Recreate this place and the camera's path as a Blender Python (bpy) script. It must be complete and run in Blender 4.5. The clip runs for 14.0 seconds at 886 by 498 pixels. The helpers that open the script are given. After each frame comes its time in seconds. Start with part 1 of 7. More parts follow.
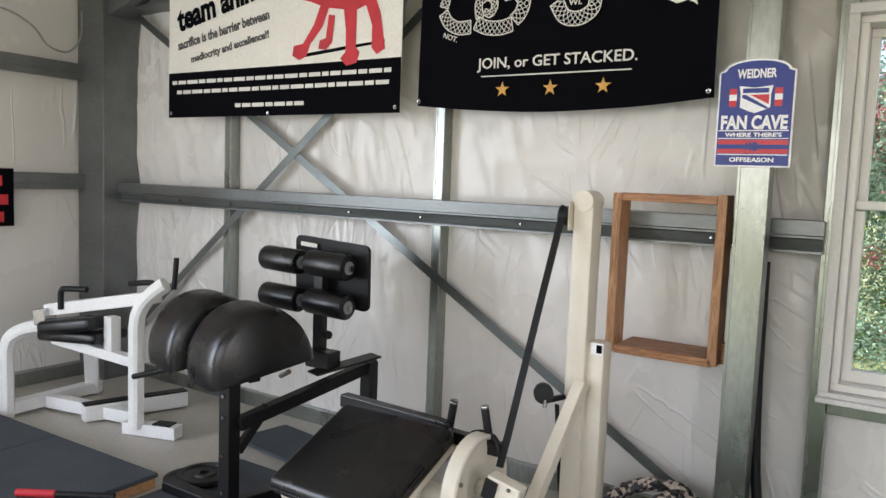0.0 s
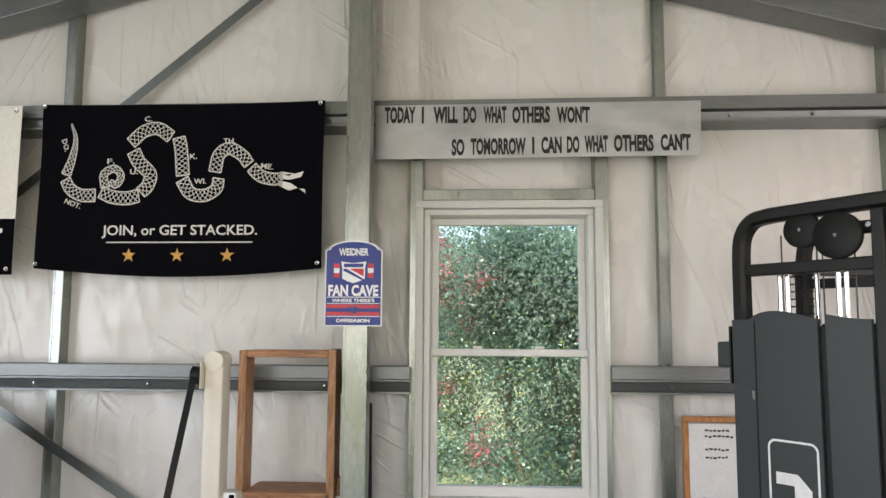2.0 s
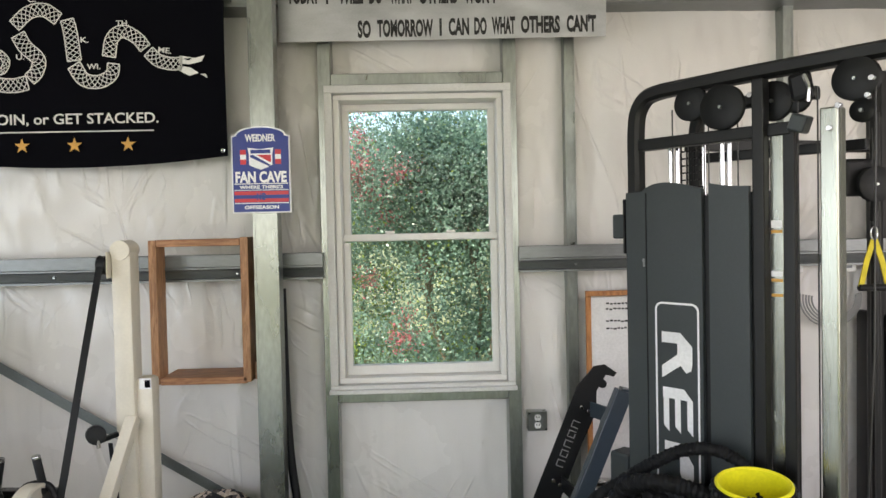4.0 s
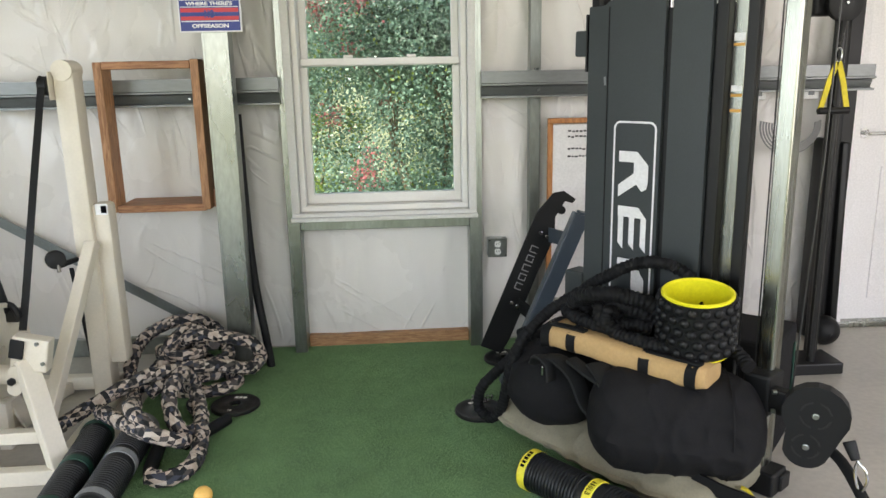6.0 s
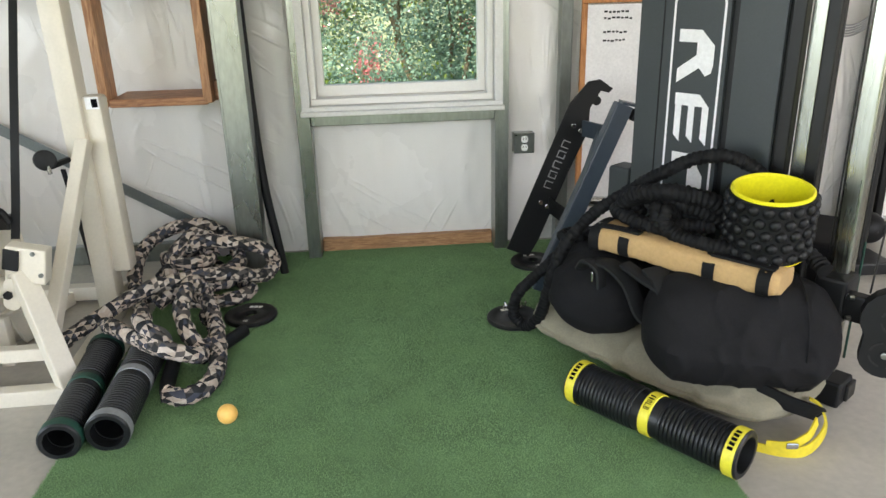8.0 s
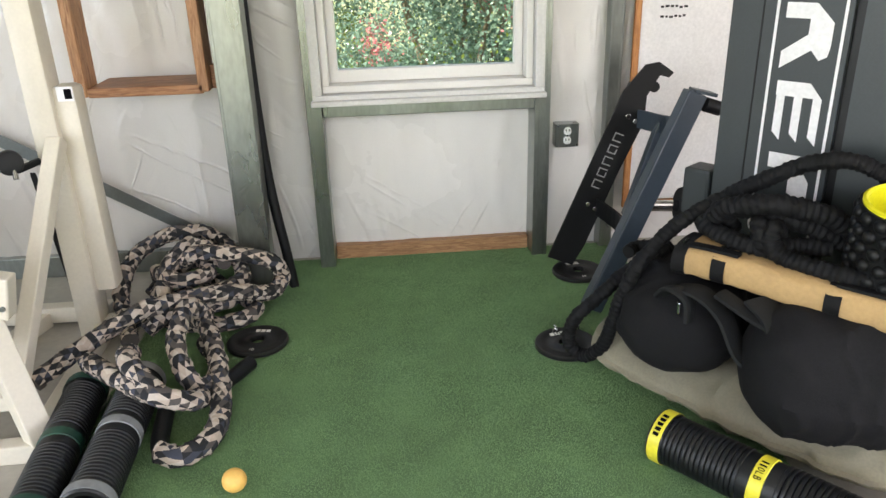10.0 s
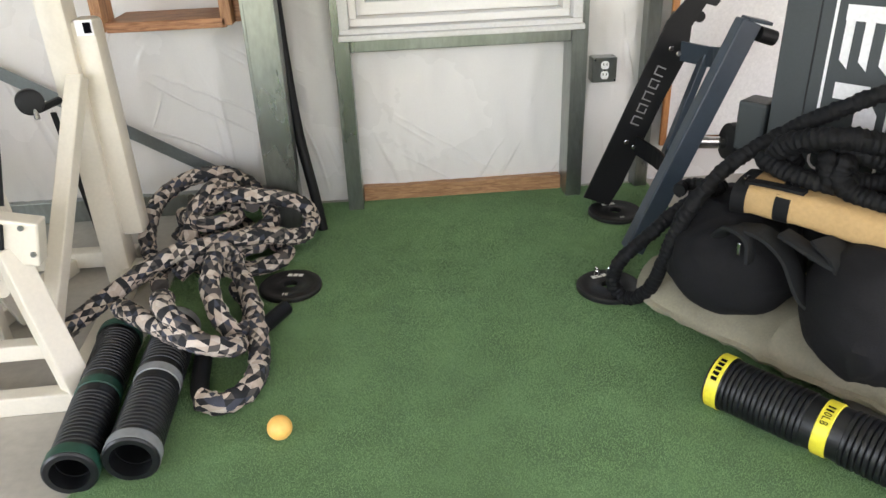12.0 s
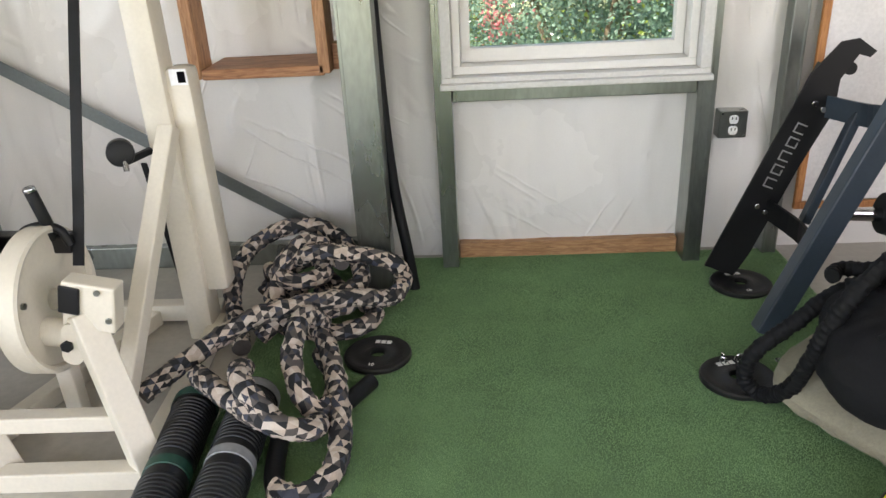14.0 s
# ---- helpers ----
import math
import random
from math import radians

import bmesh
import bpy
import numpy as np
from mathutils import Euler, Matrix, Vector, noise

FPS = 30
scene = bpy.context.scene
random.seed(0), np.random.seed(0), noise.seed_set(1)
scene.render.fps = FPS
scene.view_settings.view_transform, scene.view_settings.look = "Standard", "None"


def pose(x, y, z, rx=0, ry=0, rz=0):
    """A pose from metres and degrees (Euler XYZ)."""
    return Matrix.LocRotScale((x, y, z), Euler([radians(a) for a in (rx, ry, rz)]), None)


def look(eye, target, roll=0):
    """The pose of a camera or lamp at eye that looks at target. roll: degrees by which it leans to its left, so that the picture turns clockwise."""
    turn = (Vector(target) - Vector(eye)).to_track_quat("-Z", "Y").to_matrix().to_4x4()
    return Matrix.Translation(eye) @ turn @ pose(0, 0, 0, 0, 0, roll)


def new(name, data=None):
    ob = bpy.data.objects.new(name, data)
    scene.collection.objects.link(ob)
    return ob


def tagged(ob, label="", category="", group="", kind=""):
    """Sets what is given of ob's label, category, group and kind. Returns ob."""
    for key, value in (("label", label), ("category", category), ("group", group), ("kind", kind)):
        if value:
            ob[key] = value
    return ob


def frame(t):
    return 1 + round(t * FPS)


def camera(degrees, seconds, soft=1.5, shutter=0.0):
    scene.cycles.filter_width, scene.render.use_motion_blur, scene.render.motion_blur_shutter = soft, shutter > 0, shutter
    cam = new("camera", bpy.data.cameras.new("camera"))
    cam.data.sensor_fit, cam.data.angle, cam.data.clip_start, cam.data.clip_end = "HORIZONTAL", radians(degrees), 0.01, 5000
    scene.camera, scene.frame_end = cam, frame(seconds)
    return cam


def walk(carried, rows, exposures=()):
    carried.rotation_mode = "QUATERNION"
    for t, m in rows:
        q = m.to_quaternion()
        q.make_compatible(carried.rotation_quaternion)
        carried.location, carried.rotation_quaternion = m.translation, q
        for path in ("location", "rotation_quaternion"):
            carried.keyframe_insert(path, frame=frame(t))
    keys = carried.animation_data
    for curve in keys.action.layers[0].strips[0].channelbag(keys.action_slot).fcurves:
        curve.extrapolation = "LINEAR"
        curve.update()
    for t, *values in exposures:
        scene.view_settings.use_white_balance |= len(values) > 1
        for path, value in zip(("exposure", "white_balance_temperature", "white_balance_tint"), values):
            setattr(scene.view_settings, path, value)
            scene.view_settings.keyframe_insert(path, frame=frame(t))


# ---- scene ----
cam = camera(61.5, 14.0)
PATH = [
    (0, (0.438, 0.12, 1.598), (-0.647, 1.79, 1.418), 2.2),
    (0.5, (0.547, 0.019, 1.622), (-0.289, 1.832, 1.513), 1.9),
    (1, (0.543, -0.152, 1.647), (0.047, 1.786, 1.657), 1.0),
    (1.5, (0.48, -0.296, 1.638), (0.235, 1.684, 1.785), 0.4),
    (2, (0.507, -0.345, 1.702), (0.376, 1.64, 1.91), 0.3),
    (2.2, (0.506, -0.357, 1.695), (0.407, 1.627, 1.919), 0.4),
    (4.3, (0.633, -0.382, 1.591), (0.699, 1.613, 1.47), -1.3),
    (4.5, (0.642, -0.377, 1.58), (0.719, 1.615, 1.418), -1.2),
    (5, (0.638, -0.382, 1.55), (0.748, 1.6, 1.303), -0.7),
    (5.5, (0.649, -0.385, 1.521), (0.765, 1.581, 1.171), -0.9),
    (6, (0.656, -0.375, 1.488), (0.777, 1.569, 1.034), -1.1),
    (6.5, (0.666, -0.36, 1.46), (0.791, 1.559, 0.908), -1.2),
    (7, (0.666, -0.331, 1.445), (0.807, 1.563, 0.82), -1.4),
    (7.5, (0.621, -0.256, 1.414), (0.764, 1.624, 0.749), -0.9),
    (8, (0.502, -0.095, 1.412), (0.64, 1.77, 0.701), -1.5),
    (8.2, (0.459, -0.043, 1.406), (0.606, 1.815, 0.68), -1.8),
    (10.3, (0.356, 0.445, 1.373), (0.504, 2.282, 0.598), -1.6),
    (10.5, (0.33, 0.46, 1.38), (0.496, 2.292, 0.593), -1.7),
    (11, (0.288, 0.486, 1.36), (0.488, 2.29, 0.522), -0.9),
    (11.5, (0.299, 0.505, 1.356), (0.51, 2.292, 0.483), -1.5),
    (12, (0.273, 0.499, 1.33), (0.396, 2.28, 0.428), -2.3),
    (12.5, (0.247, 0.487, 1.33), (0.215, 2.265, 0.414), -2.8),
    (13, (0.23, 0.513, 1.35), (0.174, 2.311, 0.478), -2.7),
    (13.5, (0.221, 0.616, 1.337), (0.145, 2.431, 0.5), -2.5),
    (14, (0.243, 0.778, 1.344), (0.134, 2.599, 0.523), -3.1),
]
walk(cam, [(t, look(eye, target, roll)) for t, eye, target, roll in PATH],
     exposures=[(0, 1.56, 6800, 18), (2.2, 1.47, 6800, 19), (4.5, 1.50, 6900, 15), (6.5, 1.74, 6900, 13), (8.2, 1.88, 6900, 12), (10.5, 2.05, 7050, 16), (12, 2.12, 7050, 16), (13, 1.98, 7000, 16), (14, 1.92, 7000, 17)])

# ---- world, sun, daylight through the open door, exposure ----
scene.view_settings.exposure = 0.0
world = bpy.data.worlds.new("sky")
scene.world = world
world.use_nodes = True
_nt = world.node_tree
_sky = _nt.nodes.new("ShaderNodeTexSky")
_sky.sky_type = "NISHITA"
_sky.sun_disc = False
SUN_EL, SUN_AZ = radians(52), radians(230)
_sky.sun_elevation, _sky.sun_rotation = SUN_EL, SUN_AZ
_nt.links.new(_sky.outputs[0], _nt.nodes["Background"].inputs[0])
_nt.nodes["Background"].inputs[1].default_value = 0.15
_sun = bpy.data.lights.new("sun", "SUN")
_sun.energy, _sun.angle, _sun.color = 5.0, radians(0.6), (1.0, 0.95, 0.86)
_s = new("sun", _sun)
_sd = Vector((math.sin(SUN_AZ) * math.cos(SUN_EL), math.cos(SUN_AZ) * math.cos(SUN_EL), math.sin(SUN_EL)))
_s.matrix_world = look(_sd * 30, (0, 0, 0))


def daylight(name, eye, target, w, h, watts, colour):
    """The sky's light that comes in through an opening."""
    li = bpy.data.lights.new(name, "AREA")
    li.shape, li.size, li.size_y, li.energy, li.color = "RECTANGLE", w, h, watts, colour
    new(name, li).matrix_world = look(eye, target)


daylight("door_daylight_west", (-4.85, -0.9, 1.45), (-0.6, 1.9, 0.4), 2.6, 2.2, 38, (0.72, 0.86, 1.0))
daylight("door_daylight_south", (0.3, -2.45, 2.10), (0.5, 0.6, -0.2), 5.4, 1.3, 24, (1.0, 0.965, 0.93))
daylight("door_daylight_east", (4.5, -0.2, 1.5), (2.2, 2.6, 0.3), 2.6, 2.0, 20, (1.0, 0.94, 0.97))

# ---- materials ----
def mat(name, colour, rough=0.5, metal=0.0, var=0.12, scale=8.0, bump=0.0, bump_scale=60.0, fine=0.06, fine_scale=90.0,
        stretch=(1, 1, 1), spec=0.5, sheen=0.0, island=0.0, rough_var=0.12):
    """A painted or natural surface: a base colour that varies at two scales, uneven gloss and fine relief."""
    m = bpy.data.materials.new(name)
    m.use_nodes = True
    nt = m.node_tree
    n, l = nt.nodes, nt.links
    b = n["Principled BSDF"]
    tc = n.new("ShaderNodeTexCoord")
    mp = n.new("ShaderNodeMapping")
    mp.inputs["Scale"].default_value = stretch
    l.new(tc.outputs["Object"], mp.inputs[0])
    big = n.new("ShaderNodeTexNoise")
    big.inputs["Scale"].default_value, big.inputs["Detail"].default_value = scale, 5
    small = n.new("ShaderNodeTexNoise")
    small.inputs["Scale"].default_value, small.inputs["Detail"].default_value = fine_scale, 3
    for t in (big, small):
        l.new(mp.outputs[0], t.inputs["Vector"])

    def ramp(src, amount):
        r = n.new("ShaderNodeMapRange")
        r.inputs[1].default_value, r.inputs[2].default_value = 0.3, 0.7
        r.inputs[3].default_value, r.inputs[4].default_value = 1 - amount, 1 + amount
        l.new(src, r.inputs[0])
        return r.outputs[0]

    mul = n.new("ShaderNodeMath")
    mul.operation = "MULTIPLY"
    l.new(ramp(big.outputs[0], var), mul.inputs[0])
    l.new(ramp(small.outputs[0], fine), mul.inputs[1])
    val = mul.outputs[0]
    if island:
        geo = n.new("ShaderNodeNewGeometry")
        r = n.new("ShaderNodeMapRange")
        r.inputs[3].default_value, r.inputs[4].default_value = 1 - island, 1 + island
        l.new(geo.outputs["Random Per Island"], r.inputs[0])
        m2 = n.new("ShaderNodeMath")
        m2.operation = "MULTIPLY"
        l.new(val, m2.inputs[0])
        l.new(r.outputs[0], m2.inputs[1])
        val = m2.outputs[0]
    sc = n.new("ShaderNodeVectorMath")
    sc.operation = "SCALE"
    sc.inputs[0].default_value = colour
    l.new(val, sc.inputs["Scale"])
    l.new(sc.outputs[0], b.inputs["Base Color"])
    rr = n.new("ShaderNodeMapRange")
    rr.inputs[3].default_value, rr.inputs[4].default_value = max(0.03, rough - rough_var), min(1, rough + rough_var)
    l.new(big.outputs[0], rr.inputs[0])
    l.new(rr.outputs[0], b.inputs["Roughness"])
    b.inputs["Metallic"].default_value = metal
    b.inputs["Specular IOR Level"].default_value = spec
    if sheen:
        b.inputs["Sheen Weight"].default_value = sheen
    if bump:
        bt = n.new("ShaderNodeTexNoise")
        bt.inputs["Scale"].default_value, bt.inputs["Detail"].default_value = bump_scale, 4
        l.new(mp.outputs[0], bt.inputs["Vector"])
        bp = n.new("ShaderNodeBump")
        bp.inputs["Strength"].default_value, bp.inputs["Distance"].default_value = bump, 0.01
        l.new(bt.outputs[0], bp.inputs["Height"])
        l.new(bp.outputs[0], b.inputs["Normal"])
    return m


def wood(name, dark, light, axis_stretch):
    m = mat(name, light, 0.55, var=0.1, bump=0.15, bump_scale=40, stretch=axis_stretch)
    n, l = m.node_tree.nodes, m.node_tree.links
    sc = next(x for x in n if x.type == "VECT_MATH")
    wv = n.new("ShaderNodeTexNoise")
    wv.inputs["Scale"].default_value, wv.inputs["Detail"].default_value, wv.inputs["Distortion"].default_value = 14, 6, 1.2
    mp = next(x for x in n if x.type == "MAPPING")
    l.new(mp.outputs[0], wv.inputs["Vector"])
    mix = n.new("ShaderNodeMix")
    mix.data_type = "RGBA"
    mix.inputs["A"].default_value, mix.inputs["B"].default_value = (*dark, 1), (*light, 1)
    r = n.new("ShaderNodeMapRange")
    r.inputs[1].default_value, r.inputs[2].default_value = 0.35, 0.62
    l.new(wv.outputs[0], r.inputs[0])
    l.new(r.outputs[0], mix.inputs["Factor"])
    l.new(mix.outputs["Result"], sc.inputs[0])
    return m


M = {}
M["galv"] = mat("galvanised_steel", (0.29, 0.31, 0.29), 0.30, 0.95, var=0.14, scale=5, bump=0.05, bump_scale=25, fine=0.1, fine_scale=55, stretch=(1, 1, 0.35))
M["girt"] = mat("weathered_galvanised_girt", (0.19, 0.20, 0.20), 0.42, 0.8, var=0.12, scale=6, fine=0.08, fine_scale=70, stretch=(0.3, 1, 1))
M["strap"] = mat("galvanised_strap", (0.20, 0.22, 0.22), 0.34, 0.95, var=0.1, scale=4)
M["film"] = mat("white_vinyl_facing", (0.70, 0.675, 0.645), 0.26, var=0.025, scale=1.4, fine=0.015, fine_scale=160, spec=0.5)
M["concrete"] = mat("sealed_concrete", (0.405, 0.38, 0.335), 0.38, var=0.13, scale=1.6, bump=0.06, bump_scale=70, fine=0.07, fine_scale=35)
M["turf_base"] = mat("turf_backing", (0.12, 0.215, 0.10), 0.95, var=0.2, scale=6, bump=0.4, bump_scale=200)
M["turf"] = mat("turf_fibre", (0.182, 0.31, 0.142), 0.7, var=0.20, scale=1.7, fine=0.10, fine_scale=22, island=0.13, spec=0.3)
M["white"] = mat("white_vinyl_frame", (0.68, 0.665, 0.635), 0.38, var=0.03, scale=5, fine=0.02)
M["white_trim"] = mat("white_trim_metal", (0.56, 0.555, 0.535), 0.42, var=0.04, scale=5)
M["door"] = mat("white_door_paint", (0.78, 0.765, 0.77), 0.4, var=0.03, scale=3, bump=0.03)
M["black"] = mat("black_powder_coat", (0.0045, 0.0047, 0.0053), 0.42, spec=0.35, var=0.18, scale=7, bump=0.06, bump_scale=350, fine=0.1)
M["matte"] = mat("matte_black_rubber", (0.0055, 0.006, 0.0068), 0.5, spec=0.3, var=0.2, scale=9, bump=0.08, bump_scale=220, fine=0.1)
M["frame_grey"] = mat("charcoal_frame_paint", (0.0075, 0.0078, 0.008), 0.40, spec=0.32, var=0.1, scale=6, bump=0.03, bump_scale=300)
M["shroud"] = mat("dark_grey_shroud", (0.034, 0.042, 0.045), 0.42, spec=0.45, var=0.07, scale=4, bump=0.05, bump_scale=420, fine=0.06, fine_scale=200)
M["blue_steel"] = mat("slate_blue_powder_coat", (0.030, 0.043, 0.058), 0.36, spec=0.4, var=0.1, scale=7, bump=0.04, bump_scale=350)
M["vinylpad"] = mat("black_vinyl_upholstery", (0.006, 0.006, 0.0068), 0.29, spec=0.5, var=0.12, scale=6, bump=0.10, bump_scale=160)
M["cream"] = mat("cream_paint", (0.66, 0.61, 0.515), 0.36, var=0.05, scale=5, bump=0.03, bump_scale=120, fine=0.03)
M["whitepaint"] = mat("white_machine_paint", (0.78, 0.78, 0.77), 0.33, var=0.05, scale=5)
M["chrome"] = mat("chrome", (0.52, 0.52, 0.53), 0.16, 1.0, var=0.03, rough_var=0.04)
M["brushed"] = mat("brushed_stainless", (0.29, 0.30, 0.265), 0.27, 1.0, var=0.14, scale=5, fine=0.08, fine_scale=60, stretch=(6, 6, 0.4), rough_var=0.08)
M["cloth_black"] = mat("black_flag_cloth", (0.0028, 0.0028, 0.0045), 0.9, var=0.15, scale=4, bump=0.1, bump_scale=500, spec=0.06)
M["print_white"] = mat("white_print", (0.72, 0.70, 0.66), 0.8, var=0.06, scale=12)
M["print_grey"] = mat("dark_grey_print", (0.08, 0.08, 0.08), 0.8, var=0.1)
M["gold"] = mat("gold_print", (0.62, 0.33, 0.08), 0.75, var=0.12, scale=30)
M["banner"] = mat("white_banner_vinyl", (0.77, 0.74, 0.67), 0.5, var=0.03, scale=2)
M["red"] = mat("red_print", (0.55, 0.025, 0.035), 0.6, var=0.15, scale=10)
M["royal"] = mat("royal_blue_enamel", (0.008, 0.026, 0.20), 0.4, var=0.08)
M["signred"] = mat("red_enamel", (0.52, 0.02, 0.035), 0.4, var=0.06)
M["signwhite"] = mat("white_enamel", (0.78, 0.78, 0.80), 0.4, var=0.04)
M["sheet"] = mat("brushed_sheet_metal", (0.46, 0.47, 0.49), 0.36, 0.9, var=0.16, scale=4, fine=0.05, stretch=(1, 1, 2.5))
M["sheet_letters"] = mat("black_letter_paint", (0.004, 0.004, 0.0045), 0.5, var=0.1)
M["cedar"] = wood("red_cedar", (0.27, 0.12, 0.052), (0.50, 0.265, 0.13), (6, 6, 0.7))
M["cedar_h"] = wood("red_cedar_across", (0.22, 0.09, 0.04), (0.44, 0.215, 0.105), (0.7, 6, 6))
M["pine"] = wood("brown_treated_pine", (0.24, 0.115, 0.05), (0.42, 0.23, 0.11), (0.8, 7, 7))
M["oak"] = wood("orange_oak_trim", (0.32, 0.12, 0.035), (0.50, 0.22, 0.075), (6, 6, 0.7))
M["board"] = mat("whiteboard", (0.75, 0.74, 0.73), 0.22, var=0.02)
M["bag"] = mat("black_cordura", (0.009, 0.009, 0.0102), 0.85, spec=0.2, var=0.2, scale=5, bump=0.18, bump_scale=240, fine=0.14, fine_scale=120)
M["harness"] = mat("black_webbing_cloth", (0.010, 0.011, 0.012), 0.75, spec=0.3, var=0.2, scale=8, bump=0.2, bump_scale=180)
M["sleeve"] = mat("black_nylon_sleeve", (0.0055, 0.0057, 0.0065), 0.7, spec=0.22, var=0.15, scale=10, bump=0.2, bump_scale=90)
M["olive"] = mat("olive_canvas", (0.235, 0.215, 0.155), 0.85, var=0.14, scale=4, bump=0.16, bump_scale=260, fine=0.08, fine_scale=130)
M["tan"] = mat("tan_canvas", (0.46, 0.30, 0.135), 0.8, var=0.09, scale=6, bump=0.16, bump_scale=200)
M["yellow"] = mat("yellow_plastic", (0.78, 0.72, 0.02), 0.38, var=0.05)
M["yellow_strap"] = mat("yellow_webbing", (0.68, 0.55, 0.03), 0.7, var=0.12, scale=20, bump=0.15, bump_scale=300)
M["yellow_label"] = mat("yellow_label", (0.75, 0.66, 0.05), 0.45, var=0.07, scale=25)
M["orange"] = mat("yellow_orange_rubber", (0.85, 0.50, 0.13), 0.5, var=0.05, scale=30, bump=0.05)
M["green_band"] = mat("dark_green_label", (0.008, 0.06, 0.04), 0.5, var=0.35, scale=30)
M["grey_band"] = mat("grey_label", (0.22, 0.23, 0.24), 0.5, var=0.15, scale=30)
M["corrugated"] = mat("black_corrugated_pipe", (0.008, 0.009, 0.010), 0.40, spec=0.4, var=0.2, scale=10, bump=0.03)
M["iron"] = mat("black_iron", (0.0065, 0.0068, 0.0072), 0.45, var=0.2, scale=14, bump=0.1, bump_scale=150)
M["matblue"] = mat("slate_rubber_mat", (0.045, 0.056, 0.068), 0.8, var=0.25, scale=5, bump=0.12, bump_scale=120, fine=0.15)
M["outlet"] = mat("outlet_plastic", (0.76, 0.76, 0.74), 0.35, var=0.03)
M["cable"] = mat("black_cable", (0.012, 0.012, 0.012), 0.4)
M["greycable"] = mat("grey_cable", (0.25, 0.25, 0.25), 0.45)
M["bark"] = mat("shrub_bark", (0.20, 0.15, 0.10), 0.9, var=0.25, scale=12, bump=0.4, bump_scale=50)
M["leaf"] = mat("glossy_leaf", (0.20, 0.305, 0.23), 0.27, var=0.25, scale=1.3, island=0.36, fine=0.1, spec=0.7)
# yellow-green puts the look of sun on foliage into the leaf colour
M["leaf_y"] = mat("sun_yellow_leaf", (0.26, 0.34, 0.07), 0.4, var=0.25, scale=2, island=0.4)
M["blossom"] = mat("pink_blossom", (0.58, 0.19, 0.21), 0.7, var=0.2, scale=4, island=0.35)
M["lawn"] = mat("lawn", (0.17, 0.185, 0.085), 0.95, var=0.3, scale=0.6, bump=0.5, bump_scale=20, fine=0.25, fine_scale=8)
M["siding"] = mat("painted_steel_siding", (0.55, 0.55, 0.52), 0.5, var=0.04, scale=2)


def glass_material():
    m = bpy.data.materials.new("window_glass")
    m.use_nodes = True
    n, l = m.node_tree.nodes, m.node_tree.links
    n.remove(n["Principled BSDF"])
    tr, gl, mx, fr = (n.new(k) for k in ("ShaderNodeBsdfTransparent", "ShaderNodeBsdfGlossy", "ShaderNodeMixShader", "ShaderNodeFresnel"))
    tr.inputs[0].default_value = (0.93, 0.96, 0.95, 1)
    gl.inputs["Roughness"].default_value = 0.02
    fr.inputs[0].default_value = 1.13
    l.new(fr.outputs[0], mx.inputs[0])
    l.new(tr.outputs[0], mx.inputs[1])
    l.new(gl.outputs[0], mx.inputs[2])
    l.new(mx.outputs[0], n["Material Output"].inputs[0])
    return m


def add_creases(m, tilts, strength):
    """Sparse slanting creases in a taut sheet: thin ridges of stretched noise, kept to patches, over a soft sag."""
    n, l = m.node_tree.nodes, m.node_tree.links
    tc = next(x for x in n if x.type == "TEX_COORD")
    total = None
    for k, (tilt, patch) in enumerate(tilts):
        turn, wide = n.new("ShaderNodeMapping"), n.new("ShaderNodeMapping")
        turn.inputs["Rotation"].default_value = (0, radians(tilt), 0)
        turn.inputs["Location"].default_value = (3.1 * k, 0, 1.7 * k)
        wide.inputs["Scale"].default_value = (6.5, 6.5, 0.8)
        l.new(tc.outputs["Object"], turn.inputs[0])
        l.new(turn.outputs[0], wide.inputs[0])
        a, b = n.new("ShaderNodeTexNoise"), n.new("ShaderNodeTexNoise")
        a.inputs["Scale"].default_value, a.inputs["Detail"].default_value, a.inputs["Distortion"].default_value = 1.0, 1, 0.5
        b.inputs["Scale"].default_value, b.inputs["Detail"].default_value = 1.6, 1
        l.new(wide.outputs[0], a.inputs["Vector"])
        l.new(turn.outputs[0], b.inputs["Vector"])
        d = n.new("ShaderNodeMath")
        d.operation = "SUBTRACT"
        d.inputs[1].default_value = 0.5
        l.new(a.outputs[0], d.inputs[0])
        e = n.new("ShaderNodeMath")
        e.operation = "ABSOLUTE"
        l.new(d.outputs[0], e.inputs[0])
        ridge, keep = n.new("ShaderNodeMapRange"), n.new("ShaderNodeMapRange")
        ridge.interpolation_type = "SMOOTHSTEP"
        ridge.inputs[1].default_value, ridge.inputs[2].default_value, ridge.inputs[3].default_value, ridge.inputs[4].default_value = 0.0, 0.045, 1.0, 0.0
        keep.inputs[1].default_value, keep.inputs[2].default_value = patch, patch + 0.10
        l.new(e.outputs[0], ridge.inputs[0])
        l.new(b.outputs[0], keep.inputs[0])
        mul = n.new("ShaderNodeMath")
        mul.operation = "MULTIPLY"
        l.new(ridge.outputs[0], mul.inputs[0])
        l.new(keep.outputs[0], mul.inputs[1])
        if total is None:
            total = mul.outputs[0]
        else:
            add = n.new("ShaderNodeMath")
            add.operation = "ADD"
            l.new(total, add.inputs[0])
            l.new(mul.outputs[0], add.inputs[1])
            total = add.outputs[0]
    bp = n.new("ShaderNodeBump")
    bp.inputs["Strength"].default_value, bp.inputs["Distance"].default_value = strength, 0.012
    l.new(total, bp.inputs["Height"])
    l.new(bp.outputs[0], n["Principled BSDF"].inputs["Normal"])


add_creases(M["film"], ((14, 0.50), (-32, 0.55), (58, 0.56), (2, 0.53)), 0.42)


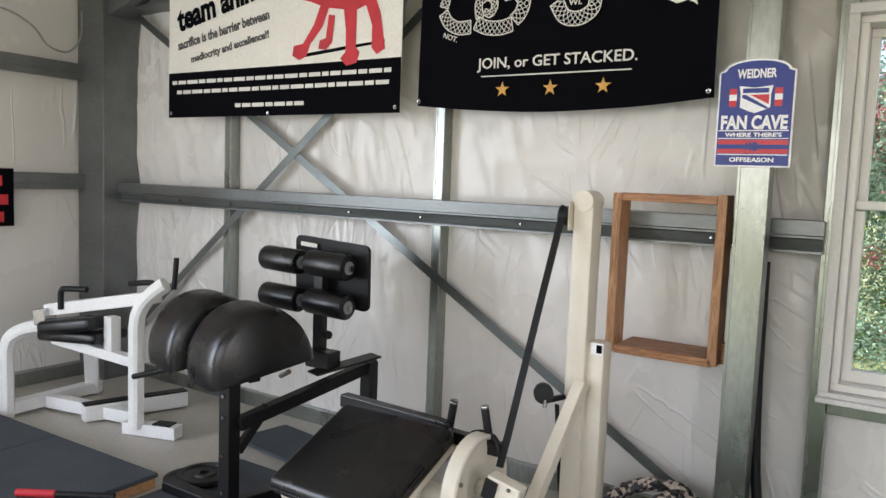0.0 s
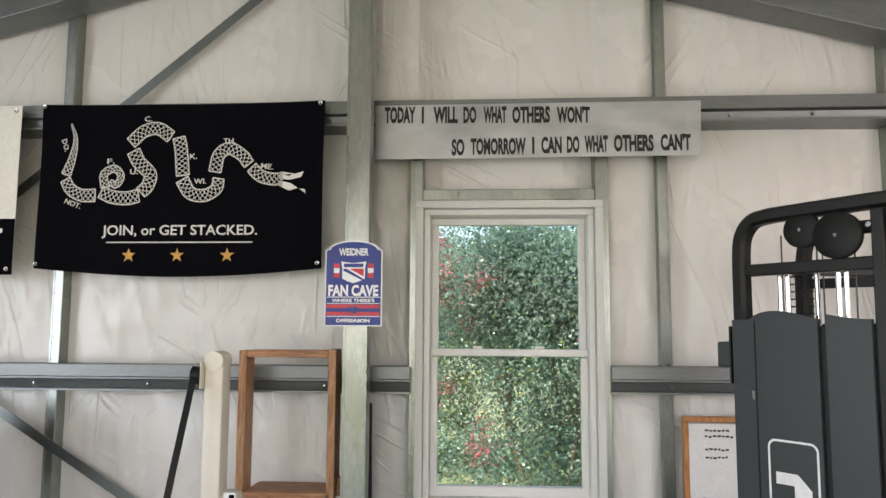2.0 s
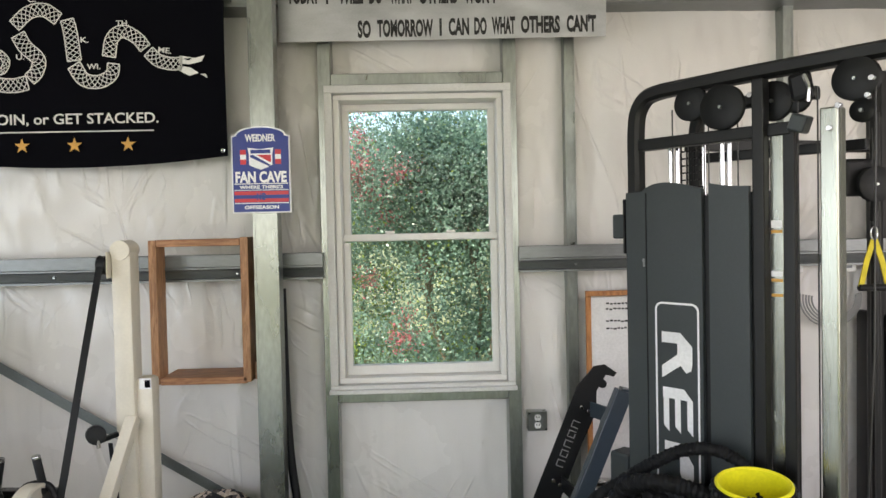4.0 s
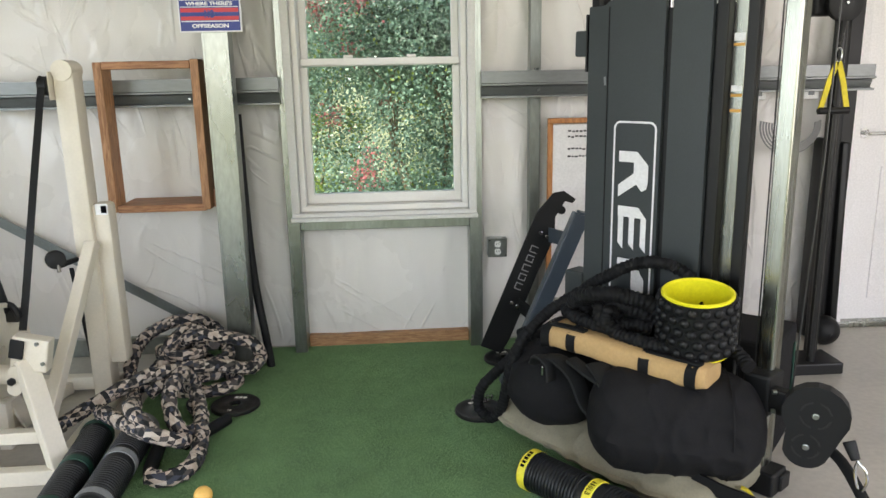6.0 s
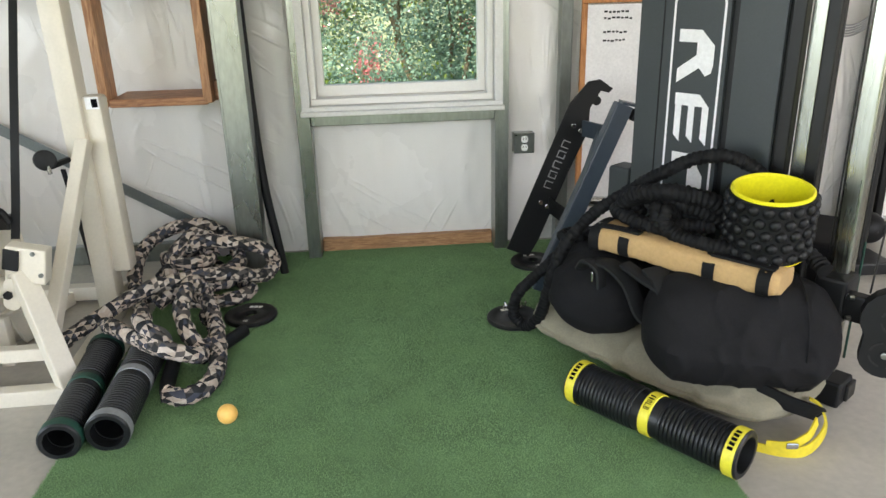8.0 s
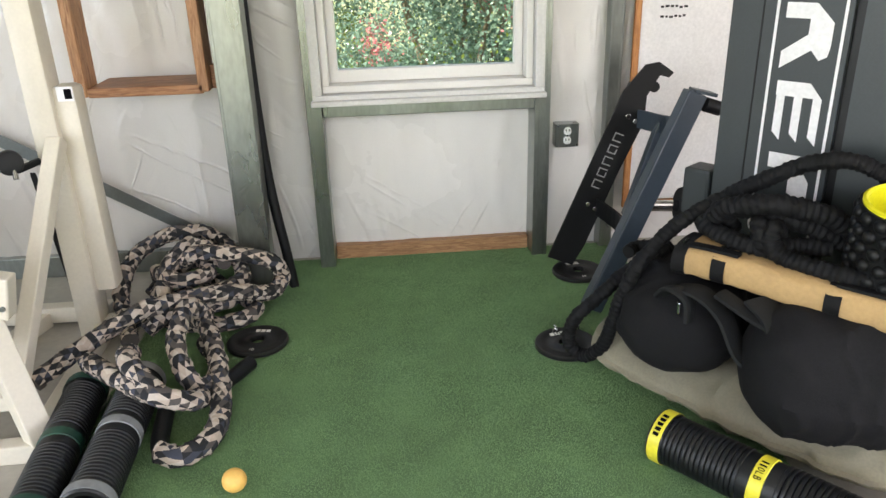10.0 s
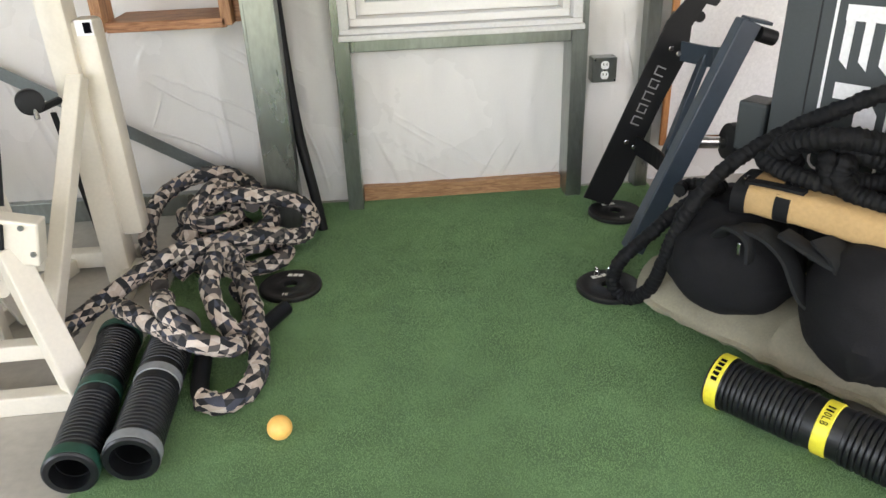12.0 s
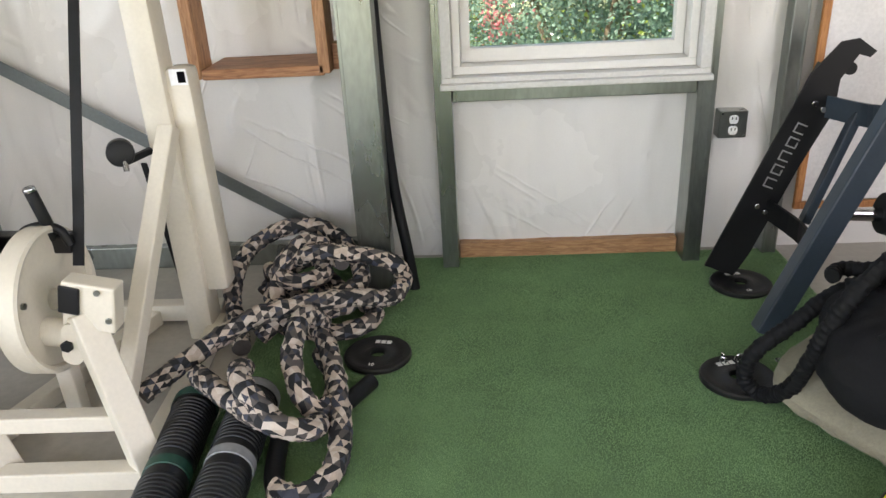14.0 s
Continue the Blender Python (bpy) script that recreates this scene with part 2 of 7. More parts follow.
def camo_material():
    """Grey, sand and charcoal triangles printed on a nylon sleeve; the grid follows the sleeve's own UV."""
    m = mat("camouflage_sleeve", (0.3, 0.3, 0.3), 0.8, var=0.12, scale=30, bump=0.25, bump_scale=70)
    n, l = m.node_tree.nodes, m.node_tree.links
    uv = n.new("ShaderNodeUVMap")
    uv.uv_map = "sleeve"

    def math_node(op, a, b=None):
        x = n.new("ShaderNodeMath")
        x.operation = op
        for i, v in enumerate((a, b)):
            if v is None:
                continue
            if isinstance(v, (int, float)):
                x.inputs[i].default_value = v
            else:
                l.new(v, x.inputs[i])
        return x.outputs[0]

    sep = n.new("ShaderNodeSeparateXYZ")
    l.new(uv.outputs[0], sep.inputs[0])
    u, v = sep.outputs[0], sep.outputs[1]
    a = math_node("FLOOR", math_node("ADD", u, math_node("MULTIPLY", v, 0.5)))
    b = math_node("FLOOR", math_node("SUBTRACT", u, math_node("MULTIPLY", v, 0.5)))
    c = math_node("FLOOR", v)
    comb = n.new("ShaderNodeCombineXYZ")
    for i, s in enumerate((a, b, c)):
        l.new(s, comb.inputs[i])
    wn = n.new("ShaderNodeTexWhiteNoise")
    wn.noise_dimensions = "3D"
    l.new(comb.outputs[0], wn.inputs["Vector"])
    cr = n.new("ShaderNodeValToRGB")
    cr.color_ramp.interpolation = "CONSTANT"
    e = cr.color_ramp.elements
    e[0].position, e[0].color = 0.0, (0.010, 0.011, 0.014, 1)
    e[1].position, e[1].color = 0.34, (0.44, 0.36, 0.30, 1)
    for p, col in ((0.55, (0.075, 0.066, 0.062, 1)), (0.75, (0.52, 0.45, 0.39, 1)), (0.88, (0.04, 0.045, 0.065, 1))):
        x = e.new(p)
        x.color = col
    l.new(wn.outputs["Value"], cr.inputs[0])
    sc = next(x for x in n if x.type == "VECT_MATH")
    l.new(cr.outputs[0], sc.inputs[0])
    return m


for _k in ("leaf", "leaf_y", "blossom"):
    # thin blades let part of the sun through
    _n, _l = M[_k].node_tree.nodes, M[_k].node_tree.links
    _b = _n["Principled BSDF"]
    _t, _m = _n.new("ShaderNodeBsdfTranslucent"), _n.new("ShaderNodeMixShader")
    _l.new(next(x for x in _n if x.type == "VECT_MATH").outputs[0], _t.inputs[0])
    _m.inputs[0].default_value = 0.55
    _l.new(_b.outputs[0], _m.inputs[1])
    _l.new(_t.outputs[0], _m.inputs[2])
    _l.new(_m.outputs[0], _n["Material Output"].inputs[0])
M["glass"] = glass_material()
M["camo"] = camo_material()

# ---- shape helpers ----
def part(name, bm, material, parent=None, label="", smooth=False):
    """Links a bmesh as one mesh object, under a thing or a part."""
    me = bpy.data.meshes.new(name)
    bm.normal_update()
    bm.to_mesh(me)
    bm.free()
    return mesh_part(name, me, material, parent, label, smooth)


def mesh_part(name, me, material, parent=None, label="", smooth=False):
    me.materials.append(M[material] if isinstance(material, str) else material)
    if smooth:
        me.polygons.foreach_set("use_smooth", [True] * len(me.polygons))
        me.set_sharp_from_angle(angle=radians(38))
    ob = new(name, me)
    if parent:
        ob.parent = parent
    return tagged(ob, label)


def thing(name, m, label, category, group="", kind=""):
    ob = new(name)
    ob.empty_display_size = 0.1
    ob.matrix_basis = m if isinstance(m, Matrix) else Matrix.Translation(m)
    return tagged(ob, label, category, group, kind)


def B():
    return bmesh.new()


def bevel(bm, geom_faces, width, seg=2):
    edges = {e for f in geom_faces for e in f.edges}
    bmesh.ops.bevel(bm, geom=list(edges), offset=width, segments=seg, affect="EDGES", profile=0.5)


def box(bm, c, s, rot=None, bev=0.004, seg=2):
    """A box of size s at c, with rounded edges."""
    t = bmesh.new()
    bmesh.ops.create_cube(t, size=1, matrix=Matrix.Diagonal((*s, 1)))
    if bev:
        bmesh.ops.bevel(t, geom=list(t.edges), offset=min(bev, min(s) * 0.45), segments=seg, affect="EDGES", profile=0.5)
    bmesh.ops.transform(t, matrix=Matrix.Translation(c) @ (rot or Matrix()), verts=t.verts)
    join(bm, t)
    return bm


def join(bm, t):
    me = bpy.data.meshes.new("tmp")
    t.to_mesh(me)
    t.free()
    bm.from_mesh(me)
    bpy.data.meshes.remove(me)


def turn_to(d, up=(0, 0, 1)):
    """Axes whose z runs along d and whose x stays level where it can."""
    z = Vector(d).normalized()
    x = Vector(up).cross(z)
    if x.length < 1e-4:
        x = Vector((1, 0, 0))
    x.normalize()
    y = z.cross(x)
    return Matrix((x, y, z)).transposed().to_4x4()


def beam(bm, a, b, w, h, bev=0.005, up=(0, 0, 1)):
    """A square tube from a to b: w level across, h in the other direction."""
    a, b = Vector(a), Vector(b)
    return box(bm, (a + b) / 2, (w, h, (b - a).length), turn_to(b - a, up), bev)


def rod(bm, a, b, r, r2=None, seg=20, bev=0.0):
    a, b = Vector(a), Vector(b)
    t = bmesh.new()
    bmesh.ops.create_cone(t, cap_ends=True, segments=seg, radius1=r, radius2=r if r2 is None else r2, depth=(b - a).length)
    if bev:
        rims = [e for e in t.edges if len(e.link_faces) == 2 and any(len(f.verts) > 4 for f in e.link_faces)]
        bmesh.ops.bevel(t, geom=rims, offset=bev, segments=2, affect="EDGES", profile=0.5)
    bmesh.ops.transform(t, matrix=Matrix.Translation((a + b) / 2) @ turn_to(b - a), verts=t.verts)
    join(bm, t)
    return bm


def lathe(bm, profile, m=None, seg=32, closed=False, caps=True):
    """Turns a profile of (radius, height) round z."""
    rings = []
    m = m or Matrix()
    for r, z in profile:
        rings.append([bm.verts.new(m @ Vector((r * math.cos(2 * math.pi * i / seg), r * math.sin(2 * math.pi * i / seg), z))) for i in range(seg)])
    pairs = list(zip(rings, rings[1:])) + ([(rings[-1], rings[0])] if closed else [])
    for a, b in pairs:
        for i in range(seg):
            bm.faces.new((a[i], a[(i + 1) % seg], b[(i + 1) % seg], b[i]))
    if not closed and caps:
        for ring, flip in ((rings[0], True), (rings[-1], False)):
            if profile[0 if flip else -1][0] > 1e-4:
                bm.faces.new(ring[::-1] if flip else ring)
    return bm


def spline(points, n):
    """A smooth curve through the points, n steps to each stretch."""
    p = [Vector(q) for q in points]
    p = [2 * p[0] - p[1]] + p + [2 * p[-1] - p[-2]]
    out = []
    for i in range(1, len(p) - 2):
        for k in range(n):
            t = k / n
            a, b, c, d = p[i - 1:i + 3]
            out.append(0.5 * (2 * b + (c - a) * t + (2 * a - 5 * b + 4 * c - d) * t * t + (3 * b - a - 3 * c + d) * t ** 3))
    out.append(p[-2])
    return out


def sweep(bm, path, r, seg=12, uv=None, wrinkle=0.0, flat=1.0, rect=None, gather=0.0):
    """A hose or sleeve along a path. uv: (turns across, per metre). rect: (w, h) for a strap."""
    path = [Vector(q) for q in path]
    lay = bm.loops.layers.uv.new("sleeve") if uv else None
    rings, dist, nrm = [], [0.0], None
    for i, p in enumerate(path):
        d = (path[min(i + 1, len(path) - 1)] - path[max(i - 1, 0)]).normalized()
        if nrm is None:
            nrm = d.cross(Vector((0, 0, 1)))
            if nrm.length < 0.1:
                nrm = d.cross(Vector((1, 0, 0)))
        nrm = (nrm - d * nrm.dot(d)).normalized()
        bn = d.cross(nrm)
        if i:
            dist.append(dist[-1] + (p - path[i - 1]).length)
        ring = []
        for k in range(seg):
            a = 2 * math.pi * k / seg
            if rect:
                ca, sa = math.cos(a), math.sin(a)
                f = 1 / max(abs(ca), abs(sa))
                off = nrm * (ca * f * rect[0] / 2) + bn * (sa * f * rect[1] / 2)
            else:
                rr = r
                if wrinkle:
                    rr *= 1 + wrinkle * noise.noise(Vector((dist[-1] * 38, 1.3 * math.cos(a), 1.3 * math.sin(a) + p.x * 3)))
                if gather:
                    # the sleeve is gathered in slanting pleats
                    rr *= 1 + gather * math.sin(dist[-1] * 330 + 1.2 * math.sin(a + dist[-1] * 9))
                off = nrm * math.cos(a) * rr + bn * math.sin(a) * rr * flat
            ring.append(bm.verts.new(p + off))
        rings.append(ring)
    for i, (a, b) in enumerate(zip(rings, rings[1:])):
        for k in range(seg):
            f = bm.faces.new((a[k], a[(k + 1) % seg], b[(k + 1) % seg], b[k]))
            if uv:
                for lp, (kk, ii) in zip(f.loops, ((k, i), (k + 1, i), (k + 1, i + 1), (k, i + 1))):
                    lp[lay].uv = (kk / seg * uv[0], dist[ii] * uv[1])
    bm.faces.new(rings[0][::-1])
    bm.faces.new(rings[-1])
    return bm


def plate(bm, outline, thick, m=None):
    """A flat outline (x, z), given thickness along y, front face at y = 0 looking to -y."""
    m = m or Matrix()
    f = [bm.verts.new(m @ Vector((x, 0, z))) for x, z in outline]
    g = [bm.verts.new(m @ Vector((x, thick, z))) for x, z in outline]
    n = len(f)
    bm.faces.new(f)
    bm.faces.new(g[::-1])
    for i in range(n):
        bm.faces.new((f[i], g[i], g[(i + 1) % n], f[(i + 1) % n]))
    bmesh.ops.recalc_face_normals(bm, faces=bm.faces)
    return bm


def rounded(w, h, r, n=5):
    """A rounded rectangle's outline about its middle."""
    out = []
    for cx, cz, a0 in ((w / 2 - r, h / 2 - r, 0), (-w / 2 + r, h / 2 - r, 90), (-w / 2 + r, -h / 2 + r, 180), (w / 2 - r, -h / 2 + r, 270)):
        out += [(cx + r * math.cos(radians(a0 + 90 * k / n)), cz + r * math.sin(radians(a0 + 90 * k / n))) for k in range(n + 1)]
    return out


def lettering(name, words, m, width, height, material, parent, label="", depth=0.0015, bold=0.0):
    """Words in the built-in font, stretched to width and height, reading along x with z up, in front of m's plane."""
    cu = bpy.data.curves.new("tmp", "FONT")
    cu.body, cu.extrude, cu.resolution_u, cu.offset = words, 0.01, 3, bold
    ob = new("tmp", cu)
    bpy.context.view_layer.update()
    me = bpy.data.meshes.new_from_object(ob.evaluated_get(bpy.context.evaluated_depsgraph_get()))
    bpy.data.objects.remove(ob)
    bpy.data.curves.remove(cu)
    co = np.empty(len(me.vertices) * 3)
    me.vertices.foreach_get("co", co)
    co = co.reshape(-1, 3)
    lo, hi = co.min(0), co.max(0)
    co = (co - (lo + hi) / 2) / np.maximum(hi - lo, 1e-6)
    mm = np.array(m)
    q = np.stack([co[:, 0] * width, -co[:, 2] * depth - depth / 2, co[:, 1] * height], 1)
    q = q @ mm[:3, :3].T + mm[:3, 3]
    me.vertices.foreach_set("co", q.ravel())
    me.name = name
    me.materials.clear()
    return mesh_part(name, me, material, parent, label)

# ---- the building ----
WX0, WX1, WY0, WY1 = -5.05, 4.7, -2.6, 3.70      # inner faces of the walls
RIDGE_X, RIDGE_Z, SLOPE = -0.17, 4.12, 0.26      # the gable roof
WIN = (0.106, 1.084, 0.749, 2.367)               # the window with its trim
DOOR = (3.175, 4.095, 0.0, 2.10)


def roof_z(x):
    return RIDGE_Z - SLOPE * abs(x - RIDGE_X)


# floor and ground
tagged(part("floor", box(B(), ((WX0 + WX1) / 2, (WY0 + WY1) / 2, -0.05), (WX1 - WX0 + 0.3, WY1 - WY0 + 0.3, 0.1), bev=0), "concrete"),
       "pale grey-beige sealed concrete slab floor", "floor", kind="structure")
bm = B()
bmesh.ops.create_grid(bm, x_segments=60, y_segments=60, size=400, matrix=Matrix.Translation((0, 0, -0.12)))
tagged(part("ground", bm, "lawn"), "sunlit green lawn round the building", "ground", kind="structure")

STUDS = [-5.05, -3.62, -1.88, -0.155, 0.10, 1.08, 1.41, 2.55, 3.2, 4.7]
GIRTS = [0.0, 1.43, 2.83, 4.2]


def facing_bulge(x, z):
    """How far the stretched insulation facing stands out from the wall between studs and girts."""
    d = 0.0
    for lst, v in ((STUDS, x), (GIRTS, z)):
        for a, b in zip(lst, lst[1:]):
            if a <= v <= b:
                f = (v - a) / (b - a)
                q = min(1.0, math.sin(math.pi * f) * 1.6)
                d = q if lst is STUDS else d * q
    w = noise.noise(Vector((x * 1.7, 0.0, z * 0.9))) * 0.018
    n1 = noise.noise(Vector((x * 9 + z * 1.1, 3.1, z * 1.6)))
    n2 = noise.noise(Vector((x * 5 - z * 4.0, 7.7, z * 3 + x * 2)))
    folds = 0.010 * max(0, 1 - abs(n1) * 4) + 0.005 * max(0, 1 - abs(n2) * 4)
    return max(0.0, d * 0.035 + w * min(1, d * 2) + folds * min(1, d * 3))


# insulated north gable wall with the window and door left open
xs = sorted({round(v, 3) for v in list(np.arange(WX0, WX1, 0.026)) + [WX1, WIN[0] + 0.03, WIN[1] - 0.03, DOOR[0], DOOR[1]]})
bm = B()
grid = {}
zl = sorted({round(v, 3) for v in list(np.arange(0, 2.9, 0.03)) + [WIN[2] + 0.03, WIN[3] - 0.03, DOOR[3]]})
NZ = len(zl) + 20


def wall_z(j, x):
    if j < len(zl):
        return zl[j]
    top = roof_z(x)
    return zl[-1] + max(0.0, top - zl[-1]) * (j - len(zl) + 1) / 20


for i, x in enumerate(xs):
    for j in range(NZ):
        z = wall_z(j, x)
        grid[i, j] = bm.verts.new((x, WY1 - facing_bulge(x, z), z))
for i in range(len(xs) - 1):
    for j in range(NZ - 1):
        cx, cz = (xs[i] + xs[i + 1]) / 2, (wall_z(j, xs[i]) + wall_z(j + 1, xs[i])) / 2
        if WIN[0] + 0.03 < cx < WIN[1] - 0.03 and WIN[2] + 0.03 < cz < WIN[3] - 0.03:
            continue
        if DOOR[0] < cx < DOOR[1] and cz < DOOR[3]:
            continue
        vs = (grid[i, j], grid[i + 1, j], grid[i + 1, j + 1], grid[i, j + 1])
        if (vs[2].co - vs[1].co).length < 1e-5 and (vs[3].co - vs[0].co).length < 1e-5:
            continue
        bm.faces.new(vs)
tagged(part("wall_north", bm, "film", smooth=True), "white vinyl-faced insulation wall with soft wrinkles", "wall", kind="structure")

# outer steel skin behind it, with thickness
bm = B()
for x0, x1, z0, z1 in ((WX0 - 0.15, WIN[0], -0.1, 3.0), (WIN[1], DOOR[0], -0.1, 3.0), (DOOR[1], WX1 + 0.15, -0.1, 3.0),
                       (WIN[0], WIN[1], -0.1, WIN[2] + 0.02), (WIN[0], WIN[1], WIN[3] - 0.02, 3.0), (DOOR[0], DOOR[1], DOOR[3], 3.0)):
    box(bm, ((x0 + x1) / 2, 3.87, (z0 + z1) / 2), (x1 - x0, 0.08, z1 - z0), bev=0)
plate(bm, [(WX0 - 0.15, 3.0), (WX1 + 0.15, 3.0), (WX1 + 0.15, max(3.0, roof_z(WX1)) + 0.1), (RIDGE_X, RIDGE_Z + 0.2), (WX0 - 0.15, max(3.0, roof_z(WX0)) + 0.1)],
      0.08, Matrix.Translation((0, 3.83, 0)))
tagged(part("wall_north_skin", bm, "siding"), "painted steel siding outside the gable wall", "wall", kind="structure")

# other walls; wide roller-door openings to the west and south
WEST_OPEN, SOUTH_OPEN = (-2.3, 0.4, 2.6), (-2.6, 3.2, 2.8)


def film_wall(name, a, b, h0, h1, label):
    """A wall panel from a to b seen from its left-hand side, with soft folds and a thick back."""
    a, b = Vector(a), Vector(b)
    d = (b - a).normalized()
    nrm = Vector((-d.y, d.x, 0))
    n, mrow = max(2, int((b - a).length / 0.09)), 26
    bm = B()
    vs = {}
    for i in range(n + 1):
        for j in range(mrow + 1):
            p = a.lerp(b, i / n)
            z = h0 + (h1 - h0) * j / mrow
            s = (p - a).length
            w = 0.02 * noise.noise(Vector((s * 1.5 + p.x, 2, z))) + 0.008 * max(0, 1 - abs(noise.noise(Vector((s * 7, 5, z * 2)))) * 6)
            vs[i, j] = bm.verts.new(p + nrm * w + Vector((0, 0, z)))
    for i in range(n):
        for j in range(mrow):
            bm.faces.new((vs[i, j], vs[i + 1, j], vs[i + 1, j + 1], vs[i, j + 1]))
    mid = (a + b) / 2 - nrm * 0.13
    box(bm, (mid.x, mid.y, (h0 + h1) / 2), ((b - a).length, 0.1, h1 - h0), Matrix.Rotation(math.atan2(d.y, d.x), 4, "Z"), bev=0)
    return tagged(part(name, bm, "film", smooth=True), label, "wall", kind="structure")


EZ = roof_z(WX0) + 0.1
LW = "white vinyl-faced insulation wall"
film_wall("wall_west_north", (WX0, WY1, 0), (WX0, WEST_OPEN[1], 0), 0, EZ, LW)
film_wall("wall_west_south", (WX0, WEST_OPEN[0], 0), (WX0, WY0, 0), 0, EZ, LW)
film_wall("wall_west_head", (WX0, WEST_OPEN[1], 0), (WX0, WEST_OPEN[0], 0), WEST_OPEN[2], EZ, LW)
film_wall("wall_east_south", (WX1, WY0, 0), (WX1, -1.7, 0), 0, EZ, LW)
film_wall("wall_east_north", (WX1, 1.3, 0), (WX1, WY1, 0), 0, EZ, LW)
film_wall("wall_east_head", (WX1, -1.7, 0), (WX1, 1.3, 0), 2.6, EZ, LW)
film_wall("wall_south_west", (WX0, WY0, 0), (SOUTH_OPEN[0], WY0, 0), 0, EZ, LW)
film_wall("wall_south_east", (SOUTH_OPEN[1], WY0, 0), (WX1, WY0, 0), 0, EZ, LW)
film_wall("wall_south_head", (SOUTH_OPEN[0], WY0, 0), (SOUTH_OPEN[1], WY0, 0), SOUTH_OPEN[2], EZ, LW)
bm = plate(B(), [(WX0, EZ), (WX1, EZ), (RIDGE_X, RIDGE_Z + 0.05)], 0.1, Matrix.Translation((0, WY0 - 0.1, 0)))
tagged(part("wall_south_gable", bm, "film"), LW, "wall", kind="structure")

# roof
bm = B()
for sx in (WX0 - 0.2, WX1 + 0.2):
    for y0, y1 in ((WY0 - 0.2, WY1 + 0.15),):
        q = [(RIDGE_X, y0, RIDGE_Z), (RIDGE_X, y1, RIDGE_Z), (sx, y1, roof_z(sx)), (sx, y0, roof_z(sx))]
        v = [bm.verts.new(p) for p in q] + [bm.verts.new((p[0], p[1], p[2] + 0.12)) for p in q]
        for f in ((0, 1, 2, 3), (7, 6, 5, 4), (0, 4, 5, 1), (1, 5, 6, 2), (2, 6, 7, 3), (3, 7, 4, 0)):
            bm.faces.new([v[n] for n in f])
bmesh.ops.recalc_face_normals(bm, faces=bm.faces)
tagged(part("ceiling", bm, "film"), "white insulated underside of the pitched roof", "ceiling", kind="structure")
for name, sx in (("rafter_west", WX0), ("rafter_east", WX1)):
    bm = B()
    for y in (3.52,):
        beam(bm, (RIDGE_X, y, RIDGE_Z - 0.12), (sx, y, roof_z(sx) - 0.12), 0.20, 0.20, up=(0, 1, 0))
    tagged(part(name, bm, "girt"), "grey galvanised steel rafter along the gable", "rafter", kind="structure")

# steel frame on the wall
def girt(name, x0, x1, z, label="grey galvanised steel wall girt with a turned lip"):
    h = 0.135
    prof = [(3.50, h / 2), (3.50, 0.008), (3.487, 0.004), (3.487, -0.004), (3.520, -0.012), (3.535, -h / 2 + 0.014), (3.497, -h / 2 + 0.010), (3.497, -h / 2),
            (3.70, -h / 2), (3.70, h / 2)]
    bm = B()
    a = [bm.verts.new((x0, y, z + q)) for y, q in prof]
    b = [bm.verts.new((x1, y, z + q)) for y, q in prof]
    n = len(prof)
    for i in range(n):
        bm.faces.new((a[i], a[(i + 1) % n], b[(i + 1) % n], b[i]))
    bm.faces.new(a)
    bm.faces.new(b)
    bmesh.ops.recalc_face_normals(bm, faces=bm.faces)
    t = tagged(part(name, bm, "girt"), label, "girt", kind="structure")
    k = 0
    x = x0 + 0.3
    while x < x1 - 0.1:
        part("bolt", rod(B(), (x, 3.505, z - 0.03), (x, 3.527, z - 0.032), 0.006, seg=8), "galv", t)
        x += 0.42 + 0.1 * (k % 3)
        k += 1
    return t


girt("girt_low_west", -4.72, 0.085, 1.427)
girt("girt_low_east", 1.11, 3.2, 1.437)
girt("girt_high_west", -4.72, -0.2, 2.835)
girt("girt_high_east", -0.12, 4.6, 2.835)


def channel(name, x0, x1, y0, y1, z0, z1, label, material="galv", lip=0.018):
    """An upright cold-formed C: a flat face to the room, turned sides and lips, hollow behind."""
    t = 0.004
    bm = B()
    box(bm, ((x0 + x1) / 2, y0 + t / 2, (z0 + z1) / 2), (x1 - x0, t, z1 - z0), bev=0.0015, seg=1)
    for x in (x0 + t / 2, x1 - t / 2):
        box(bm, (x, (y0 + y1) / 2 + t / 2, (z0 + z1) / 2), (t, y1 - y0 - t, z1 - z0 - 0.002), bev=0)
    for x in (x0 + lip / 2, x1 - lip / 2):
        box(bm, (x, y0 - 0.0015, (z0 + z1) / 2), (lip, 0.003, z1 - z0 - 0.004), bev=0.001, seg=1)
    return tagged(part(name, bm, material), label, "steel stud", kind="structure")


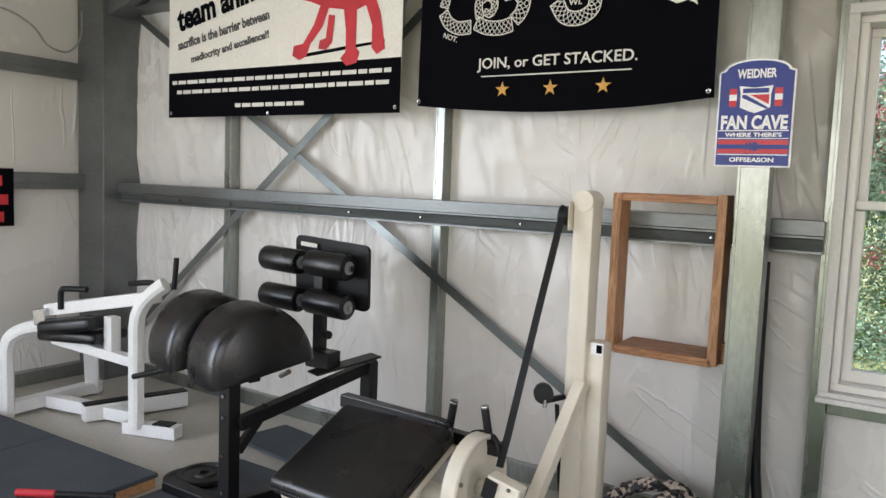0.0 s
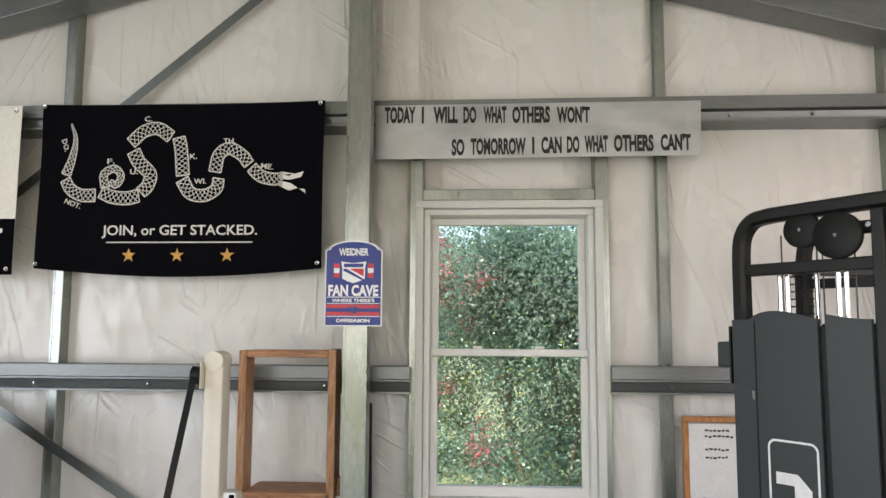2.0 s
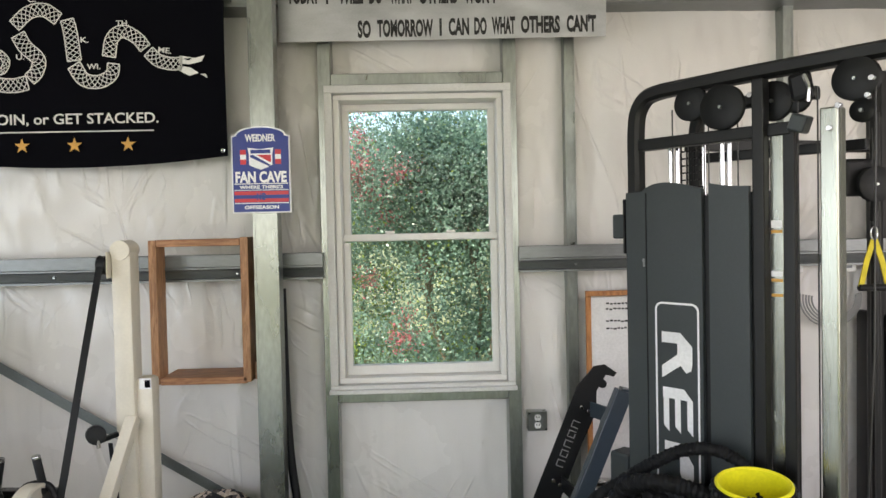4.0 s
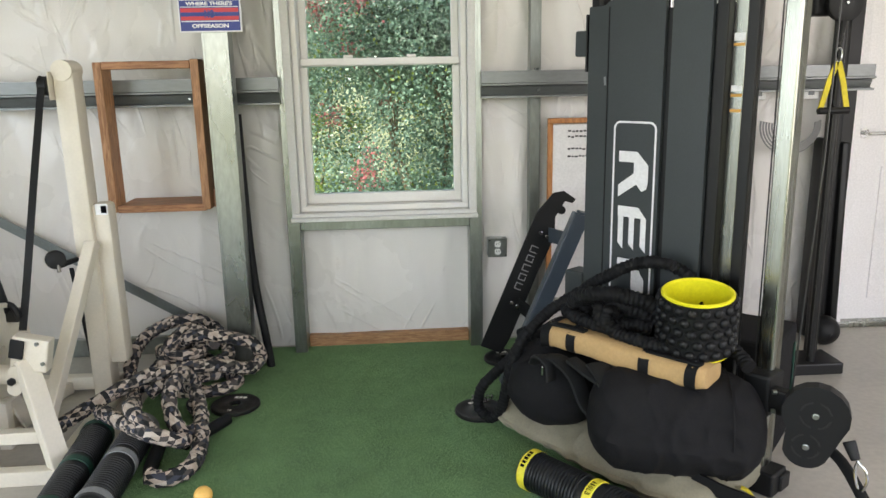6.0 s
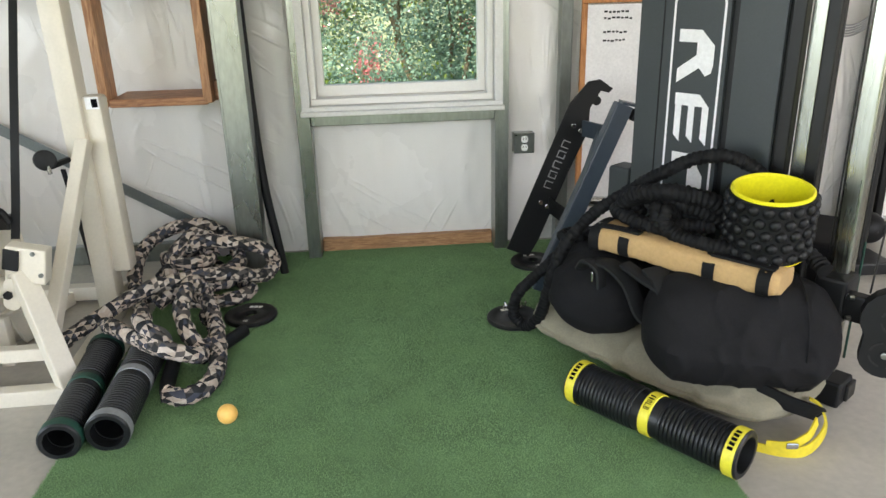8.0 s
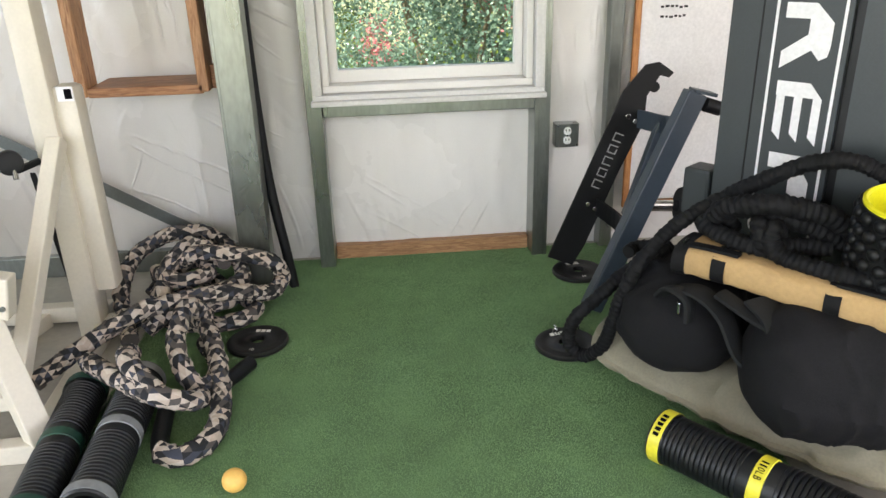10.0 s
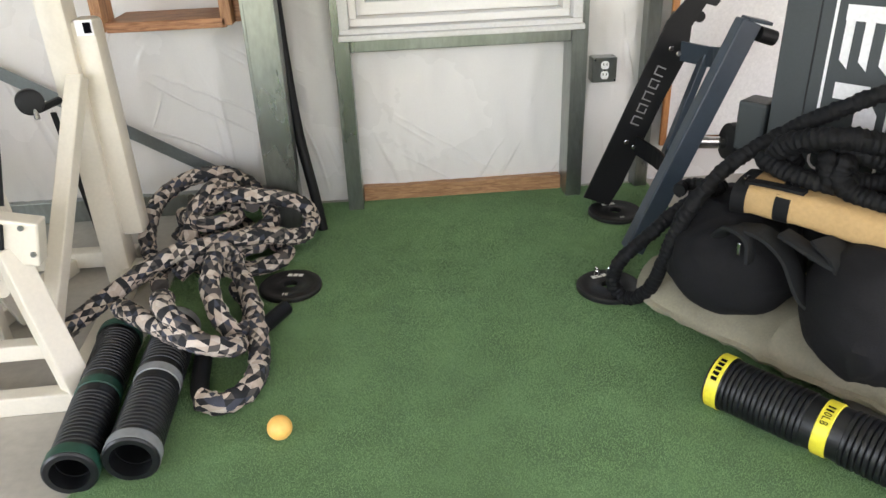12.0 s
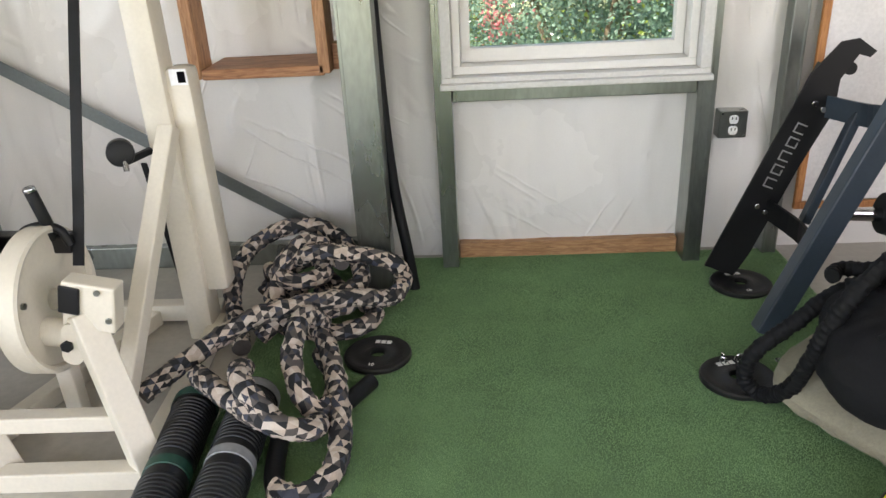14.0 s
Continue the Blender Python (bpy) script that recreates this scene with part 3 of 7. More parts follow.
channel("column_middle", -0.218, -0.098, 3.27, 3.37, 0, RIDGE_Z - 0.15, "galvanised steel column on the gable wall", lip=0.012)
tagged(part("column_web", box(B(), (-0.185, 3.53, 1.9), (0.03, 0.32, 3.8), bev=0.002), "galv"), "galvanised steel web behind the column face", "steel stud", kind="structure")
channel("column_corner", -5.02, -4.70, 3.38, 3.70, 0, 2.9, "grey steel corner column", "girt")
channel("jamb_west", 0.075, 0.140, 3.555, 3.70, 0, 2.77, "galvanised steel jamb beside the window")
channel("jamb_east", 1.048, 1.115, 3.555, 3.70, 0, 2.77, "galvanised steel jamb beside the window")
for nm, x, z0, z1 in (("stud_west", -1.88, 0, 3.66), ("stud_far_west", -3.62, 0, 3.2), ("stud_east", 1.41, 0, 3.7), ("stud_far_east", 2.60, 0, 3.35)):
    channel(nm, x - 0.028, x + 0.028, 3.612, 3.70, z0, z1, "galvanised steel stud over the insulation", lip=0.010)
for nm, z0, z1 in (("header_sill", 0.693, 0.747), ("header_top", 2.371, 2.43)):
    bm = box(B(), (0.594, 3.61, (z0 + z1) / 2), (0.905, 0.10, z1 - z0), bev=0.003)
    tagged(part(nm, bm, "galv"), "galvanised steel channel under the window" if z0 < 1 else "galvanised steel channel over the window", "steel stud", kind="structure")
bm = box(B(), (-2.4, 3.68, 0.05), (4.4, 0.07, 0.10), bev=0.004)
tagged(part("base_channel", bm, "galv"), "galvanised steel base channel at the foot of the wall", "base channel", kind="structure")

# cross bracing straps
def strap(name, a, b, w=0.052):
    bm = B()
    beam(bm, a, b, w, 0.004, bev=0.001, up=(0, 1, 0))
    tagged(part(name, bm, "strap"), "flat galvanised steel bracing strap", "brace", kind="structure")


strap("brace_down", (-4.62, 3.602, 2.74), (-0.26, 3.602, 0.075))
strap("brace_up", (-4.62, 3.595, 0.40), (-0.30, 3.595, 3.94))

# girts on the west wall
for nm, z in (("girt_west_low", 1.515), ("girt_west_high", 2.33)):
    bm = box(B(), (-4.985, 2.0, z), (0.10, 2.76, 0.075), bev=0.003)
    box(bm, (-4.97, 2.0, z - 0.055), (0.05, 2.76, 0.05), bev=0.003)
    tagged(part(nm, bm, "girt"), "grey galvanised steel wall girt", "girt", kind="structure")
bm = box(B(), (-5.0, 2.0, 0.05), (0.07, 3.3, 0.10), bev=0.003)
tagged(part("base_channel_west", bm, "galv"), "galvanised steel base channel at the foot of the wall", "base channel", kind="structure")

# treated timber at the foot of the wall under the window
bm = box(B(), (0.594, 3.672, 0.036), (0.903, 0.05, 0.072), bev=0.004)
tagged(part("baseboard", bm, "pine"), "brown timber baseboard below the window", "baseboard", kind="structure")

# ---- window ----
win = thing("window_1", (0, 0, 0), "white vinyl double-hung window with two panes", "window", kind="structure")
X0, X1, Z0, Z1 = WIN


def ring(bm, x0, x1, z0, z1, w, y0, y1, wb=None, bev=0.003):
    wb = wb or w
    box(bm, ((x0 + x1) / 2, (y0 + y1) / 2, z1 - w / 2), (x1 - x0, y1 - y0, w), bev=bev)
    box(bm, ((x0 + x1) / 2, (y0 + y1) / 2, z0 + wb / 2), (x1 - x0, y1 - y0, wb), bev=bev)
    for x in (x0 + w / 2, x1 - w / 2):
        box(bm, (x, (y0 + y1) / 2, (z0 + z1) / 2), (w, y1 - y0, z1 - z0 - w - wb - 0.0005), bev=bev)
    return bm


part("trim", ring(B(), X0, X1, Z0, Z1, 0.040, 3.535, 3.62), "white_trim", win)
part("window_sill", box(B(), (0.595, 3.525, Z0 + 0.010), (X1 - X0 + 0.01, 0.04, 0.022), bev=0.004), "white_trim", win)
part("window_frame", ring(B(), X0 + 0.041, X1 - 0.041, Z0 + 0.041, Z1 - 0.041, 0.030, 3.585, 3.80), "white", win)
ZM = 1.563
part("lower_sash", ring(B(), X0 + 0.072, X1 - 0.072, Z0 + 0.072, ZM + 0.022, 0.036, 3.66, 3.71, 0.052), "white", win)
part("upper_sash", ring(B(), X0 + 0.072, X1 - 0.072, ZM - 0.018, Z1 - 0.072, 0.036, 3.715, 3.765), "white", win)
for nm, z0, z1, y in (("lower_pane", Z0 + 0.12, ZM - 0.01, 3.69), ("upper_pane", ZM + 0.014, Z1 - 0.105, 3.74)):
    g = part(nm, box(B(), (0.595, y, (z0 + z1) / 2), (X1 - X0 - 0.205, 0.004, z1 - z0), bev=0), "glass", win)
    g.visible_shadow = False
for x in (0.43, 0.76):
    part("sash_lock", box(B(), (x, 3.672, ZM + 0.030), (0.05, 0.02, 0.016), bev=0.004), "white", win)
part("upper_latch", box(B(), (0.61, 3.708, 2.268), (0.03, 0.012, 0.016), bev=0.004), "white", win)

# ---- door in the gable wall ----
door = thing("door_1", (0, 0, 0), "white panelled door, closed, with a lever handle", "door", kind="structure")
part("door_leaf", box(B(), (3.665, 3.70, 1.06), (0.86, 0.045, 2.06), bev=0.004), "door", door)
part("threshold", box(B(), (3.655, 3.665, 0.017), (0.98, 0.10, 0.034), bev=0.006), "brushed", door)
bm = B()
for x in (3.19, 4.11):
    box(bm, (x, 3.675, 1.05), (0.09, 0.10, 2.1), bev=0.004)
box(bm, (3.65, 3.675, 2.135), (1.01, 0.10, 0.07), bev=0.004)
part("door_casing", bm, "door", door)
bm = rod(B(), (3.285, 3.675, 1.13), (3.285, 3.62, 1.13), 0.011)
rod(bm, (3.285, 3.67, 1.13), (3.285, 3.678, 1.13), 0.028)
box(bm, (3.34, 3.615, 1.13), (0.12, 0.014, 0.02), bev=0.005)
part("door_handle", bm, "chrome", door)
for z in (0.55, 1.55):
    part("door_panel", box(B(), (3.69, 3.676, z), (0.56, 0.008, 0.78), bev=0.003), "door", door)

# ---- things hung on the gable wall ----
def cloth(name, x0, x1, z0, z1, y, parent, material, sag=0.03, thick=0.003, n=56, m=30):
    """A hanging cloth: gathered between its corners, a lower hem that sags, shallow folds."""
    bm = B()
    vs = {}
    for i in range(n + 1):
        for j in range(m + 1):
            u, v = i / n, j / m
            z = z0 + (z1 - z0) * v
            z -= (1 - v) * sag * math.sin(math.pi * u) + v * 0.010 * math.sin(math.pi * u)
            x = x0 + (x1 - x0) * u + 0.012 * math.sin(math.pi * v) * (0.5 - u)
            dy = 0.010 * noise.noise(Vector((u * 5, v * 2.2, 1.7))) + 0.006 * math.sin(u * 17 + v * 3) * (1 - v)
            vs[i, j, 0] = bm.verts.new((x, y + dy, z))
            vs[i, j, 1] = bm.verts.new((x, y + dy + thick, z))
    for i in range(n):
        for j in range(m):
            bm.faces.new((vs[i, j, 0], vs[i + 1, j, 0], vs[i + 1, j + 1, 0], vs[i, j + 1, 0]))
            bm.faces.new((vs[i, j, 1], vs[i, j + 1, 1], vs[i + 1, j + 1, 1], vs[i + 1, j, 1]))
    for i in range(n):
        for j in (0, m):
            bm.faces.new((vs[i, j, 0], vs[i + 1, j, 0], vs[i + 1, j, 1], vs[i, j, 1]))
    for j in range(m):
        for i in (0, n):
            bm.faces.new((vs[i, j, 0], vs[i, j + 1, 0], vs[i, j + 1, 1], vs[i, j, 1]))
    bmesh.ops.recalc_face_normals(bm, faces=bm.faces)
    return part(name, bm, material, parent, smooth=True)


FY = 3.45
FX0, FX1, FZ0, FZ1 = -1.925, -0.372, 2.000, 2.892
flag = thing("flag", (0, 0, 0), "black cloth flag printed with a cut white snake", "flag")
cloth("flag_cloth", FX0, FX1, FZ0, FZ1, FY, flag, "cloth_black", sag=0.045)
FW, FH = FX1 - FX0, FZ1 - FZ0
PY = FY - 0.020


def fp(u, v):
    """A place on the flag: u from its west edge, v down from its top edge, both 0 to 1."""
    return (FX0 + u * FW, FZ1 - v * FH)


def snake_piece(name, pts, w0, w1, scales=True):
    """One printed piece of the snake: a band along a curve, with its scales left dark."""
    path = spline([(*fp(u, v), 0) for u, v in pts], 8)
    bm = B()
    n = len(path)
    cum = [0.0]
    for a, b in zip(path, path[1:]):
        cum.append(cum[-1] + (b - a).length)

    def at(s, off):
        s = max(0, min(cum[-1], s))
        k = max(i for i in range(n) if cum[i] <= s + 1e-9)
        k = min(k, n - 2)
        f = (s - cum[k]) / max(1e-9, cum[k + 1] - cum[k])
        p = path[k].lerp(path[k + 1], f)
        d0 = (path[min(k + 1, n - 1)] - path[max(k - 1, 0)]).normalized()
        d1 = (path[min(k + 2, n - 1)] - path[k]).normalized()
        d = d0.lerp(d1, f).normalized()
        w = w0 + (w1 - w0) * s / cum[-1]
        q = p + Vector((-d.y, d.x, 0)) * off * w / 2
        return (q.x, q.y)

    def line(a, b, wd=0.0034, steps=5):
        for k in range(steps):
            p = [at(a[0] + (b[0] - a[0]) * t / steps, a[1] + (b[1] - a[1]) * t / steps) for t in (k, k + 1)]
            dx, dz = p[1][0] - p[0][0], p[1][1] - p[0][1]
            ln = math.hypot(dx, dz) or 1
            ox, oz = -dz / ln * wd / 2, dx / ln * wd / 2
            v = [bm.verts.new((x, PY, z)) for x, z in ((p[0][0] + ox, p[0][1] + oz), (p[1][0] + ox, p[1][1] + oz), (p[1][0] - ox, p[1][1] - oz), (p[0][0] - ox, p[0][1] - oz))]
            bm.faces.new(v)

    L = cum[-1]
    for side in (-1, 1):
        line((0, side), (L, side), 0.0058, 24)
    for s in (0, L):
        line((s, -1), (s, 1), 0.006, 3)
    if scales:
        st = 0.026
        k = 0
        while k * st < L + 2 * st:
            for sgn in (1, -1):
                a, b = (k * st - 2 * st, -sgn), (k * st, sgn)
                if a[0] < 0:
                    b_f = -a[0] / (b[0] - a[0])
                    a = (0, a[1] + (b[1] - a[1]) * b_f)
                if b[0] > L:
                    f = (L - a[0]) / (b[0] - a[0])
                    if f <= 0:
                        continue
                    b = (L, a[1] + (b[1] - a[1]) * f)
                line(a, b, 0.0036, 4)
            k += 1
    part(name, bm, "print_white", flag)


snake_piece("snake_print", [(0.115, 0.13), (0.132, 0.22), (0.125, 0.33), (0.105, 0.44)], 0.006, 0.052)
snake_piece("snake_print", [(0.103, 0.47), (0.125, 0.53), (0.165, 0.565), (0.212, 0.565)], 0.056, 0.068)
snake_piece("snake_print", [(0.232, 0.545), (0.270, 0.575), (0.32, 0.585), (0.365, 0.57)], 0.066, 0.070)
snake_piece("snake_print", [(0.246, 0.52), (0.240, 0.44), (0.275, 0.405), (0.300, 0.45), (0.285, 0.505), (0.262, 0.485)], 0.045, 0.030)
snake_piece("snake_print", [(0.340, 0.30), (0.362, 0.37), (0.402, 0.44), (0.395, 0.51), (0.372, 0.55)], 0.072, 0.066)
snake_piece("snake_print", [(0.330, 0.25), (0.375, 0.18), (0.425, 0.165), (0.470, 0.215)], 0.066, 0.066)
snake_piece("snake_print", [(0.498, 0.22), (0.508, 0.30), (0.517, 0.45)], 0.066, 0.070)
snake_piece("snake_print", [(0.515, 0.475), (0.545, 0.555), (0.595, 0.57), (0.635, 0.53), (0.642, 0.47)], 0.070, 0.060)
snake_piece("snake_print", [(0.628, 0.43), (0.640, 0.33), (0.675, 0.29), (0.720, 0.33), (0.745, 0.385)], 0.066, 0.060)
snake_piece("snake_print", [(0.755, 0.405), (0.785, 0.455), (0.825, 0.475), (0.860, 0.475)], 0.062, 0.062)
for o in ([(0.855, 0.43), (0.905, 0.445), (0.935, 0.43), (0.925, 0.465), (0.885, 0.48), (0.85, 0.475)],
          [(0.85, 0.485), (0.89, 0.50), (0.915, 0.53), (0.885, 0.545), (0.845, 0.51)], [(0.918, 0.535), (0.938, 0.535), (0.942, 0.56), (0.93, 0.545)]):
    part("snake_head_print", plate(B(), [fp(u, v) for u, v in o], 0.001, Matrix.Translation((0, PY, 0))), "print_white", flag)
part("snake_eye_print", plate(B(), [fp(u, v) for u, v in ((0.865, 0.449), (0.895, 0.447), (0.885, 0.459))], 0.001, Matrix.Translation((0, PY - 0.003, 0))), "cloth_black", flag)


def flag_words(words, u, v, w, h, turn=0):
    x, z = fp(u, v)
    lettering("lettering", words, pose(x, PY, z, 0, turn, 0), w, h, "print_white", flag, bold=0.012)


flag_words("JOIN, or GET STACKED.", 0.512, 0.785, 0.835, 0.070)
for words, u, v, turn in (("DO.", 0.098, 0.26, 72), ("NOT.", 0.135, 0.615, 20), ("F.", 0.262, 0.36, 0), ("U.", 0.345, 0.425, 0), ("C.", 0.388, 0.105, 0), ("K.", 0.552, 0.335, 0),
                          ("WI.", 0.578, 0.485, 0), ("TH.", 0.675, 0.245, 0), ("ME.", 0.808, 0.40, 8)):
    flag_words(words, u, v, 0.026 * len(words) - 0.012, 0.028, turn)
xa, za = fp(0.260, 0.848)
xb, _ = fp(0.765, 0.848)
part("underline_print", box(B(), ((xa + xb) / 2, PY, za), (xb - xa, 0.001, 0.006), bev=0), "print_white", flag)
for u in (0.340, 0.508, 0.680):
    x, z = fp(u, 0.925)
    o = [(x + (0.040 if k % 2 == 0 else 0.016) * math.sin(math.pi * k / 5), z + (0.040 if k % 2 == 0 else 0.016) * math.cos(math.pi * k / 5)) for k in range(10)]
    part("star_print", plate(B(), o, 0.001, Matrix.Translation((0, PY, 0))), "gold", flag)
for u, v in ((0.012, 0.018), (0.985, 0.018), (0.012, 0.975), (0.985, 0.97)):
    x, z = fp(u, v)
    part("grommet", lathe(B(), [(0.005, 0), (0.011, 0.002), (0.011, -0.002), (0.005, -0.002)], Matrix.Translation((x, FY - 0.014, z)) @ pose(0, 0, 0, 90), 14, True), "chrome", flag)

# printed vinyl banner
BX0, BX1, BZ0, BZ1, BY = -4.02, -2.035, 1.965, 2.885, 3.44
ban = thing("banner", (0, 0, 0), "white and black printed vinyl banner with a red animal", "banner")
part("banner_sheet", box(B(), ((BX0 + BX1) / 2, BY, (BZ0 + BZ1) / 2), (BX1 - BX0, 0.003, BZ1 - BZ0), bev=0), "banner", ban)
part("banner_strip", box(B(), ((BX0 + BX1) / 2, BY - 0.003, BZ0 + 0.150), (BX1 - BX0, 0.002, 0.300), bev=0), "cloth_black", ban)
lettering("lettering", "team animal", pose(-3.48, BY - 0.004, 2.70, 0, -11, 0), 0.92, 0.165, "cloth_black", ban, bold=0.04)
lettering("lettering", "sacrifice is the barrier between", pose(-3.49, BY - 0.004, 2.515, 0, -9, 0), 0.88, 0.066, "print_grey", ban, bold=0.03)
lettering("lettering", "mediocrity and excellence!!", pose(-3.42, BY - 0.004, 2.40, 0, -9, 0), 0.74, 0.066, "print_grey", ban, bold=0.03)
for z, xa, xb in ((2.200, -3.98, -2.10), (2.135, -3.93, -2.12), (2.035, -3.35, -2.75)):
    x, k = xa, 0
    while x < xb:
        w = 0.05 + 0.055 * ((k * 7) % 5) / 4
        part("print_bar", box(B(), (x + w / 2, BY - 0.005, z), (w, 0.001, 0.024), bev=0), "print_white", ban)
        x += w + 0.014
        k += 1
# a plain red four-legged shape with its dark shadow
AX, AZ = -2.50, 2.28
for o, mt in (([(-0.34, 0.02), (0.36, 0.075), (0.37, 0.09), (0.1, 0.075), (-0.3, 0.045)], "cloth_black"),
              ([(-0.29, 0.60), (-0.36, 0.48), (-0.30, 0.38), (-0.22, 0.36), (-0.14, 0.33), (-0.19, 0.22), (-0.28, 0.11), (-0.36, 0.10), (-0.37, 0.04), (-0.31, 0.01), (-0.25, 0.03),
                (-0.22, 0.10), (-0.12, 0.20), (-0.07, 0.31), (0.05, 0.29), (0.07, 0.16), (0.07, 0.04), (0.03, 0.0), (0.08, -0.045), (0.16, -0.03), (0.18, 0.03), (0.15, 0.06),
                (0.15, 0.28), (0.22, 0.30), (0.27, 0.18), (0.27, 0.05), (0.31, 0.01), (0.37, 0.04), (0.33, 0.25), (0.26, 0.40), (0.22, 0.50), (0.12, 0.53), (0.05, 0.60), (-0.1, 0.58), (-0.18, 0.605)], "red"),
              ([(-0.15, 0.07), (-0.09, 0.06), (-0.04, 0.10), (-0.02, 0.26), (-0.07, 0.27), (-0.09, 0.13), (-0.14, 0.12)], "red")):
    part("animal_print", plate(B(), [(AX + x * 0.95, AZ + z * 0.95) for x, z in o], 0.001, Matrix.Translation((0, BY - (0.0035 if mt != "red" else 0.005), 0))), mt, ban)
for x, z in ((BX0 + 0.03, BZ0 + 0.03), (BX1 - 0.03, BZ0 + 0.03), (-3.05, BZ0 + 0.015), (BX0 + 0.03, BZ1 - 0.03), (BX1 - 0.03, BZ1 - 0.03)):
    part("grommet", lathe(B(), [(0.005, 0), (0.012, 0.002), (0.012, -0.002), (0.005, -0.002)], Matrix.Translation((x, BY - 0.006, z)) @ pose(0, 0, 0, 90), 14, True), "chrome", ban)

# sheet-metal motto sign
sg = thing("motto_sign", (0, 0, 0), "long brushed sheet-metal sign with black painted words", "sign")
bm = plate(B(), [(-0.105, 2.578), (1.578, 2.585), (1.585, 2.872), (-0.110, 2.868)], 0.004, Matrix.Translation((0, 3.478, 0)))
part("sign_sheet", bm, "sheet", sg)
for line, z, slope in (((("TODAY", 682, 738), ("I", 749, 753), ("WILL", 770, 814), ("DO", 824, 847), ("WHAT", 860, 901), ("OTHERS", 911, 978), ("WON'T", 990, 1048)), 2.808, -0.010),
                       ((("SO", 803, 826), ("TOMORROW", 837, 935), ("I", 946, 950), ("CAN", 962, 998), ("DO", 1007, 1029), ("WHAT", 1038, 1079), ("OTHERS", 1089, 1158), ("CAN'T", 1170, 1222)), 2.643, 0.014)):
    for words, a, b in line:
        x0, x1 = -0.105 + (a - 666) * 0.002936, -0.105 + (b - 666) * 0.002936
        lettering("lettering", words, pose((x0 + x1) / 2, 3.476, z + slope * ((x0 + x1) / 2 - 0.7)), x1 - x0, 0.090, "sheet_letters", sg, bold=0.045)

# fan sign on the column
FC = Matrix.Translation((-0.168, 3.256, 0))
fan = thing("fan_sign", (0, 0, 0), "blue arched metal wall sign with red and white stripes", "sign")


def arch(w, z0, zs, zt, n=14):
    """A board outline: square foot, small shoulders, arched top."""
    o = [(-w / 2, z0), (w / 2, z0), (w / 2, zs)]
    r = w / 2 - 0.02
    o += [(r * math.cos(math.pi * k / n), zs + 0.006 + (zt - zs - 0.006) * math.sin(math.pi * k / n)) for k in range(n + 1)]
    return o + [(-w / 2, zs)]


part("sign_board", plate(B(), arch(0.282, 1.702, 2.075, 2.122), 0.006, FC), "signwhite", fan)
part("sign_field", plate(B(), arch(0.270, 1.708, 2.070, 2.115), 0.002, FC @ Matrix.Translation((0, -0.0025, 0))), "royal", fan)


def sbox(x0, x1, z0, z1, mt, lift, nm="stripe_print"):
    part(nm, box(B(), ((x0 + x1) / 2, -lift, (z0 + z1) / 2), (x1 - x0, 0.001, z1 - z0), bev=0), mt, fan).matrix_basis = FC


sbox(-0.13, 0.13, 1.842, 1.846, "signwhite", 0.004)
sbox(-0.13, 0.13, 1.790, 1.808, "signred", 0.004)
sbox(-0.13, 0.13, 1.755, 1.772, "signred", 0.004)
sbox(-0.13, 0.13, 1.812, 1.815, "signwhite", 0.004)
sbox(-0.13, 0.13, 1.748, 1.752, "signwhite", 0.004)
for sx in (-1, 1):
    for z0, z1, mt in ((1.985, 2.008, "signred"), (1.962, 1.985, "signwhite"), (1.938, 1.962, "signred")):
        sbox(min(sx * 0.070, sx * 0.098), max(sx * 0.070, sx * 0.098), z0, z1, mt, 0.004)
part("badge_print", plate(B(), [(-0.062, 2.018), (0, 2.010), (0.062, 2.018), (0.056, 1.985), (0.056, 1.935), (0.03, 1.922), (0, 1.912), (-0.03, 1.922), (-0.056, 1.935), (-0.056, 1.985)], 0.001,
                         FC @ Matrix.Translation((0, -0.004, 0))), "signwhite", fan)
part("badge_print", plate(B(), [(-0.02, 1.983), (0.050, 1.983), (0.050, 1.945)], 0.001, FC @ Matrix.Translation((0, -0.0052, 0))), "signred", fan)
part("badge_print", plate(B(), [(-0.050, 1.983), (-0.035, 1.983), (0.050, 1.932), (0.040, 1.928), (-0.050, 1.972)], 0.001, FC @ Matrix.Translation((0, -0.0052, 0))), "royal", fan)
part("badge_print", plate(B(), [(-0.048, 2.008), (0.048, 2.008), (0.048, 1.990), (-0.048, 1.990)], 0.001, FC @ Matrix.Translation((0, -0.0052, 0))), "royal", fan)
lettering("lettering", "WEIDNER", FC @ pose(0, -0.004, 2.065), 0.145, 0.036, "signwhite", fan, bold=0.03)
lettering("lettering", "FAN CAVE", FC @ pose(0, -0.004, 1.876), 0.246, 0.056, "signwhite", fan, bold=0.04)
lettering("lettering", "WHERE THERE'S", FC @ pose(0, -0.004, 1.828), 0.21, 0.017, "signwhite", fan, bold=0.03)
lettering("lettering", "NO", FC @ pose(0, -0.0055, 1.782), 0.046, 0.036, "royal", fan, bold=0.05)
lettering("lettering", "OFFSEASON", FC @ pose(0, -0.004, 1.730), 0.165, 0.018, "signwhite", fan, bold=0.03)

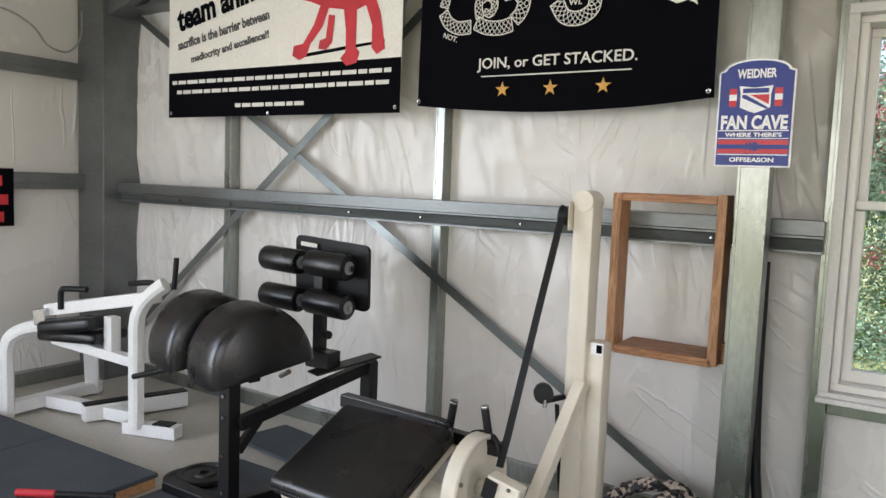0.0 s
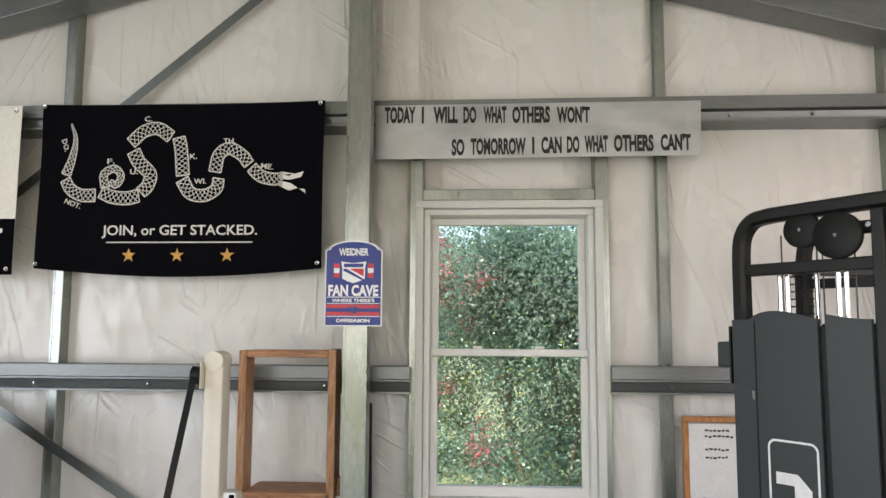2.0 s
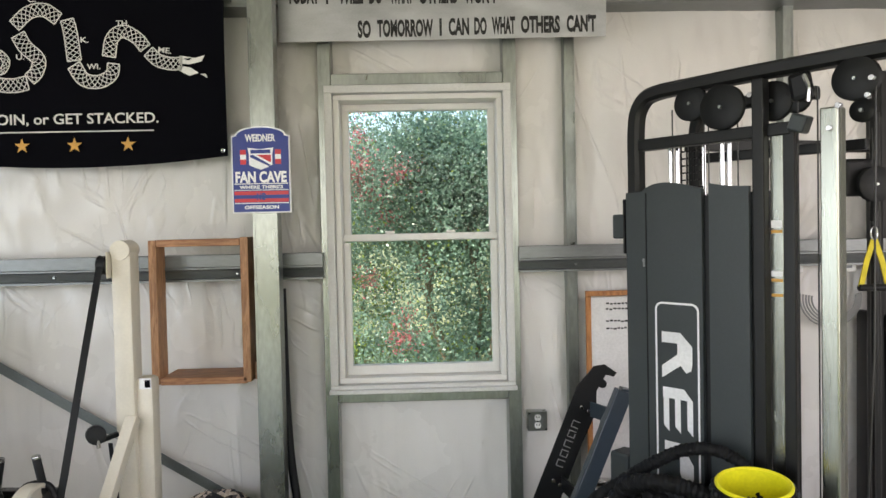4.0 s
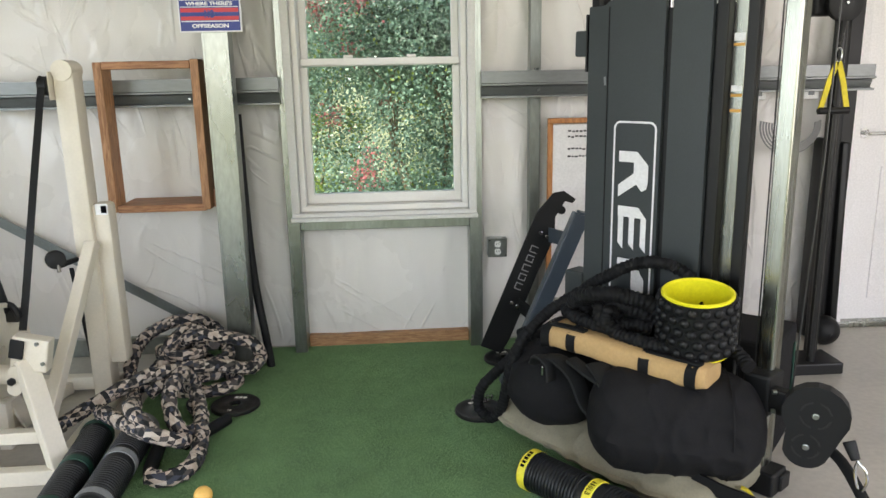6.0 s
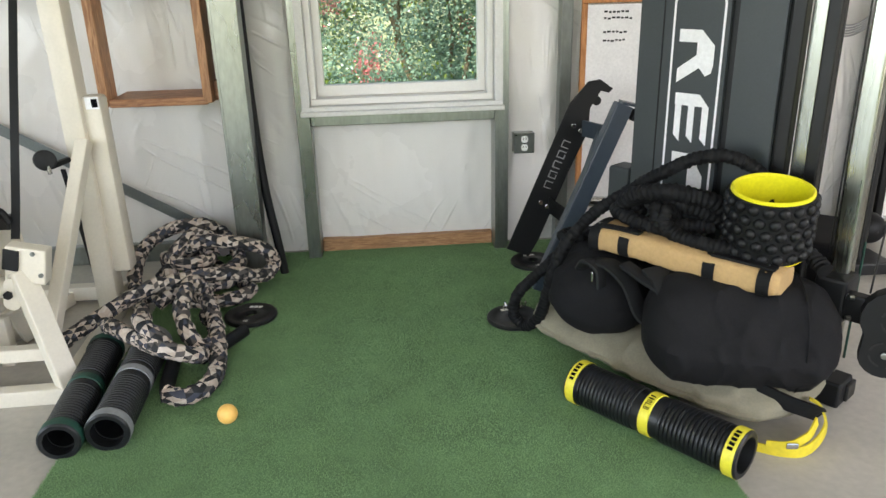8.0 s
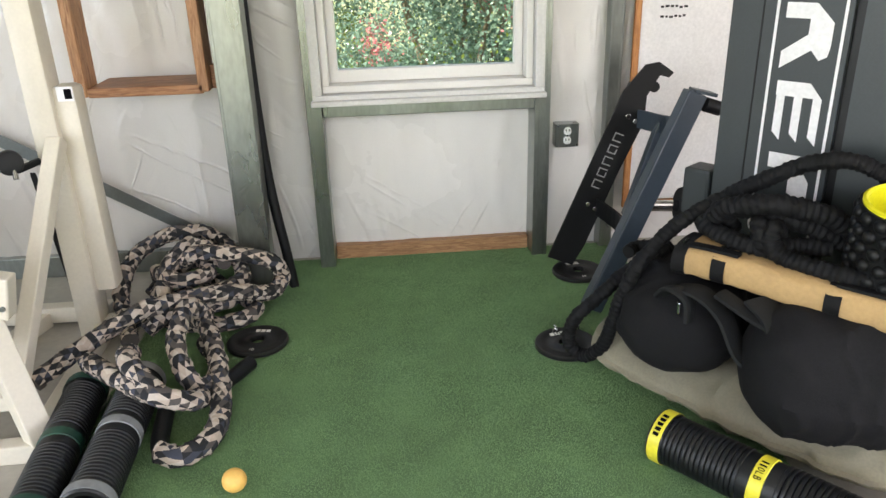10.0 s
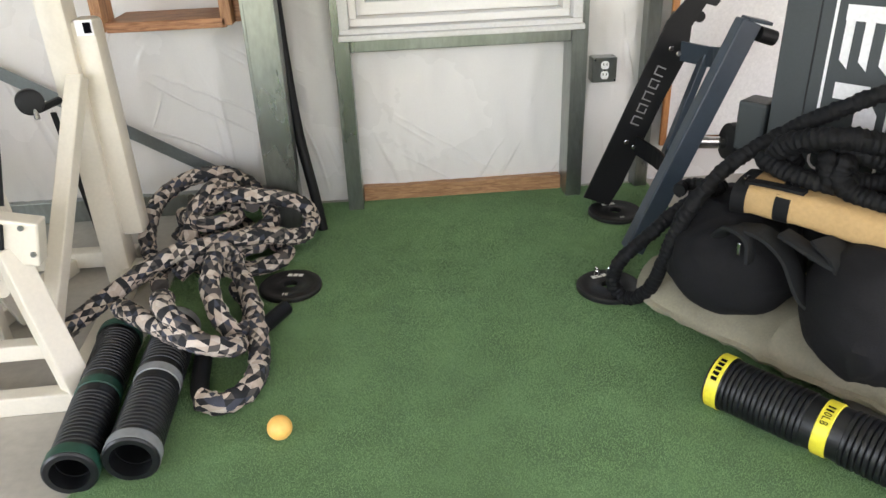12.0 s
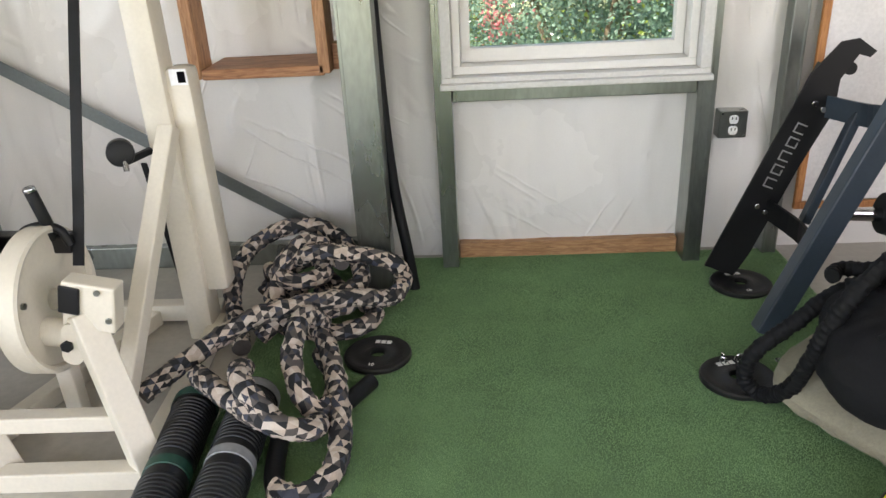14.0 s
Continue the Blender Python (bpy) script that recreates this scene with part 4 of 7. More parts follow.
# open wooden box frame fixed to the girt
wf = thing("wooden_frame", (0, 0, 0), "open box frame of reddish cedar boards on the girt", "wooden frame")
for nm, x, zc, h in (("side_board", -0.746, 1.216, 0.726), ("side_board", -0.290, 1.222, 0.730)):
    part(nm, box(B(), (x, 3.435, zc), (0.040, 0.13, h), bev=0.004), "cedar", wf)
part("top_board", box(B(), (-0.518, 3.435, 1.563), (0.414, 0.128, 0.036), bev=0.004), "cedar_h", wf)
part("bottom_board", box(B(), (-0.508, 3.500, 0.868), (0.432, 0.26, 0.036), bev=0.004), "cedar_h", wf)
part("bottom_end", box(B(), (-0.245, 3.46, 0.905), (0.045, 0.07, 0.09), bev=0.004), "cedar_h", wf)

# wall outlet in a steel box
ou = thing("wall_outlet", (1.205, 3.60, 0.557), "grey steel outlet box with a white duplex outlet", "outlet")
part("steel_box", box(B(), (0, 0.035, 0), (0.105, 0.075, 0.105), bev=0.004), "galv", ou)
part("cover", box(B(), (0, -0.004, 0), (0.104, 0.004, 0.104), bev=0.0015), "galv", ou)
for z in (0.021, -0.021):
    bm = plate(B(), [(x, zz + z) for x, zz in rounded(0.034, 0.034, 0.014)], 0.004, Matrix.Translation((0, -0.010, 0)))
    o = part("socket", bm, "outlet", ou)
    for x in (-0.007, 0.007):
        part("slot", box(B(), (x, -0.0105, z + 0.004), (0.003, 0.002, 0.010), bev=0), "black", o)
for x, z in ((-0.044, 0.044), (0.044, -0.044), (0, 0)):
    part("screw", rod(B(), (x, -0.004, z), (x, -0.008, z), 0.004, seg=10), "chrome", ou)

# whiteboard behind the machine
wb = thing("whiteboard", (0, 0, 0), "whiteboard with an orange oak frame and handwriting", "whiteboard")
part("panel", box(B(), (2.0, 3.598, 0.73), (1.0, 0.008, 0.98), bev=0.002), "board", wb)
bm = ring(B(), 1.475, 2.525, 0.205, 1.255, 0.028, 3.585, 3.606)
part("board_frame", bm, "oak", wb)
for k, (z, w) in enumerate(((1.185, 0.11), (1.155, 0.13), (1.09, 0.12), (1.05, 0.10))):
    x = 1.585
    while x < 1.585 + w:
        d = 0.010 + 0.008 * random.random()
        part("ink_stroke", box(B(), (x + d / 2, 3.5925, z + random.uniform(-0.003, 0.003)), (d, 0.001, 0.009), bev=0), "black", wb)
        x += d + 0.006

# red and black poster on the west wall
po = thing("poster", (0, 0, 0), "black and red poster on the west wall", "poster")
part("poster_sheet", box(B(), (-4.915, 2.55, 1.375), (0.006, 0.58, 0.40), bev=0.001), "cloth_black", po)
for z, w in ((1.49, 0.42), (1.36, 0.50), (1.24, 0.44)):
    part("print_bar", box(B(), (-4.910, 2.55, z), (0.002, w, 0.07), bev=0), "red", po)

# black padded bar leaning against the column
bar = thing("leaning_bar", (0, 0, 0), "black foam-covered bar leaning against the steel column", "bar")
bm = sweep(B(), spline([(-0.030, 3.375, 0.0), (-0.052, 3.39, 0.18), (-0.088, 3.405, 0.45), (-0.106, 3.41, 0.8), (-0.114, 3.415, 1.32)], 8), 0.021, 14)
part("padded_bar", bm, "matte", bar, smooth=True)

# loose grey cable high on the west wall
wc = thing("wall_cable", (0, 0, 0), "loose grey cable looped on the west wall", "cable")
bm = sweep(B(), spline([(-4.96, 2.35, 2.62), (-4.93, 2.75, 2.66), (-4.92, 2.98, 2.58), (-4.93, 3.10, 2.46), (-4.93, 3.25, 2.44), (-4.92, 3.34, 2.56), (-4.94, 3.36, 2.75)], 8), 0.007, 8)
part("cable_run", bm, "greycable", wc, smooth=True)

# ---- cable machine: its side frame stands at an angle to the wall ----
CM = Matrix.Translation((1.434, 2.631, 0)) @ Matrix.Rotation(radians(-52), 4, "Z") @ Matrix.Diagonal((1.035, 1, 1, 1))
cm = thing("cable_machine", CM, "charcoal cable machine with grey weight-stack shroud and pulleys", "gym machine")
T = 0.05
bm = sweep(B(), [(0.02, 0.05, 0.05)] + [(0.02, 0.05, z) for z in (0.4, 1.0, 1.95)] + spline([(0.02, 0.05, 1.98), (0.032, 0.05, 2.06), (0.075, 0.05, 2.115), (0.15, 0.05, 2.13)], 5)[1:] + [(0.5, 0.05, 2.135), (0.94, 0.05, 2.135)],
           0.03, 12, rect=(0.07, 0.055))
part("side_frame", bm, "frame_grey", cm, smooth=True)
part("cross_bar", beam(B(), (0.045, 0.05, 1.925), (0.64, 0.05, 1.925), 0.05, 0.045), "frame_grey", cm)
part("upright", beam(B(), (0.543, 0.02, 0.05), (0.543, 0.02, 2.105), 0.045, 0.042, up=(1, 0, 0)), "frame_grey", cm)
part("rear_upright", beam(B(), (0.632, 0.05, 0.05), (0.632, 0.05, 1.92), 0.04, 0.040, up=(1, 0, 0)), "frame_grey", cm)
part("base_rail", beam(B(), (0.0, 0.05, 0.04), (0.86, 0.05, 0.04), 0.07, 0.06), "frame_grey", cm)
part("guide_plate", box(B(), (0.588, 0.045, 1.01), (0.044, 0.012, 1.80), bev=0.002), "brushed", cm)
part("end_cap", box(B(), (0.945, 0.05, 2.135), (0.012, 0.062, 0.05), bev=0.004), "frame_grey", cm)
part("silver_post", box(B(), (0.770, 0.04, 1.0), (0.056, 0.066, 1.95), bev=0.006), "brushed", cm, "tall brushed steel post with a sliding pulley")
part("post_foot", box(B(), (0.79, 0.02, 0.045), (0.12, 0.11, 0.09), bev=0.008), "matte", cm)
part("corner_plate", box(B(), (0.672, 0.03, 1.935), (0.055, 0.06, 0.06), pose(0, 0, 0, 0, 20, 0), bev=0.008), "shroud", cm)
for z, h, mt in ((1.598, 0.026, "signwhite"), (1.572, 0.010, "gold"), (1.425, 0.020, "signwhite"), (1.402, 0.010, "gold"), (1.350, 0.010, "gold")):
    part("label_strip", box(B(), (0.588, 0.037, z), (0.038, 0.002, h), bev=0), mt, cm)


def shroud(name, u0, u1, bump):
    """A tall folded sheet with a wavy top; its fold line is added apart."""
    n = 18
    top = []
    for k in range(n + 1):
        f = k / n
        top.append((u0 + (u1 - u0) * f, 1.735 + bump(f)))
    o = [(u0, 0.12), (u1, 0.12)] + top[::-1]
    bm = plate(B(), o, 0.018, Matrix.Translation((0, -0.012, 0)))
    s = part(name, bm, "shroud", cm, "dark grey textured sheet-metal shroud")
    return s


s1 = shroud("shroud_panel", 0.012, 0.338, lambda f: 0.032 * max(0, math.sin(math.pi * max(0, (f - 0.22) / 0.78) ** 0.7)) if f > 0.22 else 0.0)
# thin black strip that draws the fold's shade as colour
part("fold_shade", box(B(), (0.104, -0.0135, 0.93), (0.003, 0.003, 1.60), bev=0), "black", s1)
s2 = shroud("shroud_panel", 0.366, 0.515, lambda f: 0.018 * (1 - f) ** 2)
part("shroud_back", box(B(), (0.27, 0.14, 0.92), (0.50, 0.02, 1.60), bev=0.004), "black", cm)
# black strips stand for the shade in the slots beside the panels
part("shroud_gap_shade", box(B(), (0.352, 0.02, 0.92), (0.03, 0.03, 1.58), bev=0.002), "black", cm)
part("shroud_gap_shade", box(B(), (0.527, 0.02, 0.92), (0.022, 0.03, 1.58), bev=0.002), "black", cm)

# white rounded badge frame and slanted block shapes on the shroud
LZ0, LZ1, LU0, LU1 = 0.50, 1.305, 0.140, 0.325
outer, inner = rounded(LU1 - LU0, LZ1 - LZ0, 0.03, 6), rounded(LU1 - LU0 - 0.016, LZ1 - LZ0 - 0.016, 0.023, 6)
bm = B()
vo = [bm.verts.new(((LU0 + LU1) / 2 + x, -0.014, (LZ0 + LZ1) / 2 + z)) for x, z in outer]
vi = [bm.verts.new(((LU0 + LU1) / 2 + x, -0.014, (LZ0 + LZ1) / 2 + z)) for x, z in inner]
for k in range(len(vo)):
    bm.faces.new((vo[k], vo[(k + 1) % len(vo)], vi[(k + 1) % len(vo)], vi[k]))
part("badge_outline", bm, "signwhite", s1)


def glyph(o, z):
    part("badge_shape", plate(B(), [(0.168 + a * 0.128, z - b * 0.19) for a, b in o], 0.001, Matrix.Translation((0, -0.0148, 0))), "signwhite", s1)


# three blocky turned shapes, each of bars
glyph([(0.0, 0.00), (0.0, 0.22), (0.52, 0.22), (0.52, 0.44), (0.0, 0.70), (0.0, 0.95), (0.62, 0.66), (0.80, 0.80), (0.96, 0.74), (1.0, 0.60), (1.0, 0.26), (0.62, 0.0), (0.62, 0.0)], 1.19)
for o in ([(0.02, 0.0), (0.02, 0.22), (0.72, 0.22), (1.0, 0.22), (0.72, 0.0)], [(0.04, 0.22), (0.04, 0.78), (0.22, 0.90), (0.22, 0.22)], [(0.42, 0.22), (0.42, 0.78), (0.60, 0.90), (0.60, 0.22)],
          [(0.82, 0.22), (0.82, 0.80), (1.0, 0.92), (1.0, 0.22)]):
    glyph(o, 0.975)
glyph([(0.06, 0.0), (0.06, 0.24), (0.56, 0.24), (0.56, 0.60), (0.66, 0.78), (0.86, 0.80), (1.0, 0.68), (1.0, 0.40), (0.84, 0.24), (0.76, 0.0)], 0.765)
part("scuff", plate(B(), [(0.085, 1.47), (0.095, 1.472), (0.098, 1.44), (0.090, 1.438)], 0.001, Matrix.Translation((0, -0.014, 0))), "grey_band", s1)


def pulley(name, c, r, w, parent, m=None):
    """A sheave with a groove, a hub and a bolt."""
    m = (m or Matrix.Translation(c)) @ pose(0, 0, 0, 90)
    p = part(name, lathe(B(), [(0.012, -w / 2), (r - 0.006, -w / 2), (r, -w / 2 + 0.004), (r - 0.008, 0), (r, w / 2 - 0.004), (r - 0.006, w / 2), (0.012, w / 2)], m, 36), "matte", parent, smooth=True)
    part("hub_bolt", lathe(B(), [(0.0, w / 2 + 0.008), (0.006, w / 2 + 0.008), (0.007, w / 2), (0.007, -w / 2 - 0.006), (0.0, -w / 2 - 0.006)][::-1], m, 12), "galv", p)
    return p


for u, v, z, r in ((0.275, 0.035, 2.060, 0.066), (0.410, 0.012, 2.025, 0.082), (0.563, 0.075, 2.030, 0.070), (0.635, 0.085, 2.03, 0.05)):
    pulley("sheave", (u, v, z), r, 0.028, cm)
pulley("sheave", (0.845, 0.03, 2.055), 0.070, 0.032, cm)
pulley("sheave", (0.80, 0.20, 1.975), 0.04, 0.026, cm)
part("bracket", box(B(), (0.672, 0.04, 2.06), (0.075, 0.04, 0.10), pose(0, 0, 0, 0, -10, 0), bev=0.02), "black", cm)
for u, v, z in ((0.52, -0.012, 2.05), (0.775, -0.005, 1.905), (0.90, -0.01, 2.045), (0.885, 0.0, 1.995), (0.80, 0.0, 1.975)):
    part("bolt", rod(B(), (u, v, z), (u, v + 0.02, z), 0.010, seg=10, bev=0.002), "chrome", cm)
for u, v in ((0.145, 0.10), (0.165, 0.115), (0.285, 0.10), (0.375, 0.07), (0.395, 0.085)):
    part("guide_rod", rod(B(), (u, v, 1.0), (u, v, 1.925), 0.009), "chrome", cm)
for u, v in ((0.185, 0.05), (0.31, 0.06), (0.345, 0.03), (0.43, 0.08), (0.665, 0.03), (0.728, 0.03)):
    part("cable", rod(B(), (u, v, 0.3), (u, v, 2.05), 0.0028, seg=8), "cable", cm)
part("cable", sweep(B(), [(0.90, 0.03, 2.06), (0.895, 0.02, 1.2), (0.872, 0.0, 0.42)], 0.0032, 8), "cable", cm)
part("storage_bracket", box(B(), (-0.035, 0.04, 1.60), (0.06, 0.08, 0.10), bev=0.008), "shroud", cm)
part("storage_plate", box(B(), (-0.002, 0.04, 1.60), (0.008, 0.10, 0.22), bev=0.003), "black", cm)
part("lower_bracket", box(B(), (-0.05, 0.05, 0.58), (0.09, 0.10, 0.16), bev=0.01), "shroud", cm)
# second, far side of the frame with its curved corner and perforated plate
bm = sweep(B(), [(0.06, 0.42, 0.05), (0.06, 0.42, 1.95)] + spline([(0.06, 0.42, 1.98), (0.075, 0.42, 2.05), (0.12, 0.42, 2.09), (0.2, 0.42, 2.10)], 4) + [(0.55, 0.45, 2.10)], 0.03, 12, rect=(0.06, 0.05))
part("side_frame", bm, "frame_grey", cm, smooth=True)
part("cross_bar", beam(B(), (0.09, 0.42, 1.885), (0.72, 0.46, 1.885), 0.045, 0.04), "frame_grey", cm)
bm = sweep(B(), spline([(0.70, 0.0, 2.09), (0.715, 0.0, 2.05), (0.712, 0.0, 2.0)], 4), 0.01, 8)
part("hook", bm, "chrome", cm, smooth=True)
bm = B()
for a in range(4):
    for b in range(7):
        box(bm, (0.075 + a * 0.026, 0.30, 1.76 + b * 0.03), (0.020, 0.006, 0.006), bev=0)
        box(bm, (0.066 + a * 0.026, 0.30, 1.76 + b * 0.03 + 0.012), (0.005, 0.006, 0.030), bev=0)
part("perforated_plate", bm, "frame_grey", cm)

# sliding low pulley on the silver post
car = part("carriage", box(B(), (0.775, -0.005, 0.385), (0.095, 0.115, 0.15), bev=0.01), "matte", cm)
part("carriage_arm", box(B(), (0.855, -0.03, 0.375), (0.10, 0.05, 0.09), bev=0.008), "matte", cm)
for z in (0.345, 0.415):
    part("bolt", rod(B(), (0.835, -0.066, z), (0.845, -0.056, z), 0.008, seg=12), "galv", cm)
PM = Matrix.Translation((0.975, -0.06, 0.33)) @ Matrix.Rotation(radians(20), 4, "Z")
bm = B()
o = []
for k in range(13):
    a = radians(-35 + 250 * k / 12)
    o.append((0.10 * math.cos(a), 0.055 + 0.10 * math.sin(a)))
for k in range(9):
    a = radians(195 + 150 * k / 8)
    o.append((-0.02 + 0.070 * math.cos(a), -0.065 + 0.070 * math.sin(a)))
plate(bm, o, 0.05, PM @ Matrix.Translation((0, -0.025, 0)))
ph = part("pulley_housing", bm, "matte", cm)
for dx, dz, r in ((0.0, 0.055, 0.048), (-0.02, -0.058, 0.044)):
    bm = B()
    for k in range(4):
        a0 = radians(k * 90 + 12)
        o = [(dx + r * math.cos(a0 + radians(t)), dz + r * math.sin(a0 + radians(t))) for t in (0, 16, 32, 48, 64)]
        o += [(dx + (r - 0.006) * math.cos(a0 + radians(t)), dz + (r - 0.006) * math.sin(a0 + radians(t))) for t in (64, 48, 32, 16, 0)]
        plate(bm, o, 0.001, PM @ Matrix.Translation((0, -0.0262, 0)))
    part("groove", bm, "iron", ph)
    c = PM @ Vector((dx, -0.025, dz))
    d = PM.to_3x3() @ Vector((0, -0.012, 0))
    part("hub_bolt", rod(B(), c, c + d * 0.7, 0.011, seg=16, bev=0.003), "galv", ph)
# rubber stop, carabiner and black handle rope that lies on the floor
part("rubber_stop", rod(B(), (1.085, -0.08, 0.335), (1.115, -0.095, 0.285), 0.02, 0.014, bev=0.004), "matte", cm)
bm = sweep(B(), spline([(1.120, -0.095, 0.285), (1.145, -0.095, 0.26), (1.152, -0.095, 0.225), (1.138, -0.095, 0.185), (1.122, -0.095, 0.215), (1.116, -0.095, 0.255), (1.120, -0.095, 0.283)], 5), 0.0045, 8)
part("carabiner", bm, "chrome", cm, smooth=True)
bm = sweep(B(), spline([(0.985, 0.0, 0.255), (1.06, -0.04, 0.235), (1.138, -0.09, 0.175), (1.20, -0.12, 0.105), (1.27, -0.14, 0.045), (1.34, -0.15, 0.022), (1.45, -0.16, 0.020)], 8), 0.018, 12)
part("handle_strap", bm, "sleeve", cm, smooth=True)

# second cable column of the machine, near the wall, with a yellow strap handle
c2 = thing("cable_column", (2.40, 2.98, 0), "black cable column with sliding pulley near the wall", "gym machine")
part("column_post", rod(B(), (0.300, 0.03, 0.05), (0.300, 0.03, 2.1), 0.021, seg=24), "frame_grey", c2, smooth=True)
part("rear_post", box(B(), (0.375, 0.16, 1.05), (0.045, 0.06, 2.1), bev=0.008), "frame_grey", c2)
part("top_bar", beam(B(), (-0.62, -0.1, 1.95), (0.36, 0.12, 1.95), 0.05, 0.05), "frame_grey", c2)
part("base", box(B(), (0.31, 0.08, 0.03), (0.28, 0.20, 0.06), bev=0.008), "frame_grey", c2)
part("carriage", box(B(), (0.20, 0.02, 1.80), (0.15, 0.10, 0.17), bev=0.02, seg=3), "matte", c2)
pulley("sheave", (0.245, -0.06, 1.765), 0.080, 0.035, c2)
part("swivel", rod(B(), (0.245, -0.06, 1.70), (0.240, -0.05, 1.60), 0.020, 0.014, bev=0.003), "matte", c2)
part("cable", rod(B(), (0.240, -0.05, 1.59), (0.240, -0.05, 2.02), 0.003, seg=8), "cable", c2)
part("cable", rod(B(), (0.265, -0.02, 0.1), (0.265, -0.02, 1.95), 0.003, seg=8), "cable", c2)
hd = thing("strap_handle", (2.640, 2.92, 0), "yellow webbing strap handle with a black grip hanging", "handle")
part("carabiner", sweep(B(), [(0.015 * math.cos(a), 0, 1.545 + 0.03 * math.sin(a)) for a in np.linspace(0, 2 * math.pi, 19)], 0.004, 8), "chrome", hd, smooth=True)
for sx in (-1, 1):
    part("webbing", sweep(B(), [(0.004 * sx, 0, 1.515), (0.035 * sx, 0, 1.42), (0.062 * sx, 0, 1.305)], 0.01, 8, rect=(0.006, 0.024)), "yellow_strap", hd)
part("grip", rod(B(), (-0.072, 0, 1.300), (0.072, 0, 1.300), 0.016, bev=0.003), "matte", hd, smooth=True)

# electrical boxes and looped cable on the wall
for x in (2.615, 2.905):
    eb = thing("outlet_box", (x, 3.585, 1.385), "white plastic outlet box on the wall girt", "outlet", "outlet boxes on the wall")
    part("box_body", box(B(), (0, 0.03, 0), (0.085, 0.07, 0.115), bev=0.006), "outlet", eb)
    for z in (0.025, -0.022):
        part("socket", box(B(), (0, -0.007, z), (0.034, 0.004, 0.030), bev=0.004), "grey_band", eb)
cl = thing("coiled_cable", (2.80, 3.56, 1.19), "loops of grey electric cable hanging on the wall", "cable")
bm = B()
for k in range(5):
    w, h = 0.12 + 0.012 * k, 0.10 + 0.014 * k
    sweep(bm, [(w * math.cos(a), 0.008 * k - 0.02, h * math.sin(a)) for a in np.linspace(math.pi * 0.95, math.pi * 2.05, 22)], 0.0045, 6)
part("cable_loop", bm, "greycable", cl, smooth=True)
rk = thing("folded_mat", (3.025, 3.50, 0), "tall dark folded exercise mats leaning on the wall", "mat")
for k, (x, y, h) in enumerate(((-0.055, 0.05, 1.12), (0.0, 0.03, 1.75), (0.045, 0.0, 1.10))):
    part("mat_panel", box(B(), (x, y, h / 2), (0.042, 0.10, h), pose(0, 0, 0, -1.0, 1.0 - k, 0), bev=0.012), "frame_grey" if k != 1 else "black", rk, smooth=True)
dp = thing("black_door_frame", (3.107, 3.61, 0), "black steel post beside the white door", "post")
part("post", box(B(), (0, 0, 1.2), (0.075, 0.12, 2.4), bev=0.004), "black", dp)
sb = thing("slam_ball", (2.985, 3.38, 0.082), "black textured rubber slam ball on the floor", "ball")
bm = B()
bmesh.ops.create_uvsphere(bm, u_segments=32, v_segments=20, radius=0.082)
part("ball_shell", bm, "matte", sb, smooth=True)
part("valve", rod(B(), (0, -0.081, 0.0), (0, -0.084, 0.0), 0.006, seg=12), "iron", sb)
bx = thing("black_box", (2.06, 2.38, 0), "black plyometric foam box with a green edge", "box")
part("box_body", box(B(), (0.0, 0.0, 0.24), (0.28, 0.36, 0.48), pose(0, 0, 0, 0, 0, -40), bev=0.015), "bag", bx)
part("green_piping", box(B(), (0.10, -0.155, 0.24), (0.006, 0.010, 0.46), bev=0.002), "green_band", bx)

# ---- bags, ropes and rollers by the machine ----
def sack(bm, c, axis_deg, L, r, rz, tilt=0, power=3.2, seed=0, seg=72, lumps=0.05, flat_bottom=True):
    """A filled bag: a soft-ended cylinder that slumps, creased by noise."""
    m = Matrix.Translation(c) @ Matrix.Rotation(radians(axis_deg), 4, "Z") @ Matrix.Rotation(radians(tilt), 4, "Y")
    rings = []
    n = 64
    for i in range(n + 1):
        u = -1 + 2 * i / n
        k = max(0.0, 1 - abs(u) ** power) ** (1 / 2.2)
        row = []
        for j in range(seg):
            a = 2 * math.pi * j / seg
            p = Vector((u * L / 2, math.cos(a) * r * k, math.sin(a) * rz * k))
            if flat_bottom and p.z < 0:
                p.z *= 0.86
                p.y *= 1.04
            d = lumps * r * (noise.noise(Vector((p.x * 6 + seed, p.y * 6, p.z * 6))) + 0.6 * max(0, 1 - 5 * abs(noise.noise(Vector((p.x * 5 + seed, a * 1.2, 4))))))
            d += lumps * 0.55 * r * max(0, 1 - 6 * abs(noise.noise(Vector((p.x * 9 + seed * 3, p.y * 7, p.z * 10 + p.x * 5)))))
            nn = Vector((0.0, math.cos(a), math.sin(a)))
            row.append(bm.verts.new(m @ (p + nn * d * (0.3 + 0.7 * k))))
        rings.append(row)
    for a, b in zip(rings, rings[1:]):
        for j in range(seg):
            bm.faces.new((a[j], a[(j + 1) % seg], b[(j + 1) % seg], b[j]))
    bm.faces.new(rings[0][::-1])
    bm.faces.new(rings[-1])
    bmesh.ops.recalc_face_normals(bm, faces=bm.faces)
    return m


